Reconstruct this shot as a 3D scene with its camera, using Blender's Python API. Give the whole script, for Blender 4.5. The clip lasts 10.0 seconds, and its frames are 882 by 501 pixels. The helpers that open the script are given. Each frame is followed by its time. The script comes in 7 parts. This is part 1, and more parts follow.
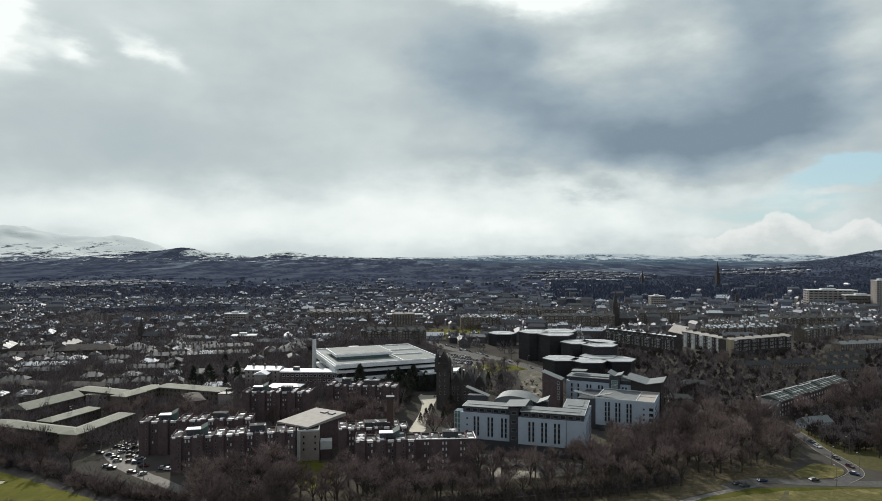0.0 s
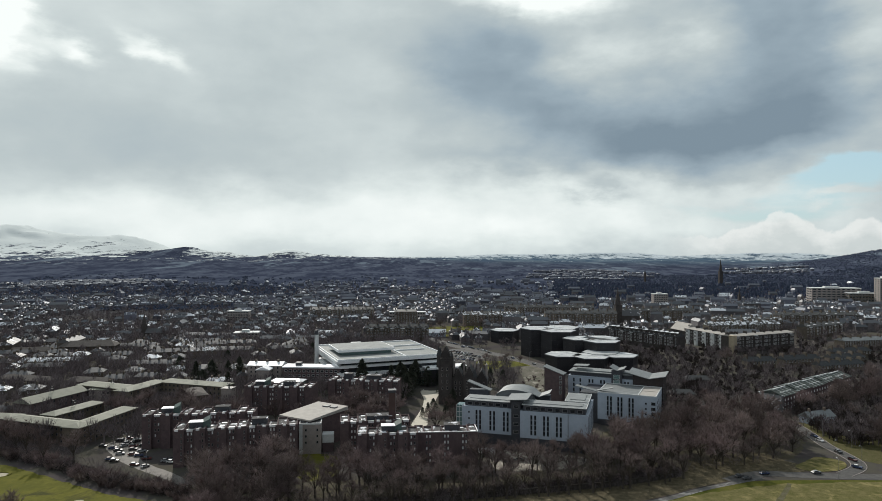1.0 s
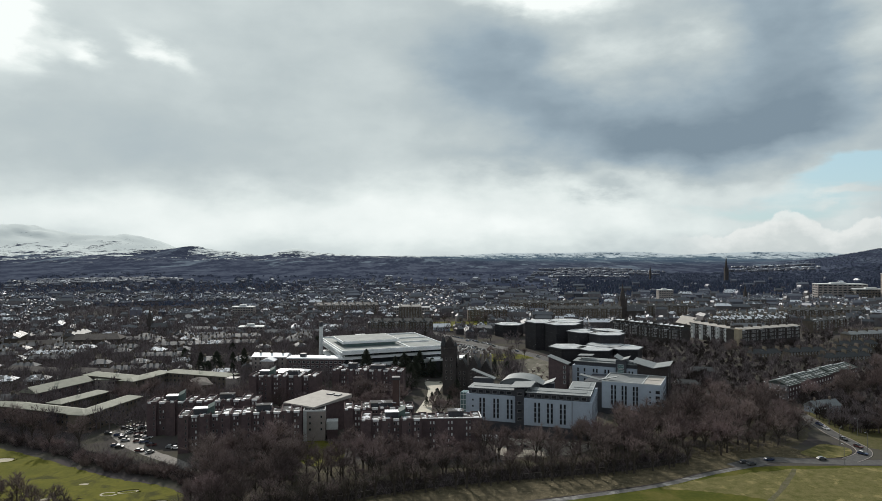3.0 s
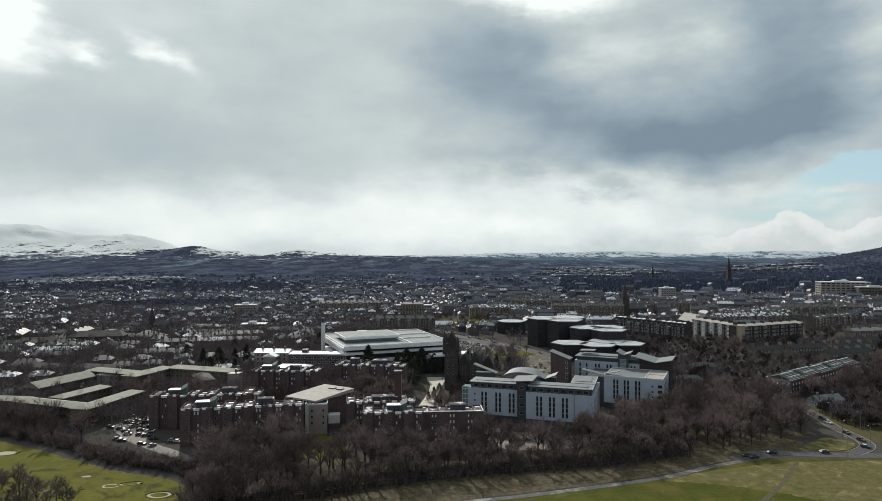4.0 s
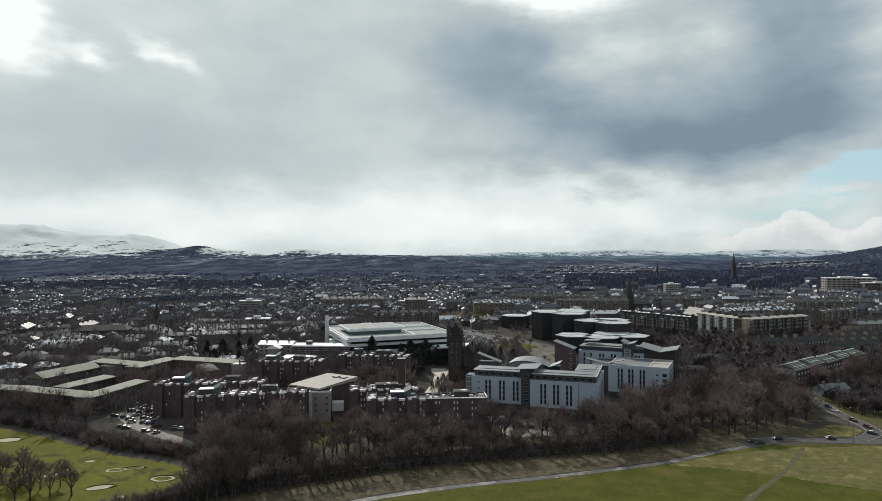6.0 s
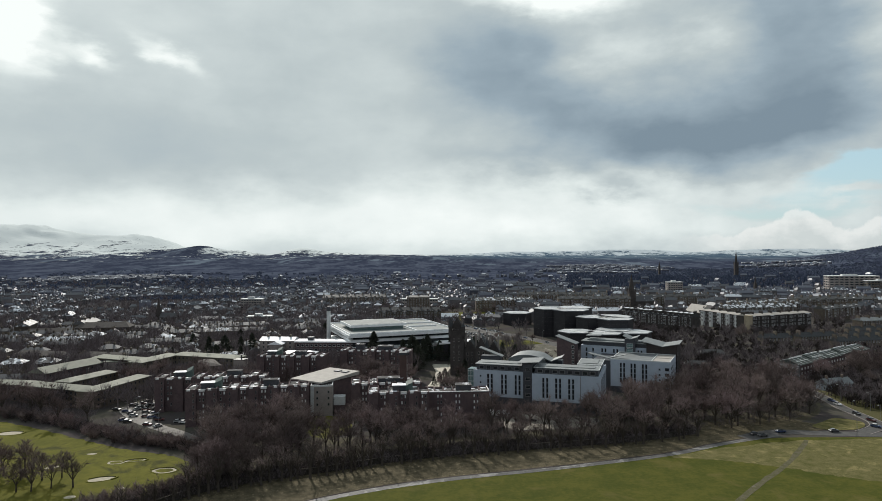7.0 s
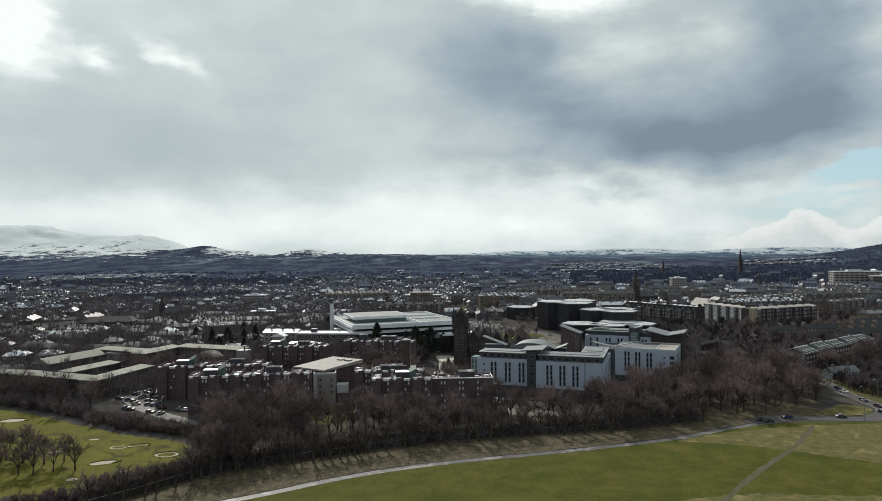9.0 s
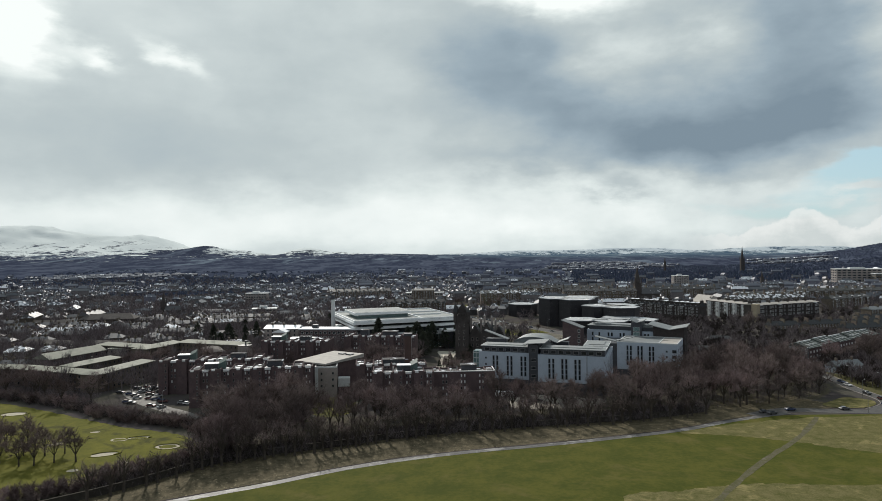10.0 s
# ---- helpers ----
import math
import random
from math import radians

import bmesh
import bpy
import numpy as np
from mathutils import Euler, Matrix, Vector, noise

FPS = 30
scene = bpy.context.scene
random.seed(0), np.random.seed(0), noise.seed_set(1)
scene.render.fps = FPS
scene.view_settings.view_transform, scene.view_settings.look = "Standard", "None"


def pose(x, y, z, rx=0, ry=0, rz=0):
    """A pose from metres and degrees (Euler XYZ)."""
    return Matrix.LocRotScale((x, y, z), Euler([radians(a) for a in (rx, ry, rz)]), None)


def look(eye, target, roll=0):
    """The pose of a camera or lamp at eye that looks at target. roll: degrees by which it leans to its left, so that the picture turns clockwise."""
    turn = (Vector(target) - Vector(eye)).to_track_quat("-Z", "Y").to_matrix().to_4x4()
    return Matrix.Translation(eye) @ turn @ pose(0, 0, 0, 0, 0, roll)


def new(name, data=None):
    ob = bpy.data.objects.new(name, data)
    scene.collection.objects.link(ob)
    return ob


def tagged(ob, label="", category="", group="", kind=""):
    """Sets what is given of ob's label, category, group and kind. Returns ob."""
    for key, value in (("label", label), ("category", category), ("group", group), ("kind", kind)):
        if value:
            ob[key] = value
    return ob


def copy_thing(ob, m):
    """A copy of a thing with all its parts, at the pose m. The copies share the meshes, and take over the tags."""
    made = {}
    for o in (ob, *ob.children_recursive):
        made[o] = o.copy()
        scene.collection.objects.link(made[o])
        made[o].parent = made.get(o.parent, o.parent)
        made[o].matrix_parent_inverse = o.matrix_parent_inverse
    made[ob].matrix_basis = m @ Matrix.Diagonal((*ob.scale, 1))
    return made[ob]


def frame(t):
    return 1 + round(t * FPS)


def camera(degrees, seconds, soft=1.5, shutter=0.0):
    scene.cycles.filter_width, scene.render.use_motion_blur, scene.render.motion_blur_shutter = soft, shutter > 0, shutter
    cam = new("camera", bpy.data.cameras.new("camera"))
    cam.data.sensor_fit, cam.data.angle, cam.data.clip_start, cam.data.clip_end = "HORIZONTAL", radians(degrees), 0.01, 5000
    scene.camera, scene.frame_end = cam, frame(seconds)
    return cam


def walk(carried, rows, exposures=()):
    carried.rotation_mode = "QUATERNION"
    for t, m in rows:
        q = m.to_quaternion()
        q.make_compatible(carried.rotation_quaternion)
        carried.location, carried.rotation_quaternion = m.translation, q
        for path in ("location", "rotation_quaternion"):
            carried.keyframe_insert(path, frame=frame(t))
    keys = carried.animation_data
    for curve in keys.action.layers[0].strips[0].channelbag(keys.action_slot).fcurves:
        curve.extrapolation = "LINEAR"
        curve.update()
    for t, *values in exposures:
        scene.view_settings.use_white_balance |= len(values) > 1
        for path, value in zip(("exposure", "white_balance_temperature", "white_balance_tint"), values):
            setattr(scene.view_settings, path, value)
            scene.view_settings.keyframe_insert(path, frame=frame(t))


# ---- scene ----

cam = camera(68.0, 10.0, soft=0.9)
# seconds, eye (m), yaw, pitch, roll (degrees): a drone that sinks almost straight down
PATH = [
    (0, 0.00, 0.00, 101.70, 0.000, -0.043, 0.000),
    (0.5, 0.19, -0.15, 100.17, 0.116, -0.051, 0.012),
    (1, 0.38, -0.26, 98.62, 0.229, -0.058, 0.025),
    (1.5, 0.55, -0.34, 97.08, 0.340, -0.063, 0.041),
    (2, 0.70, -0.38, 95.53, 0.447, -0.066, 0.058),
    (2.5, 0.85, -0.39, 93.98, 0.553, -0.068, 0.077),
    (3, 0.98, -0.37, 92.42, 0.655, -0.068, 0.098),
    (3.5, 1.10, -0.32, 90.86, 0.755, -0.066, 0.122),
    (4, 1.21, -0.23, 89.29, 0.853, -0.063, 0.148),
    (4.5, 1.31, -0.11, 87.72, 0.948, -0.058, 0.176),
    (5, 1.39, 0.05, 86.13, 1.040, -0.053, 0.206),
    (5.5, 1.46, 0.24, 84.54, 1.129, -0.045, 0.239),
    (6, 1.52, 0.46, 82.94, 1.215, -0.037, 0.274),
    (6.5, 1.57, 0.72, 81.33, 1.299, -0.028, 0.312),
    (7, 1.60, 1.01, 79.71, 1.379, -0.018, 0.351),
    (7.5, 1.63, 1.33, 78.08, 1.456, -0.007, 0.393),
    (8, 1.64, 1.69, 76.43, 1.531, 0.003, 0.437),
    (8.5, 1.63, 2.08, 74.78, 1.601, 0.014, 0.483),
    (9, 1.62, 2.51, 73.11, 1.668, 0.025, 0.531),
    (9.5, 1.59, 2.96, 71.42, 1.732, 0.035, 0.581),
    (10, 1.55, 3.45, 69.73, 1.791, 0.044, 0.633),
]
walk(cam, [(t, pose(x, y, z, 90 + pitch, roll, yaw)) for t, x, y, z, yaw, pitch, roll in PATH])

# ---- light: broken March cloud, low sun ahead and to one side ----
SUN_AZ, SUN_EL = -21.0, 33.0          # degrees from +y (clockwise), above the horizon
sun_data = bpy.data.lights.new("sun", "SUN")
sun_data.energy, sun_data.angle, sun_data.color = 3.7, radians(0.6), (1.0, 0.95, 0.87)
sun_ob = new("sun", sun_data)
_a, _e = radians(SUN_AZ), radians(SUN_EL)
sun_ob.matrix_world = look((0, 0, 300), (-math.sin(_a) * math.cos(_e) * 100, -math.cos(_a) * math.cos(_e) * 100, 300 - math.sin(_e) * 100))


class Nodes:
    """Short spellings for node trees."""

    def __init__(self, tree):
        self.tree = tree
        tree.nodes.clear()

    def add(self, kind):
        return self.tree.nodes.new(kind)

    def put(self, socket, value):
        if isinstance(value, bpy.types.NodeSocket):
            self.tree.links.new(value, socket)
        elif isinstance(value, (int, float)) and socket.type in ("RGBA", "VECTOR"):
            socket.default_value = (value, value, value, 1.0)[:len(socket.default_value)]
        elif isinstance(value, (tuple, list)) and socket.type == "RGBA":
            socket.default_value = (*value[:3], 1.0)
        else:
            socket.default_value = value

    def math(self, op, a, b=0.0, c=0.0, clamp=False):
        n = self.add("ShaderNodeMath")
        n.operation, n.use_clamp = op, clamp
        for s, v in zip(n.inputs, (a, b, c)):
            self.put(s, v)
        return n.outputs[0]

    def mix(self, f, a, b):
        n = self.add("ShaderNodeMix")
        n.data_type = "RGBA"
        self.put(n.inputs[0], f), self.put(n.inputs[6], a), self.put(n.inputs[7], b)
        return n.outputs[2]

    def noise(self, vec, scale, detail=4.0, rough=0.55, distort=0.0):
        n = self.add("ShaderNodeTexNoise")
        self.put(n.inputs["Vector"], vec)
        n.inputs["Scale"].default_value, n.inputs["Detail"].default_value = scale, detail
        n.inputs["Roughness"].default_value, n.inputs["Distortion"].default_value = rough, distort
        return n.outputs["Fac"]

    def step(self, v, lo, hi):
        n = self.add("ShaderNodeMapRange")
        n.interpolation_type = "SMOOTHSTEP"
        self.put(n.inputs[0], v)
        n.inputs[1].default_value, n.inputs[2].default_value = lo, hi
        return n.outputs[0]

    def vec(self, x, y, z=0.0):
        n = self.add("ShaderNodeCombineXYZ")
        for s, v in zip(n.inputs, (x, y, z)):
            self.put(s, v)
        return n.outputs[0]

    def xyz(self, v):
        n = self.add("ShaderNodeSeparateXYZ")
        self.put(n.inputs[0], v)
        return n.outputs


def build_sky():
    w = bpy.data.worlds.new("world")
    scene.world = w
    w.use_nodes = True
    N = Nodes(w.node_tree)
    way = N.add("ShaderNodeTexCoord").outputs["Generated"]
    x, y, z = N.xyz(way)
    az = N.math("ARCTAN2", x, y)
    el = N.math("DIVIDE", z, N.math("SQRT", N.math("ADD", N.math("MULTIPLY", x, x), N.math("MULTIPLY", y, y))))
    # the cloud deck: broad masses, billows and fine rags
    flow = N.vec(az, N.math("MULTIPLY", el, 1.9), 0.0)
    soft = N.noise(flow, 2.3, 3.0, 0.45)
    mid = N.noise(N.vec(az, N.math("MULTIPLY", el, 1.6), 2.0), 6.5, 5.0, 0.5, 0.12)
    fine = N.noise(N.vec(az, N.math("MULTIPLY", el, 1.7), 4.0), 17.0, 6.0, 0.55, 0.1)
    puff = N.noise(N.vec(az, N.math("MULTIPLY", el, 2.2), 3.1), 9.0, 7.0, 0.55, 0.2)
    wu = N.math("MULTIPLY", N.math("SUBTRACT", N.noise(N.vec(az, N.math("MULTIPLY", el, 2.0), 0.0), 6.0, 6.0, 0.55), 0.5), 0.22)
    wv = N.math("MULTIPLY", N.math("SUBTRACT", N.noise(N.vec(az, N.math("MULTIPLY", el, 2.0), 7.0), 6.0, 6.0, 0.55), 0.5), 0.11)
    az2, el2 = N.math("ADD", az, wu), N.math("ADD", el, wv)

    def bank(ca, ce, sa, se, turn=0.0):
        """A soft-edged bank of cloud or gap of sky round an azimuth and elevation, 0 to 1."""
        c, s = math.cos(radians(turn)), math.sin(radians(turn))
        da, de = N.math("SUBTRACT", az2, ca), N.math("SUBTRACT", el2, ce)
        p = N.math("ADD", N.math("MULTIPLY", da, c / sa), N.math("MULTIPLY", de, s / sa))
        q = N.math("ADD", N.math("MULTIPLY", da, -s / se), N.math("MULTIPLY", de, c / se))
        r = N.math("ADD", N.math("MULTIPLY", p, p), N.math("MULTIPLY", q, q))
        return N.math("EXPONENT", N.math("MULTIPLY", r, -1.0))

    sky = N.add("ShaderNodeTexSky")
    sky.sky_type = "NISHITA"
    sky.sun_disc, sky.sun_elevation, sky.sun_rotation = False, radians(SUN_EL), radians(SUN_AZ)
    clear = N.add("ShaderNodeMix")
    clear.data_type, clear.blend_type = "RGBA", "MULTIPLY"
    clear.inputs[0].default_value = 1.0
    N.put(clear.inputs[6], sky.outputs[0]), N.put(clear.inputs[7], (0.085, 0.085, 0.085))
    clear = clear.outputs[2]

    # thickness of the deck: pale where thin, slate blue where thick
    rag = N.math("ADD", 0.55, N.math("MULTIPLY", N.step(az, -0.15, 0.25), 0.75))
    thick = N.math("MULTIPLY", N.math("SUBTRACT", soft, 0.5), 0.34)
    thick = N.math("ADD", thick, N.math("MULTIPLY", N.math("MULTIPLY", N.math("SUBTRACT", mid, 0.5), 0.40), rag))
    thick = N.math("ADD", thick, N.math("MULTIPLY", N.math("MULTIPLY", N.math("SUBTRACT", fine, 0.5), 0.16), rag))
    thick = N.math("ADD", thick, N.math("ADD", 0.41, N.math("MULTIPLY", N.step(az, 0.10, 0.35), 0.06)))
    for args, k in (((0.17, 0.205, 0.20, 0.058, -24), 0.34), ((0.33, 0.152, 0.18, 0.034, 3), 0.26), ((0.47, 0.195, 0.20, 0.060, 0), 0.36), ((0.47, 0.29, 0.10, 0.09, 0), 0.36),
                    ((0.04, 0.30, 0.08, 0.09, -40), 0.18), ((0.235, 0.085, 0.05, 0.012, -8), 0.30), ((-0.42, 0.15, 0.35, 0.035, 0), 0.04), ((0.10, 0.135, 0.10, 0.02, 0), 0.14)):
        thick = N.math("ADD", thick, N.math("MULTIPLY", bank(*args), k))
    for args, k in (((-0.612, 0.285, 0.040, 0.050, 10), 0.75), ((-0.518, 0.268, 0.035, 0.013, -20), 0.40), ((-0.425, 0.277, 0.040, 0.013, -30), 0.36), ((0.150, 0.390, 0.09, 0.030, 0), 0.80),
                    ((0.27, 0.295, 0.08, 0.040, 10), 0.14), ((0.60, 0.26, 0.05, 0.10, 0), 0.12), ((-0.30, 0.045, 0.75, 0.044, 0), 0.33), ((0.30, 0.085, 0.30, 0.022, 0), 0.16), ((0.35, 0.030, 0.4, 0.03, 0), 0.10)):
        thick = N.math("SUBTRACT", thick, N.math("MULTIPLY", bank(*args), k))
    thick = N.math("MAXIMUM", N.math("MINIMUM", thick, 1.0), 0.0)
    ramp = N.add("ShaderNodeValToRGB")
    N.put(ramp.inputs[0], thick)
    ramp.color_ramp.elements[0].position, ramp.color_ramp.elements[0].color = 0.0, (0.95, 1.0, 0.98, 1)
    ramp.color_ramp.elements[1].position, ramp.color_ramp.elements[1].color = 1.0, (0.21, 0.28, 0.34, 1)
    for pos, col in ((0.22, (0.74, 0.81, 0.80)), (0.45, (0.50, 0.57, 0.585)), (0.72, (0.33, 0.415, 0.475))):
        e = ramp.color_ramp.elements.new(pos)
        e.color = (*col, 1)
    cloud = ramp.outputs[0]
    # gaps of clear sky low on one side, with a line of cumulus in them
    gap = N.math("ADD", bank(0.570, 0.100, 0.090, 0.021, 6), N.math("MULTIPLY", bank(0.46, 0.060, 0.18, 0.018, 1), 0.62))
    bars = N.noise(N.vec(az, N.math("MULTIPLY", el, 9.0), 8.0), 7.0, 4.0, 0.5)
    gap = N.math("SUBTRACT", gap, N.math("MULTIPLY", bank(0.56, 0.073, 0.06, 0.005, 0), 0.35))
    gap = N.step(N.math("ADD", gap, N.math("ADD", N.math("MULTIPLY", N.math("SUBTRACT", puff, 0.5), 0.4), N.math("MULTIPLY", N.math("SUBTRACT", bars, 0.5), 0.5))), 0.24, 0.72)
    pale = N.mix(0.62, clear, (0.50, 0.74, 0.84))
    col = N.mix(gap, cloud, pale)

    def hump(at, half):
        d = N.math("DIVIDE", N.math("SUBTRACT", az, at), half)
        return N.math("EXPONENT", N.math("MULTIPLY", N.math("MULTIPLY", d, d), -1.0))

    top = N.math("ADD", 0.017, N.math("ADD", N.math("MULTIPLY", hump(0.478, 0.036), 0.037), N.math("MULTIPLY", hump(0.575, 0.030), 0.026)))
    top = N.math("ADD", top, N.math("MULTIPLY", hump(0.425, 0.025), 0.010))
    top = N.math("ADD", top, N.math("MULTIPLY", N.math("SUBTRACT", N.noise(N.vec(az, N.math("MULTIPLY", el, 0.9), 1.0), 38.0, 7.0, 0.60), 0.5), 0.030))
    depth_in = N.math("SUBTRACT", top, el)
    heap = N.math("MULTIPLY", N.step(depth_in, -0.001, 0.004), N.step(az, 0.30, 0.42))
    body = N.math("ADD", N.step(depth_in, 0.004, 0.034), N.math("MULTIPLY", N.math("SUBTRACT", N.noise(N.vec(az, N.math("MULTIPLY", el, 1.4), 5.0), 42.0, 6.0, 0.58), 0.5), 1.8), clamp=True)
    col = N.mix(N.math("MULTIPLY", heap, 0.72), col, N.mix(body, (0.84, 0.86, 0.84), (0.60, 0.645, 0.64)))
    # unseen sky overhead and away from the sun, dimmed bluish to cut fill light
    dot = N.add("ShaderNodeVectorMath")
    dot.operation = "DOT_PRODUCT"
    N.put(dot.inputs[0], way)
    dot.inputs[1].default_value = (math.sin(_a) * math.cos(_e), math.cos(_a) * math.cos(_e), math.sin(_e))
    shade = N.math("ADD", 0.70, N.math("MULTIPLY", N.step(dot.outputs["Value"], -0.25, 0.42), 0.30))
    shade = N.math("MULTIPLY", shade, N.math("SUBTRACT", 1.0, N.math("MULTIPLY", N.step(z, 0.42, 0.80), 0.18)))
    shade = N.mix(shade, (0.03, 0.0, 0.12), (1.0, 1.0, 1.0))
    dim = N.add("ShaderNodeMix")
    dim.data_type, dim.blend_type = "RGBA", "MULTIPLY"
    dim.inputs[0].default_value = 1.0
    N.put(dim.inputs[6], col), N.put(dim.inputs[7], shade)
    col = dim.outputs[2]
    bg = N.add("ShaderNodeBackground")
    N.put(bg.inputs[0], col)
    bg.inputs[1].default_value = 1.0
    N.tree.links.new(bg.outputs[0], N.add("ShaderNodeOutputWorld").inputs[0])


build_sky()

# ---- materials ----
def material(name, a, b, scale=0.6, rough=0.85, metal=0.0, bump=0.3, bump_scale=None, per="", spread=0.0, c=None, c_at=(0.6, 0.72), c_scale=0.08, coords="Position", spec=0.5):
    """Two colours mixed by broad and fine noise, a third in stains, a tint by object or by island, and a fine relief."""
    m = bpy.data.materials.new(name)
    m.use_nodes = True
    N = Nodes(m.node_tree)
    if coords == "Position":
        vec = N.add("ShaderNodeNewGeometry").outputs["Position"]
    else:
        vec = N.add("ShaderNodeTexCoord").outputs[coords]
    f = N.math("ADD", N.math("MULTIPLY", N.noise(vec, scale, 5.0, 0.6), 0.6), N.math("MULTIPLY", N.noise(vec, scale * 6.3, 4.0, 0.6), 0.4))
    col = N.mix(N.step(f, 0.36, 0.64), a, b)
    if c:
        col = N.mix(N.step(N.noise(vec, c_scale, 5.0, 0.65, 0.5), *c_at), col, c)
    if per:
        if per == "object":
            r = N.add("ShaderNodeObjectInfo").outputs["Random"]
        else:
            r = N.add("ShaderNodeNewGeometry").outputs["Random Per Island"]
        hsv = N.add("ShaderNodeHueSaturation")
        N.put(hsv.inputs["Value"], N.math("ADD", 1.0 - spread, N.math("MULTIPLY", r, 2 * spread)))
        N.put(hsv.inputs["Hue"], N.math("ADD", 0.485, N.math("MULTIPLY", N.math("FRACT", N.math("MULTIPLY", r, 7.3)), 0.03)))
        N.put(hsv.inputs["Color"], col)
        col = hsv.outputs[0]
    p = N.add("ShaderNodeBsdfPrincipled")
    N.put(p.inputs["Base Color"], col)
    p.inputs["Metallic"].default_value, p.inputs["Specular IOR Level"].default_value = metal, spec
    N.put(p.inputs["Roughness"], N.math("ADD", rough - 0.08, N.math("MULTIPLY", f, 0.16), clamp=True))
    if bump:
        bp = N.add("ShaderNodeBump")
        bp.inputs["Strength"].default_value, bp.inputs["Distance"].default_value = bump, 0.1
        N.put(bp.inputs["Height"], N.noise(vec, bump_scale or scale * 5, 5.0, 0.65))
        N.put(p.inputs["Normal"], bp.outputs[0])
    N.tree.links.new(p.outputs[0], N.add("ShaderNodeOutputMaterial").inputs[0])
    return m


def snow_roof(name, slate, slate2, cover, per):
    """Slates or sheeting with thawing snow: how much lies differs from roof to roof."""
    m = bpy.data.materials.new(name)
    m.use_nodes = True
    N = Nodes(m.node_tree)
    geo = N.add("ShaderNodeNewGeometry")
    r = N.add("ShaderNodeObjectInfo").outputs["Random"] if per == "object" else geo.outputs["Random Per Island"]
    vec = geo.outputs["Position"]
    base = N.mix(N.math("FRACT", N.math("MULTIPLY", r, 5.7)), slate, slate2)
    base = N.mix(N.step(N.noise(vec, 1.4, 5.0), 0.35, 0.7), base, tuple(min(1.0, 1.5 * v) for v in slate))
    lay = N.math("ADD", N.noise(vec, 0.30, 6.0, 0.62), N.math("MULTIPLY", N.math("SUBTRACT", r, 1.0 - cover), 0.75))
    col = N.mix(N.step(lay, 0.53, 0.58), base, (0.86, 0.88, 0.91))
    p = N.add("ShaderNodeBsdfPrincipled")
    N.put(p.inputs["Base Color"], col)
    p.inputs["Roughness"].default_value, p.inputs["Specular IOR Level"].default_value = 0.5, 0.3
    bp = N.add("ShaderNodeBump")
    bp.inputs["Strength"].default_value, bp.inputs["Distance"].default_value = 0.4, 0.08
    N.put(bp.inputs["Height"], N.noise(vec, 3.0, 4.0))
    N.put(p.inputs["Normal"], bp.outputs[0])
    N.tree.links.new(p.outputs[0], N.add("ShaderNodeOutputMaterial").inputs[0])
    return m


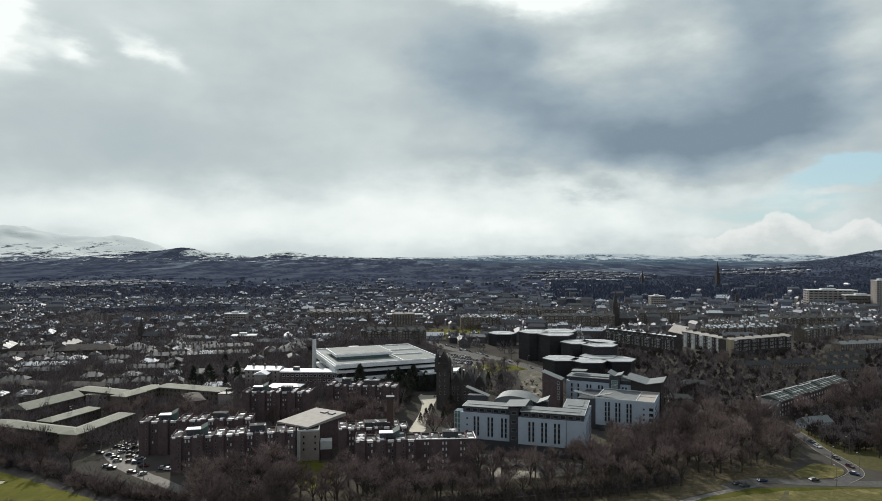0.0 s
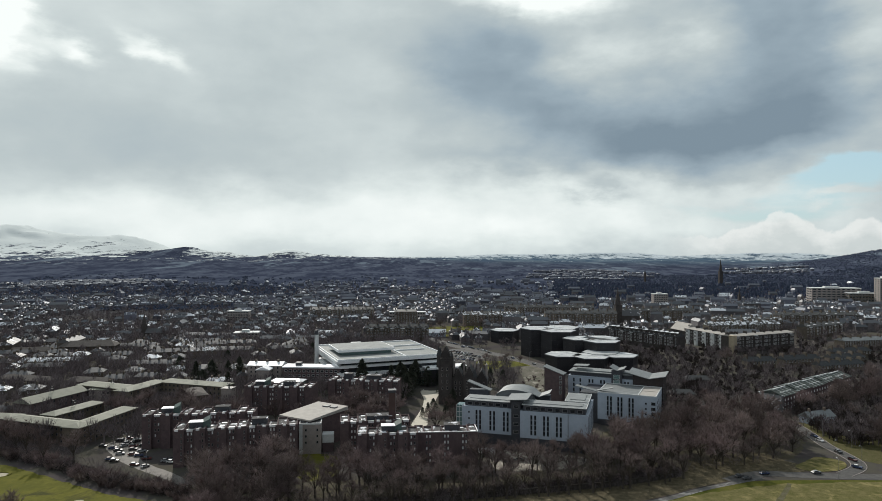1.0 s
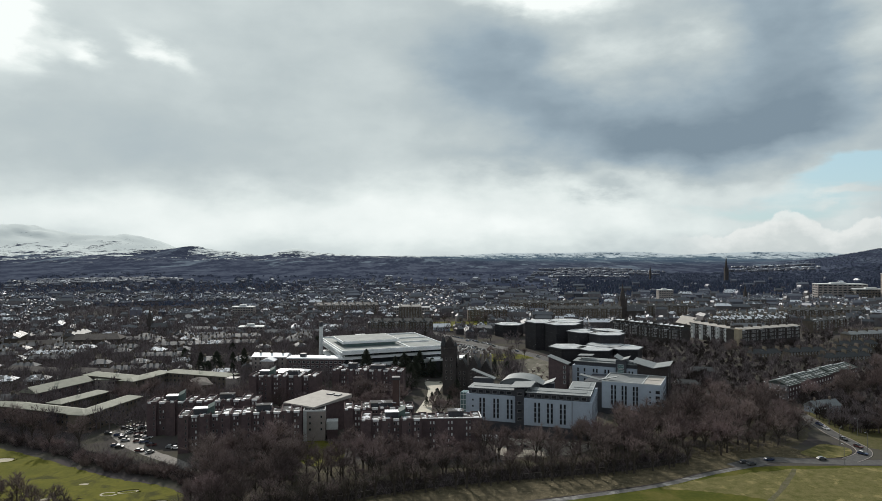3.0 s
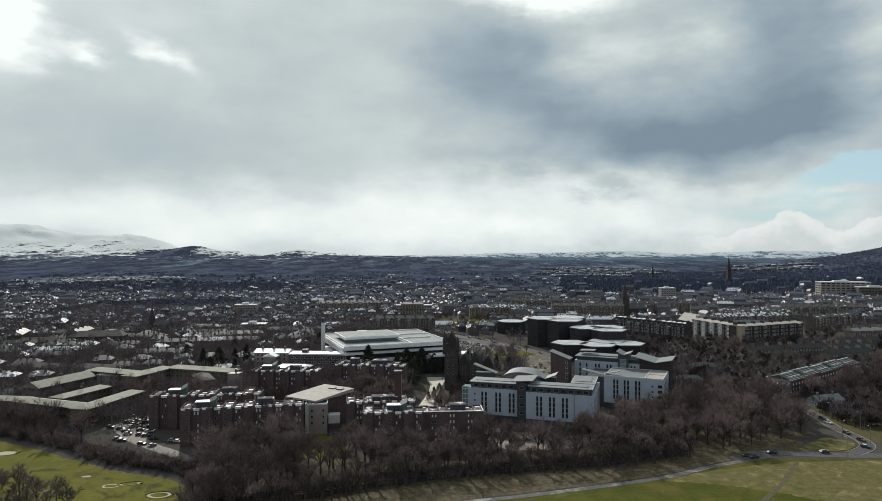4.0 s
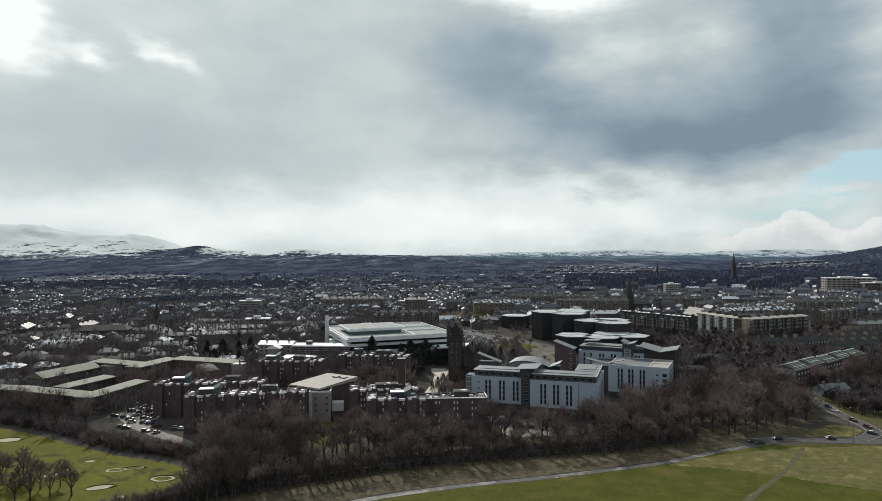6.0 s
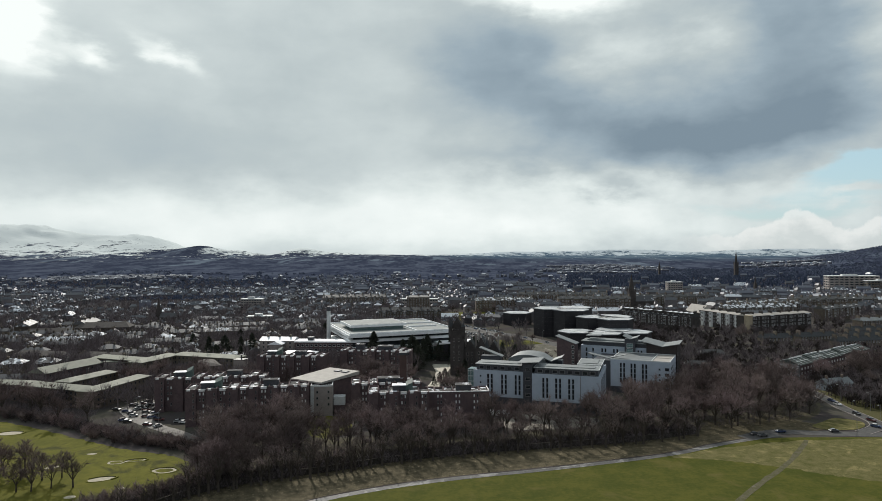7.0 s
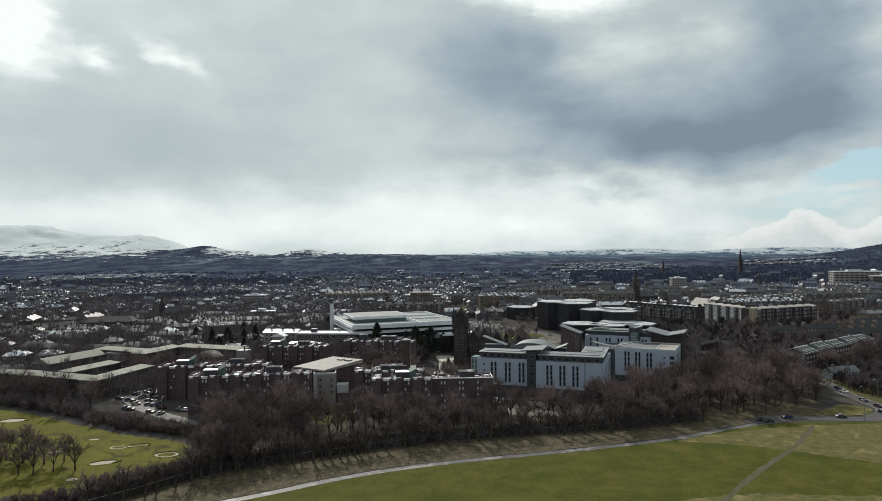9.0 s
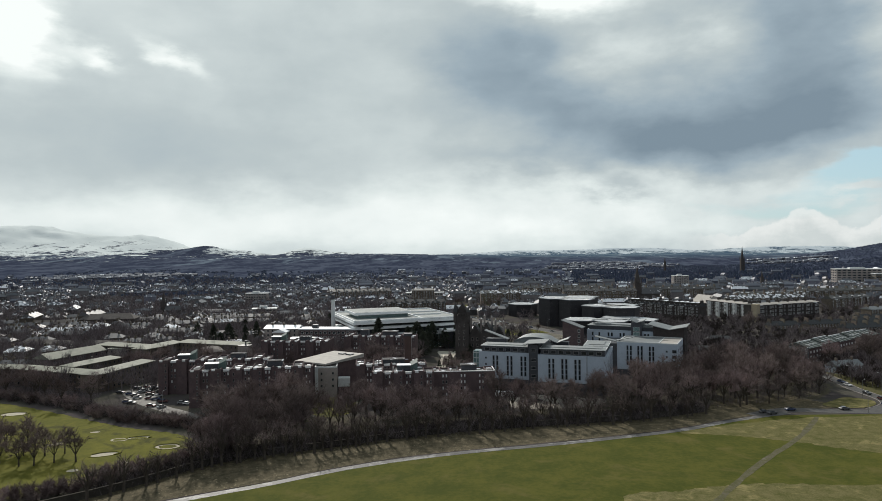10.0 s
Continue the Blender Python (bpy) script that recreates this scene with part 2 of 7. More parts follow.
def ground_material():
    """Town ground near by; further off dark woods and fields, tinted blue for haze, and snow on the high hills."""
    m = bpy.data.materials.new("ground")
    m.use_nodes = True
    N = Nodes(m.node_tree)
    vec = N.add("ShaderNodeNewGeometry").outputs["Position"]
    x, y, z = N.xyz(vec)
    flat = N.vec(x, y, 0.0)
    town = N.mix(N.step(N.noise(flat, 0.05, 6.0, 0.65), 0.4, 0.62), (0.074, 0.066, 0.066), (0.084, 0.080, 0.066))
    town = N.mix(N.step(N.noise(flat, 0.3, 4.0), 0.56, 0.74), town, (0.075, 0.073, 0.072))
    # woods and fields: long plots, hedges and clumps, their blue painting distance haze
    blot = N.noise(N.vec(x, N.math("MULTIPLY", y, 0.45), 0.0), 0.010, 7.0, 0.66)
    clump = N.noise(N.vec(x, N.math("MULTIPLY", y, 0.40), 4.0), 0.060, 5.0, 0.62)
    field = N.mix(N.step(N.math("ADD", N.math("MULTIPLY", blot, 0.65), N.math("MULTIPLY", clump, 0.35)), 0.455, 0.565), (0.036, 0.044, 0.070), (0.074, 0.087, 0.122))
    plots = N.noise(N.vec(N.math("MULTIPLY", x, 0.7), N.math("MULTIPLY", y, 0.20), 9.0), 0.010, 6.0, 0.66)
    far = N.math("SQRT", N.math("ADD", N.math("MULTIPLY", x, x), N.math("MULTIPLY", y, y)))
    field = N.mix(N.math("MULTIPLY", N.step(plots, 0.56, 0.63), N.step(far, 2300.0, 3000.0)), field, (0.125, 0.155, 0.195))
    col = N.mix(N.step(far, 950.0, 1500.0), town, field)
    # paler, bluer land on the +x side: haze mixed into colour with distance
    hazy_plain = N.mix(N.step(plots, 0.40, 0.62), (0.060, 0.096, 0.140), (0.125, 0.168, 0.205))
    col = N.mix(N.math("MULTIPLY", N.step(far, 3000.0, 4300.0), N.step(x, -500.0, 300.0)), col, hazy_plain)
    # snow on the high ground, broken by gullies, plantations and heather
    gully = N.noise(N.vec(N.math("MULTIPLY", x, 0.55), N.math("MULTIPLY", y, 0.25), N.math("MULTIPLY", z, 3.4)), 0.020, 9.0, 0.68, 0.5)
    scar = N.noise(N.vec(N.math("MULTIPLY", x, 0.45), N.math("MULTIPLY", y, 0.2), N.math("MULTIPLY", z, 4.5)), 0.085, 5.0, 0.6)
    gully = N.math("ADD", N.math("MULTIPLY", gully, 0.80), N.math("MULTIPLY", scar, 0.60))
    level = N.math("SUBTRACT", N.math("ADD", gully, N.math("MAXIMUM", N.math("MINIMUM", N.math("MULTIPLY", N.math("SUBTRACT", z, 72.0), 0.0034), 0.090), -0.14)), 0.20)
    knoll = N.math("ADD", N.math("POWER", N.math("DIVIDE", N.math("ADD", x, 1625.0), 85.0), 2.0), N.math("POWER", N.math("DIVIDE", N.math("SUBTRACT", y, 3930.0), 330.0), 2.0))
    level = N.math("SUBTRACT", level, N.math("MULTIPLY", N.math("EXPONENT", N.math("MULTIPLY", knoll, -1.0)), 0.55))
    level = N.math("ADD", level, N.math("MULTIPLY", N.step(far, 4200.0, 4420.0), 0.10))
    snow = N.math("MULTIPLY", N.step(level, 0.49, 0.535), N.step(far, 3300.0, 3800.0))
    # snow greyed on the +x hills, haze being put into its colour
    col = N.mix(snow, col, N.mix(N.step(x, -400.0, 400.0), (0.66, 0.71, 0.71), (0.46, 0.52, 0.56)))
    p = N.add("ShaderNodeBsdfPrincipled")
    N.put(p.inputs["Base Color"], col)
    p.inputs["Roughness"].default_value, p.inputs["Specular IOR Level"].default_value = 1.0, 0.0
    bp = N.add("ShaderNodeBump")
    bp.inputs["Strength"].default_value, bp.inputs["Distance"].default_value = 0.5, 0.3
    N.put(bp.inputs["Height"], N.noise(flat, 0.8, 5.0))
    N.put(p.inputs["Normal"], bp.outputs[0])
    N.tree.links.new(p.outputs[0], N.add("ShaderNodeOutputMaterial").inputs[0])
    return m


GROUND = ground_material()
TURF = material("turf", (0.052, 0.062, 0.011), (0.090, 0.090, 0.019), 0.10, 0.95, bump=0.55, bump_scale=3.0, c=(0.108, 0.096, 0.029), c_at=(0.54, 0.74), c_scale=0.06, spec=0.05)
GREEN = material("golf_turf", (0.086, 0.088, 0.016), (0.136, 0.130, 0.025), 0.06, 0.95, bump=0.5, bump_scale=1.2, c=(0.054, 0.055, 0.019), c_at=(0.52, 0.66), c_scale=0.06, spec=0.05)
DRY = material("dry_grass", (0.150, 0.132, 0.060), (0.080, 0.082, 0.026), 0.28, 0.95, bump=0.8, bump_scale=3.0, c=(0.225, 0.192, 0.088), c_at=(0.52, 0.70), c_scale=0.14, spec=0.05)
LITTER = material("leaf_litter", (0.128, 0.107, 0.068), (0.046, 0.042, 0.027), 0.45, 0.95, bump=1.0, bump_scale=2.2, c=(0.235, 0.198, 0.132), c_at=(0.56, 0.68), c_scale=0.9, spec=0.06)
EARTH = material("worn_track_earth", (0.120, 0.108, 0.076), (0.078, 0.078, 0.034), 0.35, 0.95, bump=0.6, bump_scale=2, c=(0.155, 0.140, 0.105), c_scale=0.2, spec=0.06)
TRODDEN = material("trodden_grass", (0.100, 0.088, 0.045), (0.066, 0.068, 0.024), 0.5, 0.95, bump=0.6, bump_scale=2, c=(0.14, 0.12, 0.07), c_scale=0.4, spec=0.08)
# the pale third colour paints wet shine onto the tarmac in patches
PATH_TAR = material("wet_path_tarmac", (0.070, 0.069, 0.068), (0.130, 0.127, 0.122), 0.30, 0.55, bump=0.2, bump_scale=5, c=(0.24, 0.235, 0.225), c_at=(0.52, 0.62), c_scale=0.12, spec=0.12)
CREAM_PAVE = material("cream_paving", (0.50, 0.465, 0.38), (0.43, 0.40, 0.33), 0.3, 0.8, bump=0.15, c=(0.36, 0.33, 0.27), c_scale=0.15)
SCRUB = material("scrub_floor", (0.070, 0.060, 0.048), (0.100, 0.092, 0.056), 0.3, 0.95, bump=0.6, bump_scale=2, c=(0.10, 0.09, 0.06), c_scale=0.2, spec=0.08)
TARMAC = material("tarmac", (0.072, 0.070, 0.069), (0.105, 0.102, 0.098), 0.4, 0.8, bump=0.15, bump_scale=6, c=(0.150, 0.142, 0.130), c_scale=0.25, spec=0.15)
PALE_PAVE = material("pale_paving", (0.30, 0.27, 0.22), (0.23, 0.21, 0.175), 0.3, 0.75, bump=0.15, bump_scale=4, c=(0.22, 0.2, 0.17), c_scale=0.15)
CAR_PARK = material("car_park_tarmac", (0.150, 0.140, 0.130), (0.205, 0.190, 0.172), 0.35, 0.8, bump=0.15, bump_scale=5, c=(0.26, 0.24, 0.21), c_scale=0.2, spec=0.2)
SAND = material("sand", (0.46, 0.42, 0.33), (0.36, 0.33, 0.26), 0.9, 0.95, bump=0.5, spec=0.08)
SNOW = material("snow", (0.90, 0.91, 0.93), (0.82, 0.84, 0.87), 0.8, 0.55, bump=0.4)
BRICK = material("dark_brick", (0.096, 0.072, 0.076), (0.132, 0.098, 0.098), 0.5, 0.85, bump=0.3, bump_scale=4, c=(0.078, 0.060, 0.064), c_scale=0.3, spec=0.06)
RED_BRICK = material("red_brick", (0.092, 0.056, 0.048), (0.074, 0.045, 0.040), 0.5, 0.85)
STONE = material("sandstone", (0.15, 0.125, 0.10), (0.10, 0.085, 0.070), 0.35, 0.9, per="object", spread=0.35, c=(0.06, 0.052, 0.045), c_scale=0.3, spec=0.2)
# paler, greyer copy of the sandstone, with distance haze in the colour
HAZED_STONE = material("sandstone_far", (0.175, 0.164, 0.166), (0.120, 0.114, 0.122), 0.1, 0.9, bump=0, per="island", spread=0.4, spec=0.08)
TAN = material("tan_stone", (0.42, 0.36, 0.26), (0.36, 0.30, 0.21), 0.4, 0.85)
RENDER_WHITE = material("white_render", (0.40, 0.455, 0.53), (0.35, 0.405, 0.475), 0.25, 0.8, bump=0.1, c=(0.31, 0.36, 0.42), c_scale=0.35, c_at=(0.58, 0.8))
HARL = material("grey_harl", (0.34, 0.300, 0.280), (0.28, 0.250, 0.235), 0.4, 0.9, spec=0.15)
CLAD = material("dark_cladding", (0.036, 0.039, 0.048), (0.054, 0.057, 0.068), 0.8, 0.45, bump=0.1)
CONCRETE = material("pale_concrete", (0.62, 0.64, 0.64), (0.52, 0.54, 0.54), 0.25, 0.75, bump=0.15, c=(0.40, 0.42, 0.42), c_scale=0.3)
SHEET = material("metal_roof_sheet", (0.20, 0.215, 0.22), (0.155, 0.17, 0.175), 0.3, 0.55, metal=0.15, bump=0.1, c=(0.32, 0.34, 0.35), c_scale=0.2)
FELT = material("roof_felt", (0.085, 0.083, 0.084), (0.125, 0.122, 0.121), 0.4, 0.85, bump=0.2, c=(0.74, 0.76, 0.80), c_at=(0.55, 0.60), c_scale=0.28, spec=0.04)
PALE_ROOF = material("pale_green_roof", (0.26, 0.265, 0.215), (0.22, 0.225, 0.185), 0.3, 0.75, bump=0.15, c=(0.30, 0.30, 0.25), c_scale=0.12, spec=0.2)
COPPER = material("green_copper", (0.065, 0.10, 0.092), (0.085, 0.125, 0.112), 0.5, 0.6, bump=0.1)
GLASS = material("dark_glass", (0.018, 0.022, 0.026), (0.030, 0.035, 0.040), 0.6, 0.10, bump=0)
BLIND = material("pale_blind_window", (0.80, 0.80, 0.80), (0.66, 0.66, 0.66), 2.0, 0.35, bump=0)
TEAL_GLASS = material("teal_glass", (0.10, 0.17, 0.17), (0.15, 0.22, 0.22), 0.6, 0.15, bump=0)
BLACK_GLASS = material("brown_black_glass", (0.020, 0.020, 0.024), (0.034, 0.033, 0.038), 0.2, 0.35, bump=0, spec=0.3)
WHITE_PAINT = material("white_paint", (0.80, 0.80, 0.80), (0.70, 0.70, 0.70), 1.0, 0.6, bump=0)
BARK = material("bark", (0.060, 0.050, 0.042), (0.090, 0.078, 0.066), 1.5, 0.95, bump=0.3, spec=0.08)
TWIG = material("twigs", (0.160, 0.123, 0.118), (0.222, 0.173, 0.165), 0.3, 0.9, bump=0, per="object", spread=0.45, spec=0.06)
TWIG_FAR = material("far_twigs", (0.130, 0.111, 0.116), (0.182, 0.157, 0.160), 0.05, 0.95, bump=0, per="island", spread=0.35, spec=0.06)
# bramble colour; it also paints shade into part of the town trees
BRAMBLE_AND_SHADE = material("bramble", (0.046, 0.039, 0.038), (0.070, 0.059, 0.055), 0.3, 0.95, bump=0, per="island", spread=0.3, spec=0.05)
# outermost town walls: blue distance haze put into the base colour
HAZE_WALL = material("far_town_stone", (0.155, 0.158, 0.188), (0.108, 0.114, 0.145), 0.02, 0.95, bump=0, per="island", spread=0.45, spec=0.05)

# woodland colour lifted towards blue, painting in the distance haze
WOOD_HAZE = material("far_wood", (0.042, 0.052, 0.084), (0.057, 0.069, 0.102), 0.02, 0.95, bump=0, per="island", spread=0.2, spec=0.05)
NEEDLES = material("conifer_needles", (0.040, 0.046, 0.036), (0.062, 0.068, 0.050), 0.6, 0.9, bump=0, per="object", spread=0.25, spec=0.08)
SLATE = snow_roof("slate_roof", (0.072, 0.074, 0.080), (0.130, 0.128, 0.128), 0.15, "object")
# outermost town roofs carry the same painted haze in their slate colours
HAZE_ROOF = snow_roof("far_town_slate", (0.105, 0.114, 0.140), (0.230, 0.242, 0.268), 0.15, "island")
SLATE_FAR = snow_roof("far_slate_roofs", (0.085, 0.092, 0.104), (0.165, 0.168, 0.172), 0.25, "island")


def car_paint():
    m = bpy.data.materials.new("car_paint")
    m.use_nodes = True
    N = Nodes(m.node_tree)
    ramp = N.add("ShaderNodeValToRGB")
    ramp.color_ramp.interpolation = "CONSTANT"
    N.put(ramp.inputs[0], N.add("ShaderNodeObjectInfo").outputs["Random"])
    ramp.color_ramp.elements[0].color, ramp.color_ramp.elements[1].position = (0.02, 0.02, 0.022, 1), 0.85
    ramp.color_ramp.elements[1].color = (0.03, 0.05, 0.12, 1)
    for pos, col in ((0.25, (0.30, 0.31, 0.32)), (0.45, (0.75, 0.75, 0.75)), (0.65, (0.08, 0.08, 0.085)), (0.78, (0.10, 0.03, 0.03))):
        ramp.color_ramp.elements.new(pos).color = (*col, 1)
    p = N.add("ShaderNodeBsdfPrincipled")
    N.put(p.inputs["Base Color"], ramp.outputs[0])
    p.inputs["Roughness"].default_value, p.inputs["Coat Weight"].default_value = 0.35, 0.6
    N.tree.links.new(p.outputs[0], N.add("ShaderNodeOutputMaterial").inputs[0])
    return m


PAINT = car_paint()
RUBBER = material("rubber", (0.015, 0.015, 0.015), (0.025, 0.025, 0.025), 3, 0.9, bump=0)
POST = material("grey_metal", (0.22, 0.22, 0.22), (0.28, 0.28, 0.28), 2, 0.5, metal=0.6, bump=0)
CROSS = material("dark_steel", (0.05, 0.05, 0.05), (0.07, 0.07, 0.07), 2, 0.6, bump=0)
POOL_DECK = material("grey_roof_gravel", (0.25, 0.27, 0.265), (0.18, 0.195, 0.19), 0.15, 0.8, bump=0.2, c=(0.32, 0.335, 0.33), c_scale=0.06)
# wall stone darkened all over: the shade of its near side painted in
SHADED_WALL = material("mossy_wall_stone", (0.042, 0.038, 0.033), (0.070, 0.063, 0.053), 0.8, 0.95, spec=0.05)
ROOF_GREY = material("grey_roof_tiles", (0.050, 0.053, 0.056), (0.070, 0.073, 0.075), 0.5, 0.75, bump=0.3, c=(0.11, 0.115, 0.12), c_scale=0.3, spec=0.2)
GREEN_ROOF = material("dark_green_roof", (0.050, 0.062, 0.058), (0.072, 0.084, 0.078), 0.4, 0.75, bump=0.2, c=(0.10, 0.112, 0.105), c_scale=0.15, spec=0.15)
BROWN_SLATE = material("weathered_brown_slate", (0.125, 0.112, 0.104), (0.090, 0.081, 0.077), 0.4, 0.85, bump=0.3, c=(0.17, 0.155, 0.142), c_scale=0.12, spec=0.1)
DINE_ROOF = material("pale_pinkish_roof", (0.40, 0.375, 0.345), (0.33, 0.31, 0.285), 0.3, 0.75, bump=0.15, c=(0.27, 0.255, 0.235), c_scale=0.12, spec=0.2)
GRAVEL = material("mottled_gravel", (0.160, 0.148, 0.124), (0.080, 0.078, 0.058), 0.12, 0.9, bump=0.5, bump_scale=2.5, c=(0.26, 0.245, 0.21), c_at=(0.55, 0.63), c_scale=0.1, spec=0.08)
BROWN_CLAD = material("dark_brown_cladding", (0.042, 0.036, 0.036), (0.058, 0.050, 0.048), 0.8, 0.8, bump=0.1, spec=0.1)
POOL_WHITE = material("white_board_marked_concrete", (0.86, 0.88, 0.88), (0.78, 0.80, 0.81), 0.25, 0.7, bump=0.1, c=(0.66, 0.68, 0.68), c_scale=0.3, c_at=(0.62, 0.8))
TENEMENT_SLATE = snow_roof("tenement_slate", (0.060, 0.060, 0.060), (0.11, 0.105, 0.095), 0.16, "object")
DARK_STONE = material("soot_black_stone", (0.060, 0.054, 0.053), (0.086, 0.077, 0.073), 0.3, 0.9, spec=0.08)
DRUM_ROOF = material("pale_drum_roof", (0.55, 0.57, 0.58), (0.42, 0.44, 0.45), 0.12, 0.40, bump=0.1, c=(0.70, 0.72, 0.74), c_scale=0.08)
from mathutils.geometry import tessellate_polygon


# ---- mesh helpers ----
class Mesher:
    """Gathers boxes, prisms and roofs into one mesh."""

    def __init__(self):
        self.v, self.f, self.m = [], [], []

    def poly(self, pts, m=0):
        n = len(self.v)
        self.v.extend(tuple(p) for p in pts)
        self.f.append(tuple(range(n, n + len(pts))))
        self.m.append(m)

    def solid(self, verts, faces, m=0):
        n = len(self.v)
        self.v.extend(verts)
        for f in faces:
            self.f.append(tuple(n + i for i in f))
            self.m.append(m)

    def box(self, x0, x1, y0, y1, z0, z1, m=0):
        self.solid([(x0, y0, z0), (x1, y0, z0), (x1, y1, z0), (x0, y1, z0), (x0, y0, z1), (x1, y0, z1), (x1, y1, z1), (x0, y1, z1)],
                   [(0, 3, 2, 1), (4, 5, 6, 7), (0, 1, 5, 4), (1, 2, 6, 5), (2, 3, 7, 6), (3, 0, 4, 7)], m)

    def prism(self, plan, z0, z1, m=0, z_top=None):
        """A plan (counter-clockwise) raised from z0 to z1, or to a height for each corner."""
        n = len(plan)
        tops = z_top or [z1] * n
        verts = [(x, y, z0) for x, y in plan] + [(x, y, t) for (x, y), t in zip(plan, tops)]
        faces = [tuple(range(n - 1, -1, -1)), tuple(range(n, 2 * n))]
        faces += [(i, (i + 1) % n, n + (i + 1) % n, n + i) for i in range(n)]
        self.solid(verts, faces, m)

    def tube(self, a, b, ra, rb, sides=6, m=0, cap=True):
        a, b = Vector(a), Vector(b)
        d = (b - a).normalized()
        u = d.cross((0, 0, 1) if abs(d.z) < 0.95 else (1, 0, 0)).normalized()
        w = d.cross(u)
        verts = []
        for c, r in ((a, ra), (b, rb)):
            for i in range(sides):
                t = 2 * math.pi * i / sides
                verts.append(tuple(c + r * (math.cos(t) * u + math.sin(t) * w)))
        faces = [(i, i + sides, (i + 1) % sides + sides, (i + 1) % sides) for i in range(sides)]
        if cap:
            faces.append(tuple(range(2 * sides - 1, sides - 1, -1)))
        self.solid(verts, faces, m)

    def gable(self, x0, x1, y0, y1, z0, z1, over=0.4, thick=0.25, m=0, hip=0.0):
        """A pitched roof with its ridge along x, with thickness; hip: how far the ridge ends are drawn in."""
        x0, x1, y0, y1 = x0 - over, x1 + over, y0 - over, y1 + over
        c = (y0 + y1) / 2
        v = []
        for dz in (0, thick):
            v += [(x0, y0, z0 + dz), (x1, y0, z0 + dz), (x1, y1, z0 + dz), (x0, y1, z0 + dz), (x0 + hip, c, z1 + dz), (x1 - hip, c, z1 + dz)]
        up = [(0, 1, 5, 4), (2, 3, 4, 5), (3, 0, 4), (1, 2, 5)]
        faces = [tuple(i + 6 for i in f) for f in up] + [(3, 2, 1, 0)]
        faces += [(0, 1, 7, 6), (1, 2, 8, 7), (2, 3, 9, 8), (3, 0, 6, 9)]
        self.solid(v, faces, m)

    def data(self, name, mats):
        me = bpy.data.meshes.new(name)
        me.from_pydata(self.v, [], self.f)
        for k in (mats if isinstance(mats, (list, tuple)) else [mats]):
            me.materials.append(k)
        if any(self.m):
            me.polygons.foreach_set("material_index", self.m)
        me.update()
        return me


def part(name, mesher, mats, parent=None, label="", m=None):
    data = mesher if isinstance(mesher, bpy.types.Mesh) else mesher.data(name, mats)
    ob = new(name, data)
    if parent:
        ob.parent = parent
    if m is not None:
        ob.matrix_basis = m
    return tagged(ob, label)


def thing(name, m, label, category, group="", kind=""):
    ob = new(name)
    ob.empty_display_size = 0.5
    ob.matrix_basis = m
    return tagged(ob, label, category, group, kind)


def inside(x, y, plan):
    hit, j = False, len(plan) - 1
    for i in range(len(plan)):
        (xa, ya), (xb, yb) = plan[i], plan[j]
        if (ya > y) != (yb > y) and x < (xb - xa) * (y - ya) / (yb - ya) + xa:
            hit = not hit
        j = i
    return hit


_windows = {}


def window_mesh(w, h, frame_mat, pane_mat, bars=1):
    key = (w, h, frame_mat.name, pane_mat.name, bars)
    if key not in _windows:
        b = Mesher()
        t = min(0.10, w * 0.12)
        b.box(-w / 2, -w / 2 + t, -0.09, 0.02, 0, h), b.box(w / 2 - t, w / 2, -0.09, 0.02, 0, h)
        b.box(-w / 2 + t, w / 2 - t, -0.09, 0.02, h - t, h), b.box(-w / 2 - 0.05, w / 2 + 0.05, -0.14, 0.02, -0.06, t)
        for i in range(bars):
            z = t + (h - t) * (i + 1) / (bars + 1)
            b.box(-w / 2 + t, w / 2 - t, -0.07, 0.01, z - 0.03, z + 0.03)
        b.poly([(-w / 2 + t, -0.03, t), (w / 2 - t, -0.03, t), (w / 2 - t, -0.03, h - t), (-w / 2 + t, -0.03, h - t)], 1)
        _windows[key] = b.data("window", [frame_mat, pane_mat])
    return _windows[key]


def face_windows(parent, a, b, zs, count, w, h, frame_mat, pane_mat, margin=1.2, bars=1, skip=0.0, rng=None, alt=None):
    """A row of windows for each sill height in zs along the wall from a to b (outside to the right of the way)."""
    (xa, ya), (xb, yb) = a, b
    run = math.hypot(xb - xa, yb - ya)
    turn = math.atan2(yb - ya, xb - xa)
    for z in zs:
        for i in range(count):
            if rng and rng.random() < skip:
                continue
            s = (margin + (run - 2 * margin) * (i + 0.5) / count) / run
            pane = alt if alt and rng and rng.random() < 0.35 else pane_mat
            part("window", window_mesh(w, h, frame_mat, pane, bars), None, parent,
                 m=pose(xa + (xb - xa) * s, ya + (yb - ya) * s, z, 0, 0, math.degrees(turn)))


# ---- the ground: one sheet out to the hills ----
HILLS = [  # x, y, height, half-width across, half-depth
    (-3000, 3700, 150, 520, 560), (-2640, 4010, 105, 270, 520), (-2250, 4060, 112, 330, 520), (-1930, 4120, 84, 210, 480),
    (-1560, 3980, 62, 145, 260), (-1380, 4200, 32, 110, 260), (-1030, 4330, 58, 140, 240), (-800, 4420, 22, 160, 240),
    (1150, 4600, 40, 520, 200), (2100, 4230, 42, 600, 220), (450, 4740, 24, 420, 140), (1790, 2560, 62, 330, 420), (2300, 2500, 84, 420, 500),
    (-420, 3560, 22, 420, 300), (-1700, 3300, 16, 500, 300),
]


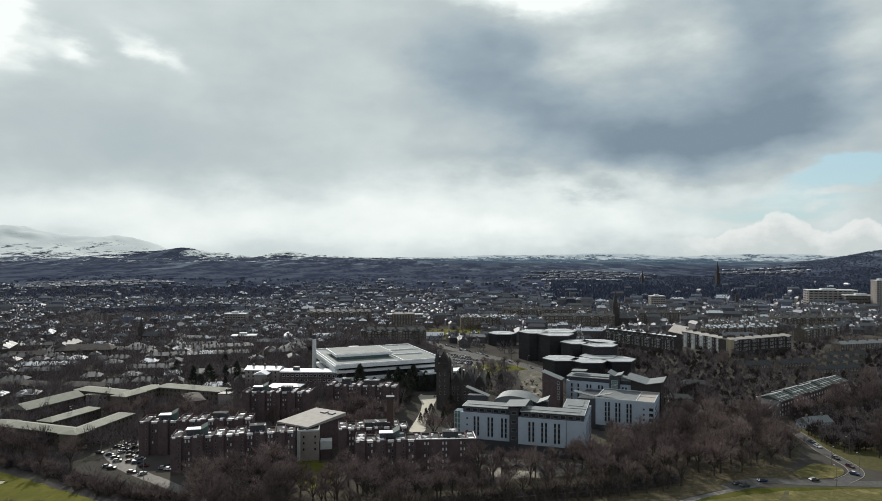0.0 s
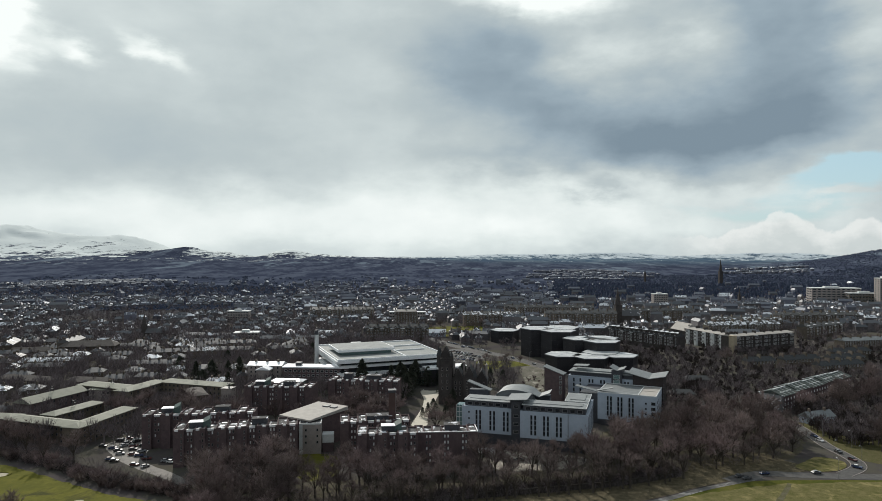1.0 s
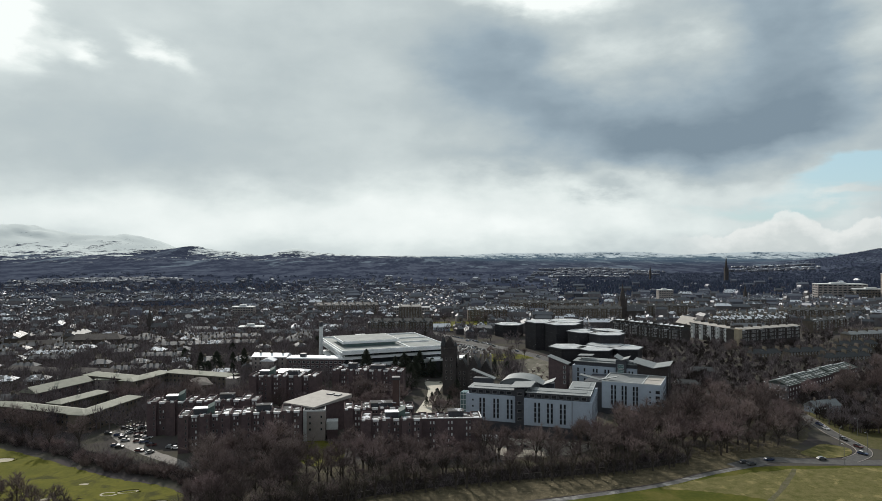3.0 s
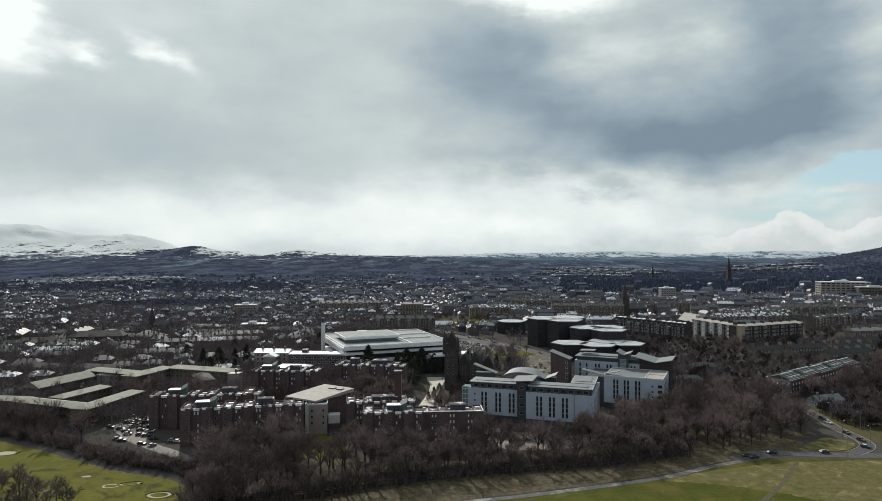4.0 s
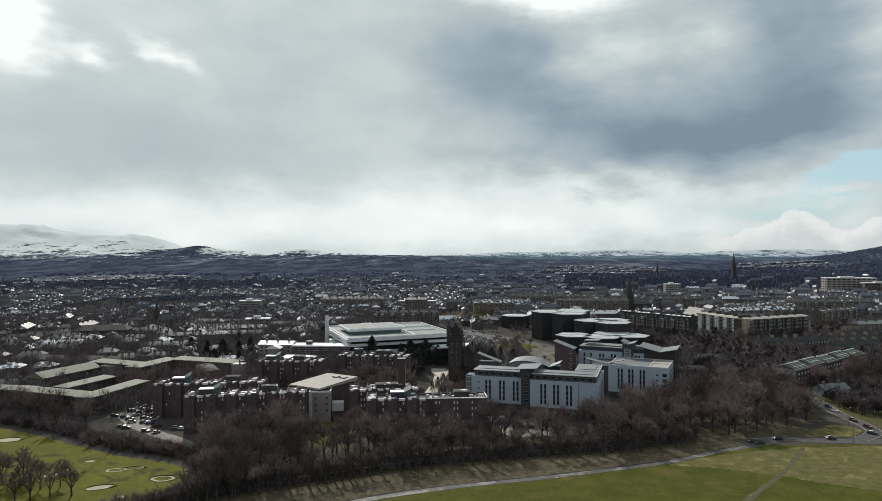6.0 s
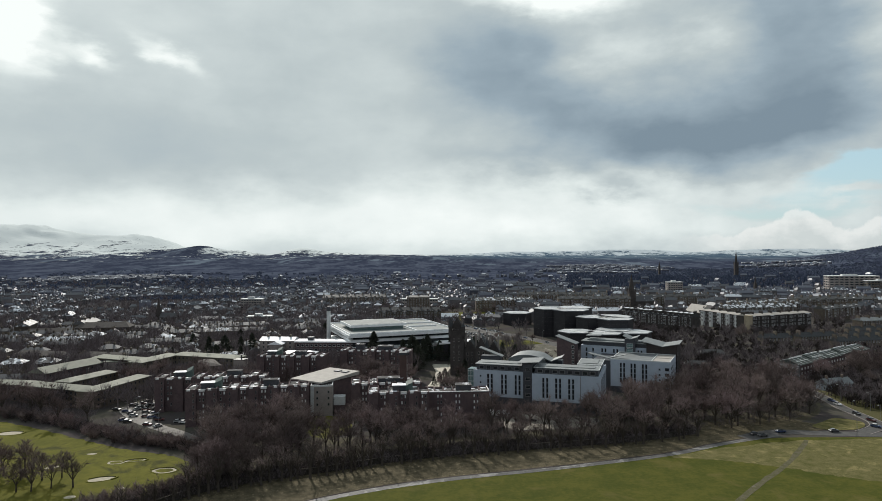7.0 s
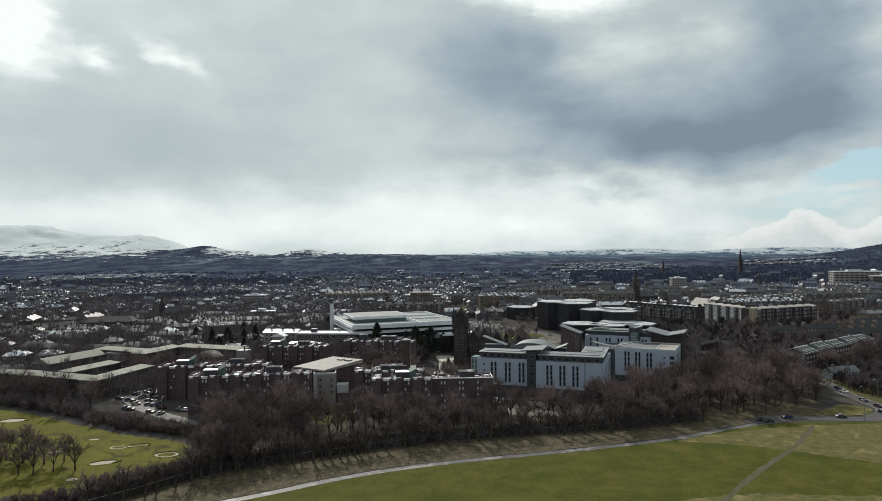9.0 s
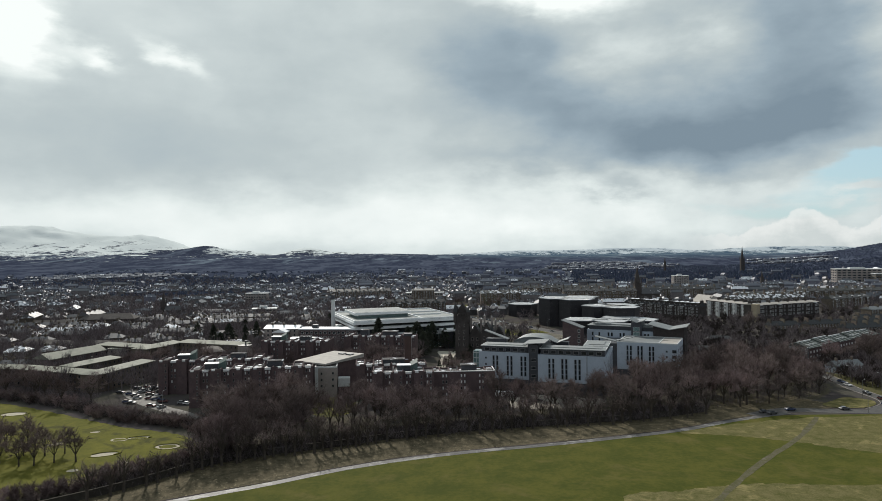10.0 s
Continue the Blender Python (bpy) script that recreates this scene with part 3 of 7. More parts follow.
def ground_z(x, y):
    r = math.hypot(x, y)
    if r < 1500:
        return 0.0
    f = min(1.0, (r - 1500) / 3000)
    side = min(1.0, max(0.0, (x + 200) / 900))
    z = (45 - 9 * side) * f * f * (3 - 2 * f)
    for hx, hy, h, sx, sy in HILLS:
        q = ((x - hx) / sx) ** 2 + ((y - hy) / sy) ** 2
        if q < 9:
            z += h * math.exp(-q)
    g = min(1.0, (r - 1500) / 1200)
    z += g * 5.0 * noise.fractal(Vector((x, y, 0)) * 0.004, 1.0, 2.0, 5)
    if z > 60:
        z += (z - 60) * 0.09 * noise.fractal(Vector((x, y, 9)) * 0.008, 1.0, 2.0, 6)
    return z


def build_ground():
    angles = [a / 4 for a in range(-180, 181)] + list(range(50, 311, 10))
    radii = [0] + [4 * 1.085 ** i for i in range(62)]
    radii = [r for r in radii if r < 620] + list(range(640, 3000, 60)) + list(range(3000, 4901, 38))
    verts, faces = [], []
    for r in radii:
        for a in angles:
            x, y = r * math.sin(radians(a)), r * math.cos(radians(a))
            verts.append((x, y, ground_z(x, y)))
    n = len(angles)
    for i in range(len(radii) - 1):
        for j in range(n):
            k = (j + 1) % n
            faces.append((i * n + j, (i + 1) * n + j, (i + 1) * n + k, i * n + k))
    me = bpy.data.meshes.new("ground")
    me.from_pydata(verts, [], [f[::-1] for f in faces])
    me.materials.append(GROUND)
    me.polygons.foreach_set("use_smooth", [True] * len(me.polygons))
    tagged(new("ground", me), "dark town ground rising to snowy hills", "ground", kind="structure")


build_ground()


def ribbon(name, pts, width, z, mat, label, category, kerb=0.0, rag=0.0, rng=None):
    """A strip of ground along a smooth line, with a raised kerb on both sides if asked."""
    line = smooth_line(pts, 4)
    b = Mesher()
    left, right = [], []
    for i, (x, y) in enumerate(line):
        xa, ya = line[max(0, i - 1)]
        xb, yb = line[min(len(line) - 1, i + 1)]
        d = math.hypot(xb - xa, yb - ya)
        nx, ny = -(yb - ya) / d, (xb - xa) / d
        wl = width / 2 + (rng.uniform(-rag, rag) if rng else 0)
        wr = width / 2 + (rng.uniform(-rag, rag) if rng else 0)
        left.append((x + nx * wl, y + ny * wl)), right.append((x - nx * wr, y - ny * wr))
    for i in range(len(line) - 1):
        b.solid([(*right[i], z), (*right[i + 1], z), (*left[i + 1], z), (*left[i], z), (*right[i], -0.2), (*right[i + 1], -0.2), (*left[i + 1], -0.2), (*left[i], -0.2)],
                [(0, 1, 2, 3), (4, 5, 1, 0), (3, 2, 6, 7)])
    ob = part(name, b, mat)
    tagged(ob, label, category, kind="structure")
    if kerb:
        for side, sign in ((left, 1), (right, -1)):
            k = Mesher()
            for i in range(len(side) - 1):
                (xa, ya), (xb, yb) = side[i], side[i + 1]
                d = max(0.01, math.hypot(xb - xa, yb - ya))
                nx, ny = -(yb - ya) / d * sign * 0.25, (xb - xa) / d * sign * 0.25
                k.prism([(xa, ya), (xb, yb), (xb + nx, yb + ny), (xa + nx, ya + ny)][::sign], -0.1, z + kerb)
            part("kerb", k, HARL, ob, "grey concrete kerb")
    return ob


def smooth_line(pts, n, closed=False):
    out = []
    c = len(pts)
    for i in range(c if closed else c - 1):
        p = [pts[(i + k) % c] if closed else pts[min(max(i + k, 0), c - 1)] for k in (-1, 0, 1, 2)]
        for j in range(n):
            t = j / n
            out.append(tuple(0.5 * (2 * p[1][a] + (p[2][a] - p[0][a]) * t + (2 * p[0][a] - 5 * p[1][a] + 4 * p[2][a] - p[3][a]) * t * t
                                    + (3 * p[1][a] - p[0][a] - 3 * p[2][a] + p[3][a]) * t ** 3) for a in (0, 1)))
    if not closed:
        out.append(tuple(pts[-1]))
    return out


def patch(name, pts, z, mat, label, category, rag=0.0, seed=1):
    """A flat piece of ground with a softly uneven outline."""
    rng = random.Random(seed)
    line = [(x + rng.uniform(-rag, rag), y + rng.uniform(-rag, rag)) for x, y in smooth_line(pts, 14, True)]
    area = sum(a[0] * b[1] - b[0] * a[1] for a, b in zip(line, line[1:] + line[:1]))
    if area < 0:
        line.reverse()
    tris = tessellate_polygon([[Vector((x, y, 0)) for x, y in line]])
    me = bpy.data.meshes.new(name)
    up = [t if (line[t[1]][0] - line[t[0]][0]) * (line[t[2]][1] - line[t[0]][1]) > (line[t[2]][0] - line[t[0]][0]) * (line[t[1]][1] - line[t[0]][1]) else t[::-1] for t in tris]
    me.from_pydata([(x, y, z) for x, y in line], [], up)
    me.update()
    me.materials.append(mat)
    return tagged(new(name, me), label, category, kind="structure")


PATH_LINE = [(-150, 150), (-110, 168), (-78.8, 186.1), (-57, 199.1), (-35.6, 213.4), (-7, 226.6), (37.1, 240), (82.3, 255.8), (109.4, 270.3), (138, 283), (165, 285), (230, 283), (330, 276)]
WALL_LINE = [(-160, 140), (-105.7, 187.8), (-83.8, 214.6), (-66.9, 226.2), (-43.5, 236.5), (-24.4, 246.1), (7.2, 257.2), (41, 265.1), (76.6, 273.8), (104, 285)]
GOLF = [(-420, 330), (-260, 318), (-217, 306), (-177, 286), (-135, 263), (-111, 254), (-95, 239), (-96, 219), (-113, 203), (-135, 180), (-190, 140), (-330, 120), (-460, 200)]
patch("park_field", [(-130, 60), (-106, 154), (-75, 188.6), (-37, 213.2), (-8.4, 226.8), (36.6, 240.4), (82.2, 256.4), (109.6, 270.6), (148, 280), (250, 275), (400, 250), (380, 60), (120, -60), (-60, -60)],
      0.02, TURF, "open green park grass field", "grass", 0.12, 2)
patch("dry_grass_patch", [(84, 253.5), (96, 260), (114, 267), (150, 276), (230, 278), (320, 270), (300, 222), (200, 208), (142, 228.5), (122, 240.5), (104, 248.5)], 0.035, DRY, "patch of dry straw-coloured rough grass", "grass", 0.7, 3)
patch("dry_grass_patch", [(46, 186), (63, 193.3), (77, 197.6), (94, 199.2), (123, 198), (160, 196), (210, 190), (190, 150), (110, 120), (60, 140)], 0.035, DRY, "patch of dry straw-coloured rough grass", "grass", 0.7, 4)
patch("golf_fairway", GOLF, 0.02, GREEN, "mown green golf course turf", "grass", 0.6, 5)
patch("scrub_ground", WALL_LINE[1:] + [(150, 300), (175, 320), (188, 345), (186, 380), (120, 372), (90, 356), (60, 312), (20, 284), (-40, 280), (-104, 270), (-97, 256), (-86, 242), (-85, 222)],
      0.025, SCRUB, "dark leaf-strewn ground under trees", "ground", 0.8, 6)
patch("verge", [(-150, 154)] + [(x - 1, y + 2) for x, y in PATH_LINE[1:9]] + [(140, 287), (150, 298)] + WALL_LINE[::-1], 0.03, LITTER, "strip of rough grass and fallen leaves beside the path", "verge", 0.2, 7)
patch("wood_floor", [(104, 278), (138, 287), (165, 292), (160, 306), (150, 318), (120, 305), (100, 292)], 0.045, LITTER, "leaf-strewn ground with tree shadows", "ground", 0.8, 8)
patch("service_yard", [(24, 294), (44, 292), (62, 298), (66, 311), (36, 319), (24, 322)], 0.05, PALE_PAVE, "pale service yard in front of the white hall", "yard", 0.3, 19)
patch("yard", [(46, 452), (58, 466), (62, 500), (62, 530), (70, 556), (86, 556), (88, 520), (80, 480), (70, 455)], 0.048, GRAVEL, "grey gravel yard between buildings", "yard", 0.5, 41)
rng_p = random.Random(11)
ribbon("path_gully", [(x - 0.75, y + 2.0) for x, y in PATH_LINE[:10]], 0.8, 0.045, BRAMBLE_AND_SHADE, "dark overgrown gully beside the path", "gully", rag=0.2, rng=rng_p)
ribbon("footpath", PATH_LINE[:10], 3.1, 0.06, PATH_TAR, "pale grey worn tarmac path with painted wet shine", "path", rag=0.15, rng=rng_p)
ribbon("park_road", [(122, 279), (140, 288), (158, 286), (186, 284), (240, 284), (330, 277)], 7.0, 0.07, TARMAC, "grey tarmac park road", "road")
ribbon("side_road", [(198, 420), (198, 372), (196, 350), (193, 330), (193, 316), (192, 304), (187, 295), (176, 287)], 6.0, 0.065, TARMAC, "grey tarmac road bending to a roundabout", "road", kerb=0.1)
patch("traffic_island", [(160, 297), (168, 304), (178, 311), (186, 305), (183, 297), (175, 291.5), (164, 291)], 0.16, DRY, "grassed traffic island with dry turf", "grass", 0.1, 9)
patch("grass_slope", [(200, 372), (199, 352), (196, 330), (194, 310), (208, 298), (240, 294), (300, 300), (290, 340), (240, 362)], 0.035, TRODDEN, "rough brownish grass beside the road", "grass", 0.4, 10)
ribbon("trodden_path", [(58, 165), (71.5, 186.1), (85.4, 203.9), (106, 227.4), (118.5, 240.2), (136.7, 262.5), (146, 276)], 1.9, 0.05, EARTH, "worn earth track across the grass", "path", rag=0.35, rng=rng_p)
patch("car_park", [(-170, 328), (-168, 338), (-161, 350), (-155, 344), (-149, 324), (-141, 305), (-118, 287), (-104, 273), (-108, 272), (-122, 282), (-146, 300), (-158, 312)], 0.05, CAR_PARK, "worn grey tarmac car park", "car park", 0.2, 12)
patch("lane", [(-17.5, 366), (-16, 384), (-13.6, 404), (-12.6, 430), (-15.5, 456), (-8, 457.5), (0, 457), (-3.6, 440), (-5.6, 418), (-7.6, 400), (-9, 384), (-9.5, 366)], 0.05, CREAM_PAVE, "sunlit cream concrete yard between buildings", "yard", 0.1, 13)
patch("lawn", [(-70, 314), (-52, 312), (-46, 292), (-52, 279), (-64, 284)], 0.05, GREEN, "small green lawn beside the hall", "grass", 0.3, 14)
patch("lawn", [(28, 575), (62, 578), (84, 562), (60, 552), (35, 540)], 0.05, GREEN, "green lawn beside the road", "grass", 0.4, 15)
patch("lawn", [(-24, 825), (44, 845), (52, 800), (36, 756), (-20, 746)], 0.05, GREEN, "green lawn with trees", "grass", 0.8, 16)
ribbon("main_road", [(-30, 780), (0, 692), (36, 636), (60, 600), (84, 552), (100, 520), (150, 470), (190, 440)], 12, 0.06, TARMAC, "broad pale tarmac road", "road", kerb=0.12)
patch("pool_car_park", [(3, 632), (16, 650), (42, 606), (24, 575), (6, 572)], 0.05, TARMAC, "tarmac car park beside the pool", "car park", 0.2, 17)
patch("forecourt", [(36, 420), (58, 470), (70, 440), (58, 395), (36, 390)], 0.045, GRAVEL, "gravel yard behind the white building", "yard", 0.4, 18)
# the smallest of these are stand-ins for snow patches, made as sand bunkers
for (x, y, a, c, turn), sd in zip(((-128, 245.6, 3.0, 2.0, 5), (-121.5, 248, 4.2, 1.6, 20), (-105.5, 237, 4.0, 3.0, 0), (-124, 227.5, 4.4, 2.4, 25), (-125, 211, 1.9, 1.3, 0), (-196, 285, 5.5, 3, 10), (-112, 219, 1.2, 1, 0), (-149, 240, 2.4, 1.2, 30), (-143, 256, 2, 1, 10)), range(20, 40)):
    rr = random.Random(sd)
    ring = [(math.cos(k) * a * rr.uniform(0.85, 1.15), math.sin(k) * c * rr.uniform(0.85, 1.15)) for k in [i * math.pi / 4 for i in range(8)]]
    ct, st = math.cos(radians(turn)), math.sin(radians(turn))
    patch("bunker", [(x + u * ct - v * st, y + u * st + v * ct) for u, v in ring], 0.06, SAND, "pale sand bunker in the turf, the smallest standing for snow patches", "bunker", 0.05, sd)
    if sd in (20, 21, 22):
        patch("bunker_island", [(x + 0.72 * (u * ct - v * st), y + 0.72 * (u * st + v * ct)) for u, v in ring], 0.075, GREEN, "grass island inside a sand bunker", "grass", 0.05, sd + 50)
    if a > 3.5:
        lip = Mesher()
        line = smooth_line([(u * ct - v * st, u * st + v * ct) for u, v in ring], 4, True)
        for i in range(len(line)):
            (xa, ya), (xb, yb) = line[i], line[(i + 1) % len(line)]
            h = 0.34 if (ya + yb) > 0 else 0.12
            lip.prism([(x + xa * 1.18, y + ya * 1.18), (x + xb * 1.18, y + yb * 1.18), (x + xb, y + yb), (x + xa, y + ya)], -0.1, h)
        tagged(part("bunker_lip", lip, GREEN), "raised turf lip round a bunker", "turf", kind="structure")


def build_wall_line():
    line = smooth_line(WALL_LINE, 4)
    w, c = Mesher(), Mesher()
    for (xa, ya), (xb, yb) in zip(line, line[1:]):
        d = math.hypot(xb - xa, yb - ya)
        nx, ny = -(yb - ya) / d, (xb - xa) / d
        w.prism([(xa, ya), (xb, yb), (xb + nx * 0.5, yb + ny * 0.5), (xa + nx * 0.5, ya + ny * 0.5)], -0.2, 2.05)
        c.prism([(xa - nx * 0.08, ya - ny * 0.08), (xb - nx * 0.08, yb - ny * 0.08), (xb + nx * 0.58, yb + ny * 0.58), (xa + nx * 0.58, ya + ny * 0.58)], 2.05, 2.25)
    ob = tagged(part("boundary_wall", w, SHADED_WALL), "rubble stone boundary wall with shade painted into its colour", "wall", kind="structure")
    part("coping", c, SHADED_WALL, ob)


build_wall_line()

# ---- buildings ----
TAKEN = []  # plans that houses and street trees keep clear of


def claim(x, y, yaw, x0, x1, y0, y1, margin=4.0):
    c, s = math.cos(radians(yaw)), math.sin(radians(yaw))
    TAKEN.append([(x + u * c - v * s, y + u * s + v * c) for u, v in
                  ((x0 - margin, y0 - margin), (x1 + margin, y0 - margin), (x1 + margin, y1 + margin), (x0 - margin, y1 + margin))])


TAKEN += [[(-72, 318), (-46, 318), (-40, 270), (-62, 266)], [(-36, 790), (-6, 690), (30, 634), (54, 598), (78, 550), (96, 512), (112, 520), (92, 556), (68, 604), (44, 640), (8, 696), (-22, 790)],
          [(-4, 640), (16, 660), (48, 608), (90, 566), (60, 546), (30, 536), (2, 560)], [(-26, 835), (50, 850), (56, 800), (40, 750), (-24, 742)],
          [(-24, 338), (-24, 472), (4, 472), (-2, 380), (-6, 338)], [(34, 388), (34, 425), (58, 474), (74, 440), (60, 392)], [(44, 450), (56, 466), (58, 532), (66, 560), (90, 560), (92, 520), (84, 478), (72, 450)],
          [(190, 430), (190, 360), (182, 322), (150, 296), (190, 288), (205, 300), (200, 345), (206, 430)]]


def free(x, y):
    return not any(inside(x, y, plan) for plan in TAKEN)


def white_range(house, x0, x1, y0, y1, top, strips, side_strips=(), small=()):
    """A white rendered wing with a glazed set-back storey under a thin metal roof."""
    w = Mesher()
    w.box(x0, x1, y0, y1, 5.4, top)
    part("wall", w, RENDER_WHITE, house, "smooth white rendered wall")
    p = Mesher()
    p.box(x0 + 0.25, x1 - 0.25, y0 + 0.25, y1 - 0.25, -0.5, 5.4)
    part("plinth", p, CLAD, house, "dark recessed ground storey")
    g = Mesher()
    g.box(x0 + 1.2, x1 - 1.2, y0 + 1.4, y1 - 1.5, top, top + 2.9)
    part("set_back_storey", g, CLAD, house, "dark glazed set-back top storey")
    n = int((x1 - x0 - 5) / 3.4)
    face_windows(house, (x0 + 1.2, y0 + 1.39), (x1 - 1.2, y0 + 1.39), [top + 0.45], n, 2.4, 1.7, POST, GLASS, 0.8, 0)
    e = Mesher()
    e.box(x0, x1, y0, y0 + 0.3, top, top + 0.18), e.box(x0, x0 + 0.3, y0 + 0.3, y1, top, top + 0.18), e.box(x1 - 0.3, x1, y0 + 0.3, y1, top, top + 0.18)
    part("parapet", e, RENDER_WHITE, house)
    r = Mesher()
    r.box(x0 + 0.7, x1 - 0.7, y0 + 1.1, y1 - 0.6, top + 2.9, top + 3.1)
    r.box(x0 + 3.0, x1 - 3.0, y0 + 5.0, y1 - 3.5, top + 3.1, top + 3.35)
    part("roof", r, SHEET, house, "thin grey metal roof slab")
    t = Mesher()
    for a, b, c, d in ((x0 + 0.65, x1 - 0.65, y0 + 1.04, y0 + 1.28), (x0 + 0.65, x0 + 0.89, y0 + 1.28, y1 - 0.6), (x1 - 0.89, x1 - 0.65, y0 + 1.28, y1 - 0.6)):
        t.box(a, b, c, d, top + 2.86, top + 3.16)
    part("roof_edge", t, CONCRETE, house, "pale metal roof edging")
    zs = [top - 3.9 - 2.5 * k for k in range(4)]
    for f in strips:
        x = x0 + (x1 - x0) * f
        for dx in (-0.95, 0.95):
            for z in zs:
                part("window", window_mesh(1.0, 2.25, CLAD, GLASS, 0), None, house, m=pose(x + dx, y0 - 0.01, z))
    for f in side_strips:
        for z in zs:
            part("window", window_mesh(1.0, 2.25, CLAD, GLASS, 0), None, house, m=pose(x1 + 0.01, y0 + (y1 - y0) * f, z, 0, 0, 90))
    for f, z in small:
        part("window", window_mesh(0.8, 0.8, CLAD, GLASS, 0), None, house, m=pose(x0 + (x1 - x0) * f, y0 - 0.01, z))


def blade_roof(house, x0, x1, y0, y1, za, zb, label):
    """A thin tilted roof plane that rises from za at x0 to zb at x1."""
    b = Mesher()
    b.prism([(x0, y0), (x1, y0), (x1, y1), (x0, y1)], 0, 0, 0, [za, zb, zb, za])
    for i in range(4):
        x, y, _ = b.v[i]
        b.v[i] = (x, y, (za if i in (0, 3) else zb) - 0.35)
    part("blade_roof", b, SHEET, house, label)


def build_white_hall():
    h = thing("student_hall", pose(38.3, 324.6, 0, 0, 0, -17), "white rendered student hall with dark stair towers and metal roofs", "building")
    claim(38.3, 324.6, -17, -34, 35, -2, 42)
    white_range(h, -30.5, -4.6, 2.6, 17.0, 18.5, (0.33, 0.61, 0.88), (), ((0.14, 15.2), (0.14, 12.0), (0.14, 8.8)))
    white_range(h, 0.0, 33.0, 0.0, 14.0, 18.5, (0.20, 0.39, 0.58), (0.3, 0.75))
    white_range(h, 19.5, 33.0, 14.02, 36.0, 18.5, (), (0.15, 0.4, 0.65, 0.9))
    b = Mesher()
    b.box(-4.6, 0.0, 1.0, 15.0, -0.5, 23.0)
    b.box(-5.6, -4.6, 3.6, 15.0, 18.5, 23.0)
    part("stair_tower", b, CLAD, h, "dark clad stair tower")
    for z in (19.6, 15.0, 11.0, 7.0):
        part("window", window_mesh(2.4, 1.5, POST, GLASS, 1), None, h, m=pose(-2.3, 0.98, z))
    p = Mesher()
    p.tube((23.6, -0.12, 5.4), (23.6, -0.12, 18.5), 0.14, 0.14, 8)
    part("downpipe", p, POST, h, "grey downpipe")
    # teal glazed end stair
    g = Mesher()
    g.box(-33.6, -30.5, 3.2, 9.0, -0.5, 18.8)
    part("glazed_stair", g, TEAL_GLASS, h, "teal glass end stair")
    g = Mesher()
    for k in range(7):
        g.box(-33.7, -30.5, 3.1, 3.2, 2.0 + 2.6 * k, 2.25 + 2.6 * k)
    for k in range(3):
        g.box(-33.72 + k * 1.5, -33.57 + k * 1.5, 3.06, 3.2, 0.0, 18.8)
    part("mullions", g, CONCRETE, h, "pale frames of the glazed stair")
    # tilted plate over the stair tower
    blade_roof(h, -7.4, 3.4, 0.4, 16.0, 23.5, 24.3, "tilted pale metal roof plate")
    v = Mesher()
    n = 14
    ring = [(-6.5 - 10.5 * math.cos(math.pi * i / n), 19.9 + 4.6 * math.sin(math.pi * i / n) ** 0.85) for i in range(n + 1)]
    outline = ring[::-1] + [(x, z - 0.4) for x, z in ring]
    k = len(outline)
    v.solid([(x, 20, z) for x, z in outline] + [(x, 36, z) for x, z in outline], [(i, i + k, (i + 1) % k + k, (i + 1) % k) for i in range(k)]
            + [(i, k - 1 - i, k - 2 - i, i + 1) for i in range(n)] + [(k + i, k + i + 1, 2 * k - 2 - i, 2 * k - 1 - i) for i in range(n)])
    part("vaulted_roof", v, SHEET, h, "curved silver metal vault")
    u = Mesher()
    u.box(-16.4, 3.4, 20.6, 35.5, -0.5, 19.9)
    u.solid([(x, 20.6, z - 0.3) for x, z in ring], [tuple(range(n, -1, -1))])
    part("vault_wall", u, SHEET, h, "pale metal clad end wall of the vault")
    blade_roof(h, 6.5, 12.0, 19, 29, 22.0, 24.2, "tilted metal roof plane")
    blade_roof(h, 2.6, 6.4, 19, 29, 23.6, 22.0, "tilted metal roof plane")
    blade_roof(h, -34, -21, 26, 31, 26.5, 22.0, "tilted metal roof plane")
    w = Mesher()
    w.box(-33, -22, 26.4, 30.6, -0.5, 22.0)
    part("back_wall", w, CLAD, h)
    w = Mesher()
    w.box(3.0, 11.5, 24.1, 28.5, -0.5, 21.6)
    part("back_wall", w, CLAD, h)


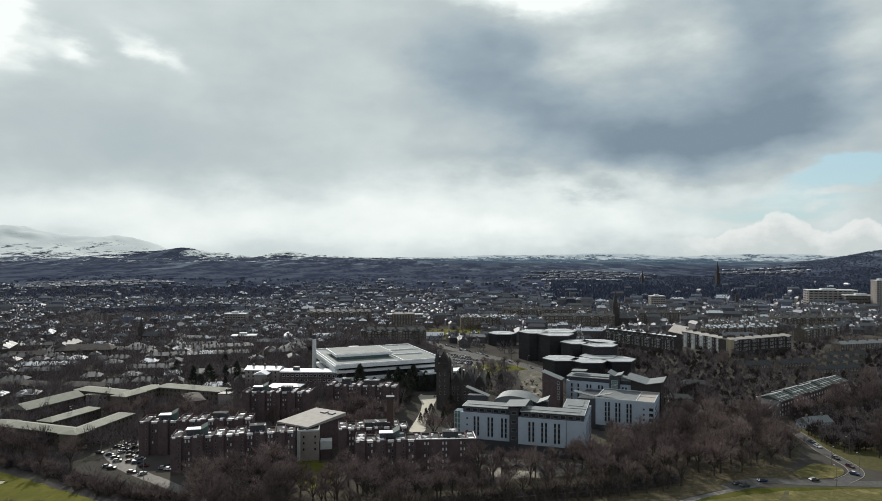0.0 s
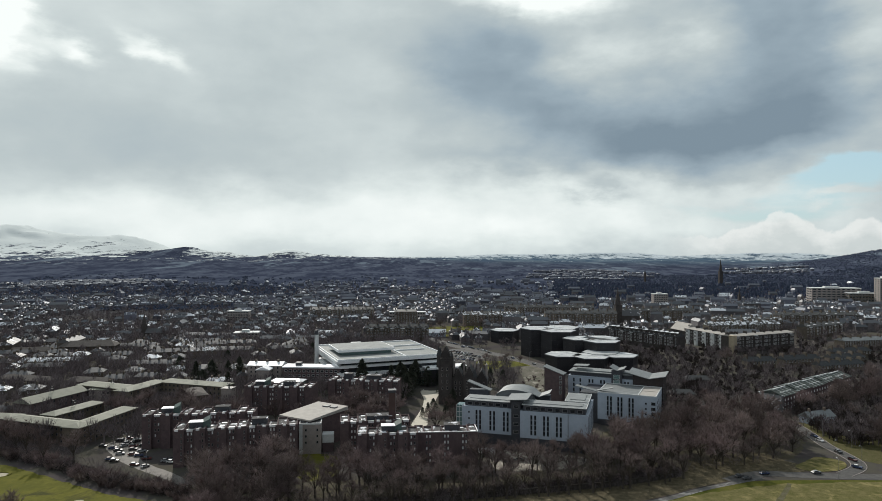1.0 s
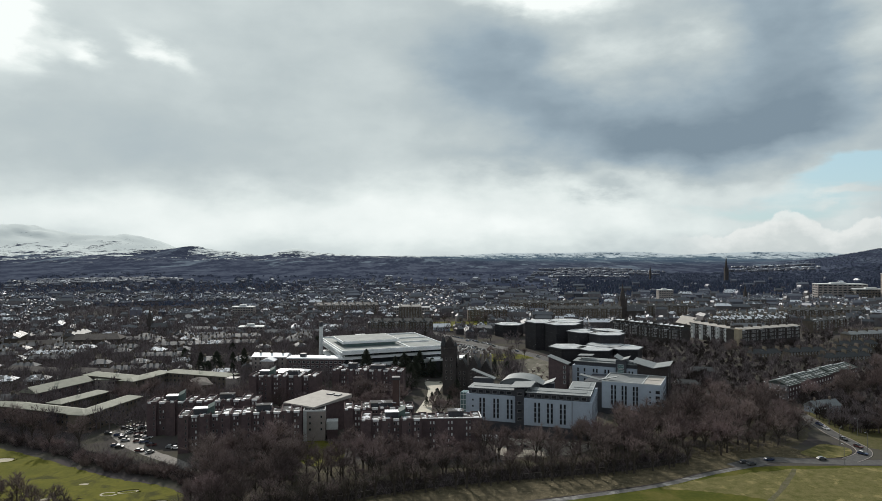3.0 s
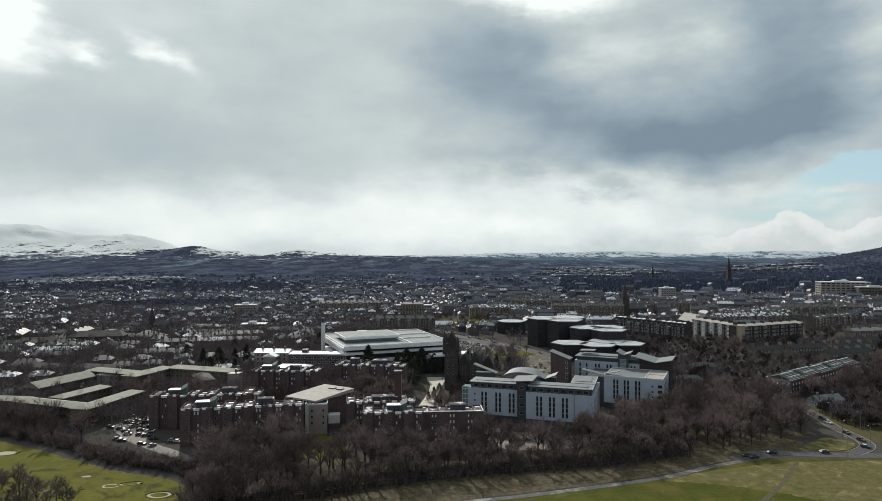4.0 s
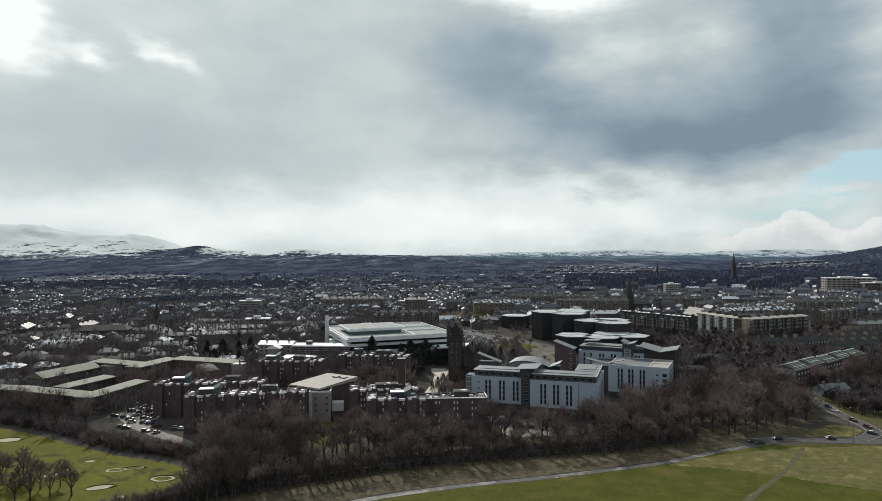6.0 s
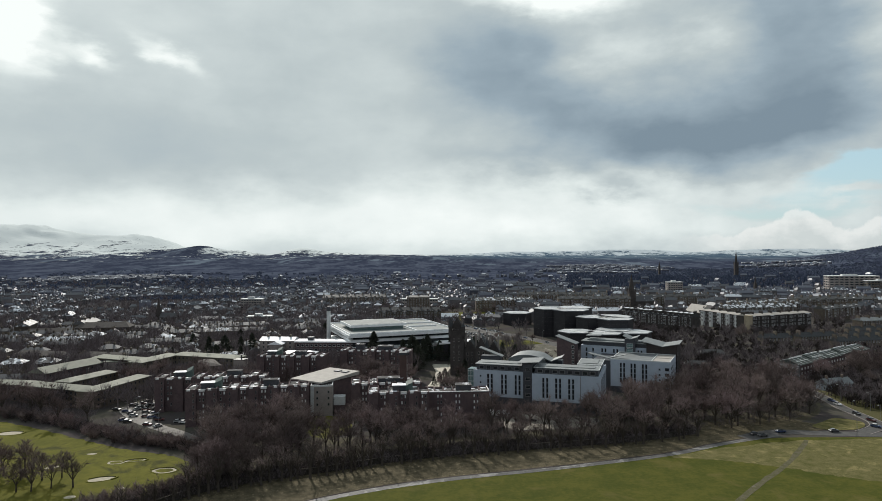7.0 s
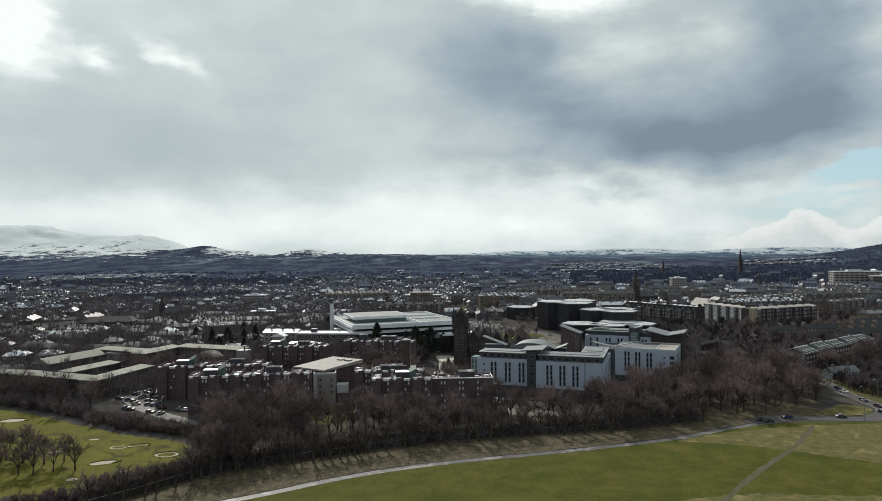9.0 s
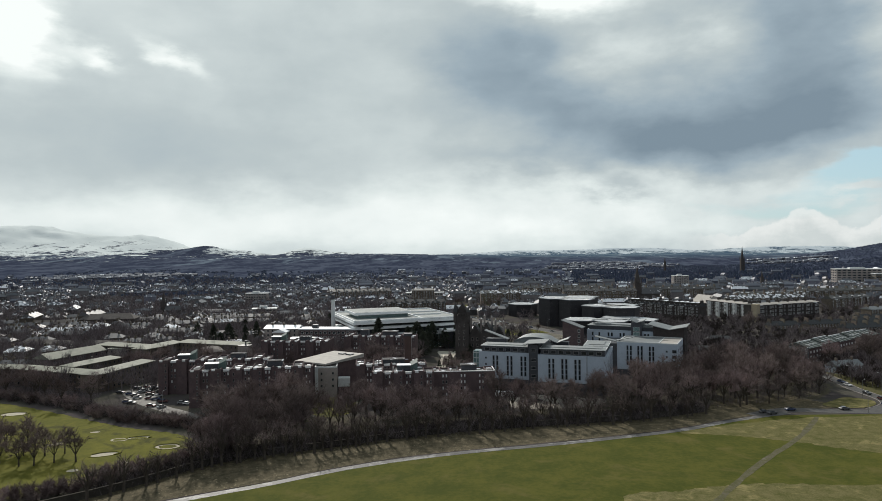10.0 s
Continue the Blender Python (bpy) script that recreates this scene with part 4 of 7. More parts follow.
def build_rear_hall():
    h = thing("student_hall", pose(88.4, 368, 0, 0, 0, -24.4), "white rendered student hall wing with black clad end block", "building")
    claim(88.4, 368, -24.4, -39, 32, -1, 47)
    w = Mesher()
    w.box(-1.4, 30.3, 0, 27, 3.5, 18.3)
    part("wall", w, RENDER_WHITE, h, "white rendered wall")
    p = Mesher()
    p.box(0.2, 30.1, 0.2, 26.8, -0.5, 3.5)
    part("plinth", p, CLAD, h)
    r = Mesher()
    r.box(-1.0, 20.4, 0.5, 26.5, 18.3, 18.5)
    part("roof", r, SHEET, h, "flat grey metal roof")
    r = Mesher()
    r.box(20.8, 29.8, 0.5, 26.5, 18.3, 18.5), r.box(21.0, 29.7, 13.0, 13.3, 18.5, 18.7)
    part("roof", r, DINE_ROOF, h, "flat pale brownish roof")
    e = Mesher()
    for a in ((-1.4, 30.3, 0, 0.4), (-1.4, -1.0, 0.4, 26.6), (29.9, 30.3, 0.4, 26.6), (-1.4, 30.3, 26.6, 27), (20.4, 20.8, 0.5, 26.5)):
        e.box(*a, 18.3, 18.8)
    part("parapet", e, CONCRETE, h, "pale roof edge")
    for f in (0.17, 0.36, 0.56):
        for dx in (-0.9, 0.9):
            for k in range(4):
                part("window", window_mesh(1.0, 2.45, CLAD, GLASS, 0), None, h, m=pose(30.3 * f + dx, -0.01, 14.2 - 2.75 * k))
    for k in range(4):
        part("window", window_mesh(2.2, 1.6, CLAD, GLASS, 1), None, h, m=pose(28.7, -0.01, 13.8 - 2.9 * k))
        part("window", window_mesh(0.9, 0.9, CLAD, GLASS, 0), None, h, m=pose(24.8, -0.01, 14.0 - 2.9 * k))
        for y in (5, 11, 17, 23):
            part("window", window_mesh(1.2, 1.6, CLAD, GLASS, 1), None, h, m=pose(30.31, y, 13.8 - 2.9 * k, 0, 0, 90))
    # taller range behind
    w = Mesher()
    w.box(-25, 1.5, 28.5, 42.5, 3, 21.2), w.box(7.5, 14, 28.5, 42.5, 3, 21.2)
    part("wall", w, RENDER_WHITE, h, "white rendered rear wall")
    w = Mesher()
    w.box(-24, 13.5, 30.1, 41.9, 21.2, 23.4)
    part("set_back_storey", w, CLAD, h)
    r = Mesher()
    r.box(-25, 14, 29.1, 42.5, 23.4, 23.8), r.box(-22, 11, 32.5, 41.5, 23.8, 24.4)
    part("roof", r, SHEET, h, "pale metal roof")
    for x in (-21.5, -17.5, -12, -10, -5, -3, 9.2, 11):
        for k in range(4):
            part("window", window_mesh(1.0, 2.2, CLAD, GLASS, 0), None, h, m=pose(x, 28.49, 17.6 - 3.0 * k))
    t = Mesher()
    t.box(1.5, 7.5, 27, 38.5, -0.5, 26.5)
    part("stair_tower", t, CLAD, h, "dark stair tower with glazing")
    for k in range(5):
        part("window", window_mesh(3.6, 2.4, CONCRETE, TEAL_GLASS, 1), None, h, m=pose(4.5, 26.99, 21.4 - 3.0 * k))
    blade_roof(h, 0.6, 4.6, 26, 37.5, 28.6, 26.6, "tilted metal roof plane")
    blade_roof(h, 4.8, 8.8, 26, 37.5, 26.6, 27.8, "tilted metal roof plane")
    k = Mesher()
    k.box(14, 31, 27.02, 44.5, -0.5, 22.4)
    k.prism([(14, 27.02), (23, 27.02), (23, 44.5), (14, 44.5)], 22.4, 0, 0, [25.0, 22.8, 22.8, 25.0])
    k.prism([(23, 27.02), (31, 27.02), (31, 44.5), (23, 44.5)], 22.4, 0, 0, [22.8, 24.6, 24.6, 22.8])
    part("end_block", k, BROWN_CLAD, h, "dark brown clad end block")
    blade_roof(h, 11, 23, 26.0, 45.3, 25.9, 23.2, "tilted metal roof plane")
    blade_roof(h, 23, 32.4, 26.0, 45.3, 23.2, 25.2, "tilted metal roof plane")
    for z in (18.0, 14.6, 11.2):
        part("window", window_mesh(1.0, 2.0, POST, GLASS, 0), None, h, m=pose(31.01, 30.5, z, 0, 0, 90))
    d = Mesher()
    d.prism([(-37.6, 19.5), (-26.4, 19.5), (-26.4, 26.5), (-37.6, 26.5)], -0.5, 26, 0, [26.6, 22.8, 22.8, 26.6])
    part("end_tower", d, BRICK, h, "dark brown end tower")
    for z in (21.5, 18.5, 15.5, 12.5):
        part("window", window_mesh(1.4, 1.8, CONCRETE, GLASS, 1), None, h, m=pose(-27.6, 19.48, z - 1.5))
    blade_roof(h, -38.4, -25.6, 19.0, 27.2, 27.2, 22.9, "tilted metal roof plane")
    blade_roof(h, -23, -14, 33.5, 40.5, 26.5, 26.9, "raised metal roof plane")
    blade_roof(h, -14.5, -2.6, 2, 6.5, 20.6, 18.4, "tilted metal roof plane")
    blade_roof(h, -2.4, 7, 1.5, 5.5, 18.9, 21.2, "tilted metal roof plane")
    w = Mesher()
    w.box(-12.2, -0.2, 2.6, 28.4, -0.5, 16.9)
    part("link_wall", w, CLAD, h)


def brick_block(m, run, depth, top, plant, seed, flat=False):
    """A dark brick residence: bays stepping in and out, slit windows in the recesses, a flat roof with thawing snow."""
    rng = random.Random(seed)
    h = thing("brick_residence", m, "dark brick hall of residence with stepped bays and snowy flat roof", "building", "brick residences")
    n = max(3, round(run / 4.4))
    step = run / n
    for side in (0, 1):
        for i in range(n):
            x0, x1 = i * step, (i + 1) * step
            out = (i % 2 == 0)
            y = ((-0.2 if flat else -1.7) if out else 0.0) if side == 0 else (depth + 1.7 if out else depth)
            z = top + (0.7 if out and not flat else 0.0) + (0.0 if flat else rng.uniform(-0.05, 0.05))
            b = Mesher()
            b.box(x0 + 0.01, x1 - 0.01, min(y, depth / 2), max(y, depth / 2), -0.5, z - 0.9)
            wall_y = (y, y + 0.35) if side == 0 else (y - 0.35, y)
            inner = (y + 0.35, depth / 2) if side == 0 else (depth / 2, y - 0.35)
            b.box(x0 + 0.01, x1 - 0.01, *wall_y, z - 0.9, z)
            b.box(x0 + 0.01, x0 + 0.36, *inner, z - 0.9, z), b.box(x1 - 0.36, x1 - 0.01, *inner, z - 0.9, z)
            part("bay", b, BRICK, h)
            r = Mesher()
            r.box(x0 + 0.37, x1 - 0.37, inner[0] + 0.02, inner[1] - 0.02, z - 0.9, z - 0.72)
            part("roof_deck", r, FELT, h)
            if rng.random() < 0.8:
                r = Mesher()
                xa = rng.uniform(x0 + 0.5, x0 + step * 0.4)
                xb = min(x1 - 0.45, xa + rng.uniform(1.2, 3.0))
                ya = inner[1] - rng.uniform(1.8, 3.2) if side == 0 else inner[1] - rng.uniform(1.6, 2.6)
                yb = min(inner[1] - 0.1, ya + rng.uniform(0.8, 2.4))
                ring = [(xa + 0.2, ya), (xb - 0.3, ya + 0.1), (xb, (ya + yb) / 2), (xb - 0.4, yb), (xa + 0.3, yb - 0.1), (xa, (ya + yb) / 2)]
                r.prism(ring, z - 0.73, z - 0.58)
                part("snow_patch", r, SNOW, h, "patch of thawing snow")
            if side == 0:
                xc = (x0 + x1) / 2
                if not out:
                    for k in range(5):
                        for dx in (-0.75, 0.75):
                            if rng.random() < 0.9:
                                pane = BLIND if rng.random() < 0.55 else GLASS
                                part("window", window_mesh(0.7, 1.35, POST, pane, 0), None, h, m=pose(xc + dx, -0.01, top - 2.5 - 2.75 * k))
                    if flat:
                        continue
                    p = Mesher()
                    p.box(xc - 1.35, xc + 1.35, -0.16, 0.75, top - 0.75, top + 0.25)
                    part("parapet_panel", p, WHITE_PAINT, h, "pale concrete parapet panel")
                elif not flat:
                    p = Mesher()
                    s = rng.choice((-1, 1))
                    p.box(xc + s * 0.9 - 0.75, xc + s * 0.9 + 0.75, -1.85, -1.3, top - 0.05, top + 0.8)
                    part("parapet_panel", p, WHITE_PAINT, h, "pale concrete parapet panel")
                    if rng.random() < 0.6:
                        for k in range(5):
                            part("window", window_mesh(0.6, 1.45, POST, GLASS, 0), None, h, m=pose(xc - s * 1.2, -1.71, top - 2.6 - 2.75 * k))
    if flat:
        c = Mesher()
        c.box(-0.05, run + 0.05, -0.3, 0.25, top + 0.002, top + 0.3), c.box(run - 0.35, run + 0.05, 0.25, depth, top + 0.002, top + 0.3)
        part("coping", c, WHITE_PAINT, h, "thin white parapet coping")
    for x, y, w, d, lift, green in plant:
        b = Mesher()
        b.box(x, x + w, y, y + d, top - 0.2, top + lift)
        part("plant_room", b, CLAD, h, "dark grey roof plant room")
        s = Mesher()
        s.box(x - 0.25, x + w + 0.25, y - 0.25, y + d + 0.25, top + lift, top + lift + 0.3)
        part("plant_room_roof", s, SNOW if green else FELT, h, "flat roof with thawing snow")
        if green:
            c = Mesher()
            c.prism([(x + w, y + 0.5), (x + w + 3.2, y + 0.5), (x + w + 3.2, y + d - 0.5), (x + w, y + d - 0.5)], top - 0.2, 0, 0, [top + 2.0, top + 3.6, top + 5.0, top + 3.4])
            part("stair_head", c, COPPER, h, "green copper stair head with sloping top")
        v = Mesher()
        v.tube((x - 2, y + 1, top), (x - 2, y + 1, top + 1.6), 0.3, 0.3, 8)
        part("roof_vent", v, POST, h)
    return h


def build_brick_blocks():
    for x, y, yaw, run, depth, top, plant, seed in (
            (-122.4, 296.4, 12, 55, 10.5, 16.4, ((6, 3.5, 6, 4, 2.3, True), (34, 4, 7, 4, 2.4, False)), 1),
            (-149, 323.5, 8, 54, 10.5, 16.4, ((8, 3.5, 5.5, 4, 2.2, True), (34, 3.5, 7, 4, 2.2, False)), 2),
            (-38.6, 292.5, 5, 27.5, 11, 16.0, ((11, 4, 6, 4, 2.2, True),), 3),
            (-12.8, 298.0, 4, 29, 11, 15.2, ((14, 4, 7, 5, 2.0, False),), 4),
            (-49.5, 314, 8, 34, 11, 15.6, ((13, 3, 12, 5.5, 1.6, False),), 5),
            (-118.5, 391, -2, 41, 10.5, 16.8, ((5, 3.5, 5.5, 4, 2.2, True), (22, 3.5, 6.5, 4, 2.2, False)), 6),
            (-71, 405.5, -4, 44, 11, 17.8, ((9, 3, 5, 5, 3.2, False), (23, 3, 9, 6, 2.2, False)), 7)):
        brick_block(pose(x, y, 0, 0, 0, yaw), run, depth, top, plant, seed, seed == 4)
        claim(x, y, yaw, 0, run, -2, depth + 2)
    s = thing("boiler_chimney", pose(-25.0, 322, 0, 0, 0, 5), "square red brick boiler chimney stack", "chimney")
    b = Mesher()
    b.prism([(-1.7, -1.7), (1.7, -1.7), (1.7, 1.7), (-1.7, 1.7)], -0.5, 28.5)
    part("shaft", b, RED_BRICK, s)
    b = Mesher()
    b.box(-2.0, 2.0, -2.0, 2.0, 28.5, 29.8)
    part("cap", b, CLAD, s, "dark chimney cap")
    b = Mesher()
    b.box(1.71, 1.86, -1.0, 1.0, 2, 28)
    part("strip", b, CONCRETE, s, "pale vertical strip")


def build_dining_hall():
    h = thing("dining_hall", pose(-82.1, 326.9, 0, 0, 0, -31), "low hall with broad pale flat roof and harled end wall", "building")
    claim(-82.1, 326.9, -31, 0, 21, 0, 30, 1)
    b = Mesher()
    b.box(1.2, 19.4, 1.2, 27.5, -0.5, 15.2)
    part("wall", b, BRICK, h, "dark brick wall")
    b = Mesher()
    b.prism([(0, 0), (20.5, 0), (20.5, 29), (0, 29)], 15.2, 0, 0, [16.0, 16.0, 17.0, 17.0])
    part("roof", b, DINE_ROOF, h, "broad pale roof slab")
    for x, y in ((9, 22), (14, 22)):
        b = Mesher()
        b.box(x, x + 3.2, y, y + 3, 16.2, 17.3)
        part("skylight", b, CLAD, h, "dark roof light")
    e = thing("annexe", pose(-69.3, 314.5, 0, 0, 0, 8), "pale harled annexe block beside the hall", "building")
    b = Mesher()
    b.box(0, 10.5, 0, 9, -0.5, 14.2)
    part("wall", b, HARL, e)
    b = Mesher()
    b.box(0.35, 10.15, 0.35, 8.65, 14.2, 14.5)
    part("roof", b, FELT, e)
    b = Mesher()
    for a in ((0, 10.5, 0, 0.35), (0, 10.5, 8.65, 9), (0, 0.35, 0.35, 8.65), (10.15, 10.5, 0.35, 8.65)):
        b.box(*a, 14.2, 14.9)
    part("parapet", b, CONCRETE, e)
    b = Mesher()
    b.box(0, 1.6, -0.12, -0.004, 0, 14.2)
    part("pale_strip", b, CONCRETE, e, "white corner strip")
    for z in (11, 8, 5):
        for x in (3.2, 8.6):
            part("window", window_mesh(0.9, 1.2, POST, GLASS, 0), None, e, m=pose(x, -0.01, z))
    b = Mesher()
    b.box(10.9, 16.5, 2.0, 7.5, 4.6, 8.6)
    part("porch", b, CONCRETE, e, "small white lower block")
    # added dark block in place of the fence and trees hiding the porch foot
    b = Mesher()
    b.box(11.1, 16.3, 2.2, 7.3, -0.5, 4.6)
    part("porch_base", b, BRICK, e, "dark fill standing for the fence and trees before the porch")


def gabled_range(x, y, yaw, run, width, eave, rise, roof_mat, wall_mat, label, floors, n_win, seed, hip=4.0, frames=0, chimneys=0, category="building"):
    rng = random.Random(seed)
    h = thing("residence_range", pose(x, y, 0, 0, 0, yaw), label, category)
    claim(x, y, yaw, 0, run, 0, width, 2)
    b = Mesher()
    b.box(0, run, 0, width, -0.5, eave)
    if hip < 0.5:
        b.solid([(0, 0, eave), (0, width, eave), (0, width / 2, eave + rise)], [(0, 2, 1)])
        b.solid([(run, 0, eave), (run, width, eave), (run, width / 2, eave + rise)], [(0, 1, 2)])
    part("wall", b, wall_mat, h)
    b = Mesher()
    b.gable(0, run, 0, width, eave, eave + rise, 0.6, 0.3, 0, hip)
    part("roof", b, roof_mat, h)
    zs = [eave - 2.1 - 2.9 * k for k in range(floors)]
    face_windows(h, (0, -0.01), (run, -0.01), zs, n_win, 1.0, 1.3, CLAD, GLASS, 1.0, 1, 0.08, rng)
    face_windows(h, (run + 0.01, 0), (run + 0.01, width), zs, 2, 1.0, 1.3, CLAD, GLASS, 1.5, 1)
    for k in range(frames):
        xx = run * (k + 0.5) / frames
        b = Mesher()
        zt = eave + rise
        for dx in (-1.0, 1.0):
            b.tube((xx + dx, width / 2, zt - 0.5), (xx + dx, width / 2, zt + 3.6), 0.14, 0.14, 6)
        for dz in (1.6, 2.9):
            b.box(xx - 1.3, xx + 1.3, width / 2 - 0.1, width / 2 + 0.1, zt + dz, zt + dz + 0.2)
        part("vent_frame", b, CROSS, h, "dark steel vent frame on the ridge")
    for k in range(chimneys):
        xx = run * (k + 0.5) / chimneys
        b = Mesher()
        b.box(xx - 0.6, xx + 0.6, width / 2 - 1.0, width / 2 + 1.0, eave, eave + rise + 1.8)
        part("chimney", b, STONE, h)
    return h


def build_courts():
    pale = "grey-walled residence range with pale low-pitched roof"
    for i, (x, y, yaw, run, w, ev, n, fr) in enumerate((
            (-230.9, 343.6, -19, 51, 10.5, 9.0, 16, 0), (-182.6, 327.0, 78, 43.5, 10, 9.0, 13, 0), (-209.5, 352, 72, 33, 10, 8.8, 10, 1),
            (-300, 356, -8, 70, 10.5, 8.6, 20, 0), (-240, 428, -21, 48, 12, 10.0, 14, 1), (-196.5, 407, 73, 34, 11, 10.0, 10, 1), (-190, 436, -18, 50, 12, 10.2, 15, 1), (-166, 419, -60, 24, 10, 9.0, 6, 0))):
        gabled_range(x, y, yaw, run, w, ev, 1.5, BROWN_SLATE if i == 7 else PALE_ROOF, STONE, pale if i < 7 else "grey-walled residence wing with brown low-pitched roof", 3, n, 30 + i, 4.5, fr)
    gabled_range(-243, 383.5, 71, 40, 13, 7.6, 3.2, PALE_ROOF, BRICK, "brick hall with pale gabled roof", 2, 9, 41, 0.0, 1)
    gabled_range(-352, 596, 10, 48, 17, 9.5, 4.6, BROWN_SLATE, STONE, "long stone school building with brown hipped roof", 3, 14, 43, 6.0, 0)
    gabled_range(-392, 585, 10, 36, 12, 6.5, 3.4, BROWN_SLATE, STONE, "lower stone school wing with brown roof", 2, 10, 44, 3.0, 0)
    gabled_range(-322, 470, -14, 44, 11, 5.6, 2.6, BROWN_SLATE, STONE, "low stone range with brown hipped roof", 2, 12, 45, 4.0, 0)
    gabled_range(-268, 462, -10, 34, 11, 5.4, 2.6, BROWN_SLATE, STONE, "low stone range with brown hipped roof", 2, 10, 46, 4.0, 0)
    gabled_range(-228, 420, -8, 30, 9, 8.5, 0.8, PALE_ROOF, HARL, "link block with flat pale roof", 2, 8, 42, 1.0, 0)
    t = thing("stair_tower", pose(-140, 411, 0, 0, 0, -10), "grey harled stair tower with dark vents on top", "building")
    b = Mesher()
    b.box(0, 7, 0, 6, -0.5, 11.2)
    part("wall", b, HARL, t)
    b = Mesher()
    b.box(-0.2, 7.2, -0.2, 6.2, 11.2, 11.5), b.tube((4, 3, 11.5), (4, 3, 14.0), 0.5, 0.4, 8), b.box(3, 5, 2.2, 3.8, 14.0, 14.3)
    part("roof", b, CROSS, t)


def build_old_house():
    """Baronial mansion: a great tower with corner turrets, stepped gables and tall chimneys."""
    h = thing("baronial_mansion", pose(9, 416, 0, 0, 0, -6), "dark stone baronial mansion with turreted tower, steep gables and chimneys", "house")
    claim(9, 416, -6, -14, 21, -4, 24)

    def gable_wing(x0, x1, y0, y1, eave, rise):
        w, r = Mesher(), Mesher()
        xc = (x0 + x1) / 2
        w.box(x0, x1, y0, y1, -0.5, eave)
        steps = 6
        for k in range(steps):
            half = (x1 - x0) / 2 * (1 - k / steps)
            w.box(xc - half, xc + half, y0, y0 + 0.7, eave + rise * k / steps, eave + rise * (k + 1) / steps + 0.3)
        part("wall", w, DARK_STONE, h)
        v = [(x0 - 0.2, y0 + 0.7, eave), (x1 + 0.2, y0 + 0.7, eave), (xc, y0 + 0.7, eave + rise), (x0 - 0.2, y1, eave), (x1 + 0.2, y1, eave), (xc, y1, eave + rise)]
        r.solid(v, [(0, 2, 5, 3), (1, 4, 5, 2), (3, 5, 4), (0, 1, 2)])
        part("roof", r, ROOF_GREY, h, "steep slate roof")
        for z in (eave - 2.8, eave - 6.4, eave - 10.0):
            for dx in (-1.5, 1.5):
                part("window", window_mesh(1.1, 2.0, HARL, GLASS, 1), None, h, m=pose(xc + dx, y0 - 0.01, z))

    def turret(x, y, z0, z1, tip, r):
        b = Mesher()
        b.tube((x, y, z0 - 1.6), (x, y, z0), r * 0.3, r, 10), b.tube((x, y, z0), (x, y, z1), r, r, 10)
        t = part("turret", b, DARK_STONE, h)
        b = Mesher()
        b.tube((x, y, z1), (x, y, tip), r + 0.25, 0.04, 10)
        part("turret_roof", b, ROOF_GREY, t, "conical slate turret roof")

    gable_wing(-3.49, 4.0, 2, 18, 15.5, 6.5)
    gable_wing(4.01, 11.5, -1, 16, 16.5, 7.5)
    gable_wing(11.51, 19, 4, 18, 14.5, 6.5)
    b = Mesher()
    b.box(-12, -3.5, 0, 9, -0.5, 29.0), b.box(-12.4, -3.1, -0.4, 9.4, 27.4, 28.0)
    for k in range(5):
        b.box(-11.9 + k * 1.85, -10.9 + k * 1.85, -0.39, 0.3, 29.0, 30.1)
    part("tower", b, DARK_STONE, h, "massive square stone tower")
    b = Mesher()
    b.box(-10.6, -4.9, 2.6, 8.2, 29.0, 31.4)
    v = [(-10.8, 2.4, 31.4), (-4.7, 2.4, 31.4), (-7.75, 2.4, 36.6), (-10.8, 8.4, 31.4), (-4.7, 8.4, 31.4), (-7.75, 8.4, 36.6)]
    b.solid(v, [(0, 1, 2), (0, 2, 5, 3), (1, 4, 5, 2), (3, 5, 4)])
    part("cap_house", b, DARK_STONE, h, "gabled cap-house on the tower")
    for x, y, tip in ((-11.9, 0.2, 37.5), (-3.6, 0.2, 34.0), (-11.9, 8.8, 35.5)):
        turret(x, y, 25.0, 31.0, tip, 1.2)
    turret(11.5, -0.8, 12.0, 18.0, 24.5, 1.3)
    for z in (21.6, 17.6, 13.6, 9.6):
        for dx in (-1.8, 1.4):
            part("window", window_mesh(1.0, 1.9, HARL, GLASS, 1), None, h, m=pose(-7.75 + dx, -0.01, z))
    for x, y, top in ((-2.6, 8, 26.5), (3.6, 11, 25.5), (6.0, 9, 28.0), (10.8, 8, 27.0), (13.0, 10, 25.0), (18.2, 11, 24.0)):
        b = Mesher()
        b.box(x - 0.6, x + 0.6, y - 1.2, y + 1.2, 13, top), b.box(x - 0.75, x + 0.75, y - 1.35, y + 1.35, top - 0.6, top - 0.25)
        c = part("chimney", b, HARL, h, "tall stone chimney stack")
        for k in (-0.8, 0.0, 0.8):
            b = Mesher()
            b.tube((x, y + k, top), (x, y + k, top + 0.9), 0.24, 0.18, 6)
            part("chimney_pot", b, WHITE_PAINT, c, "pale clay chimney pot")


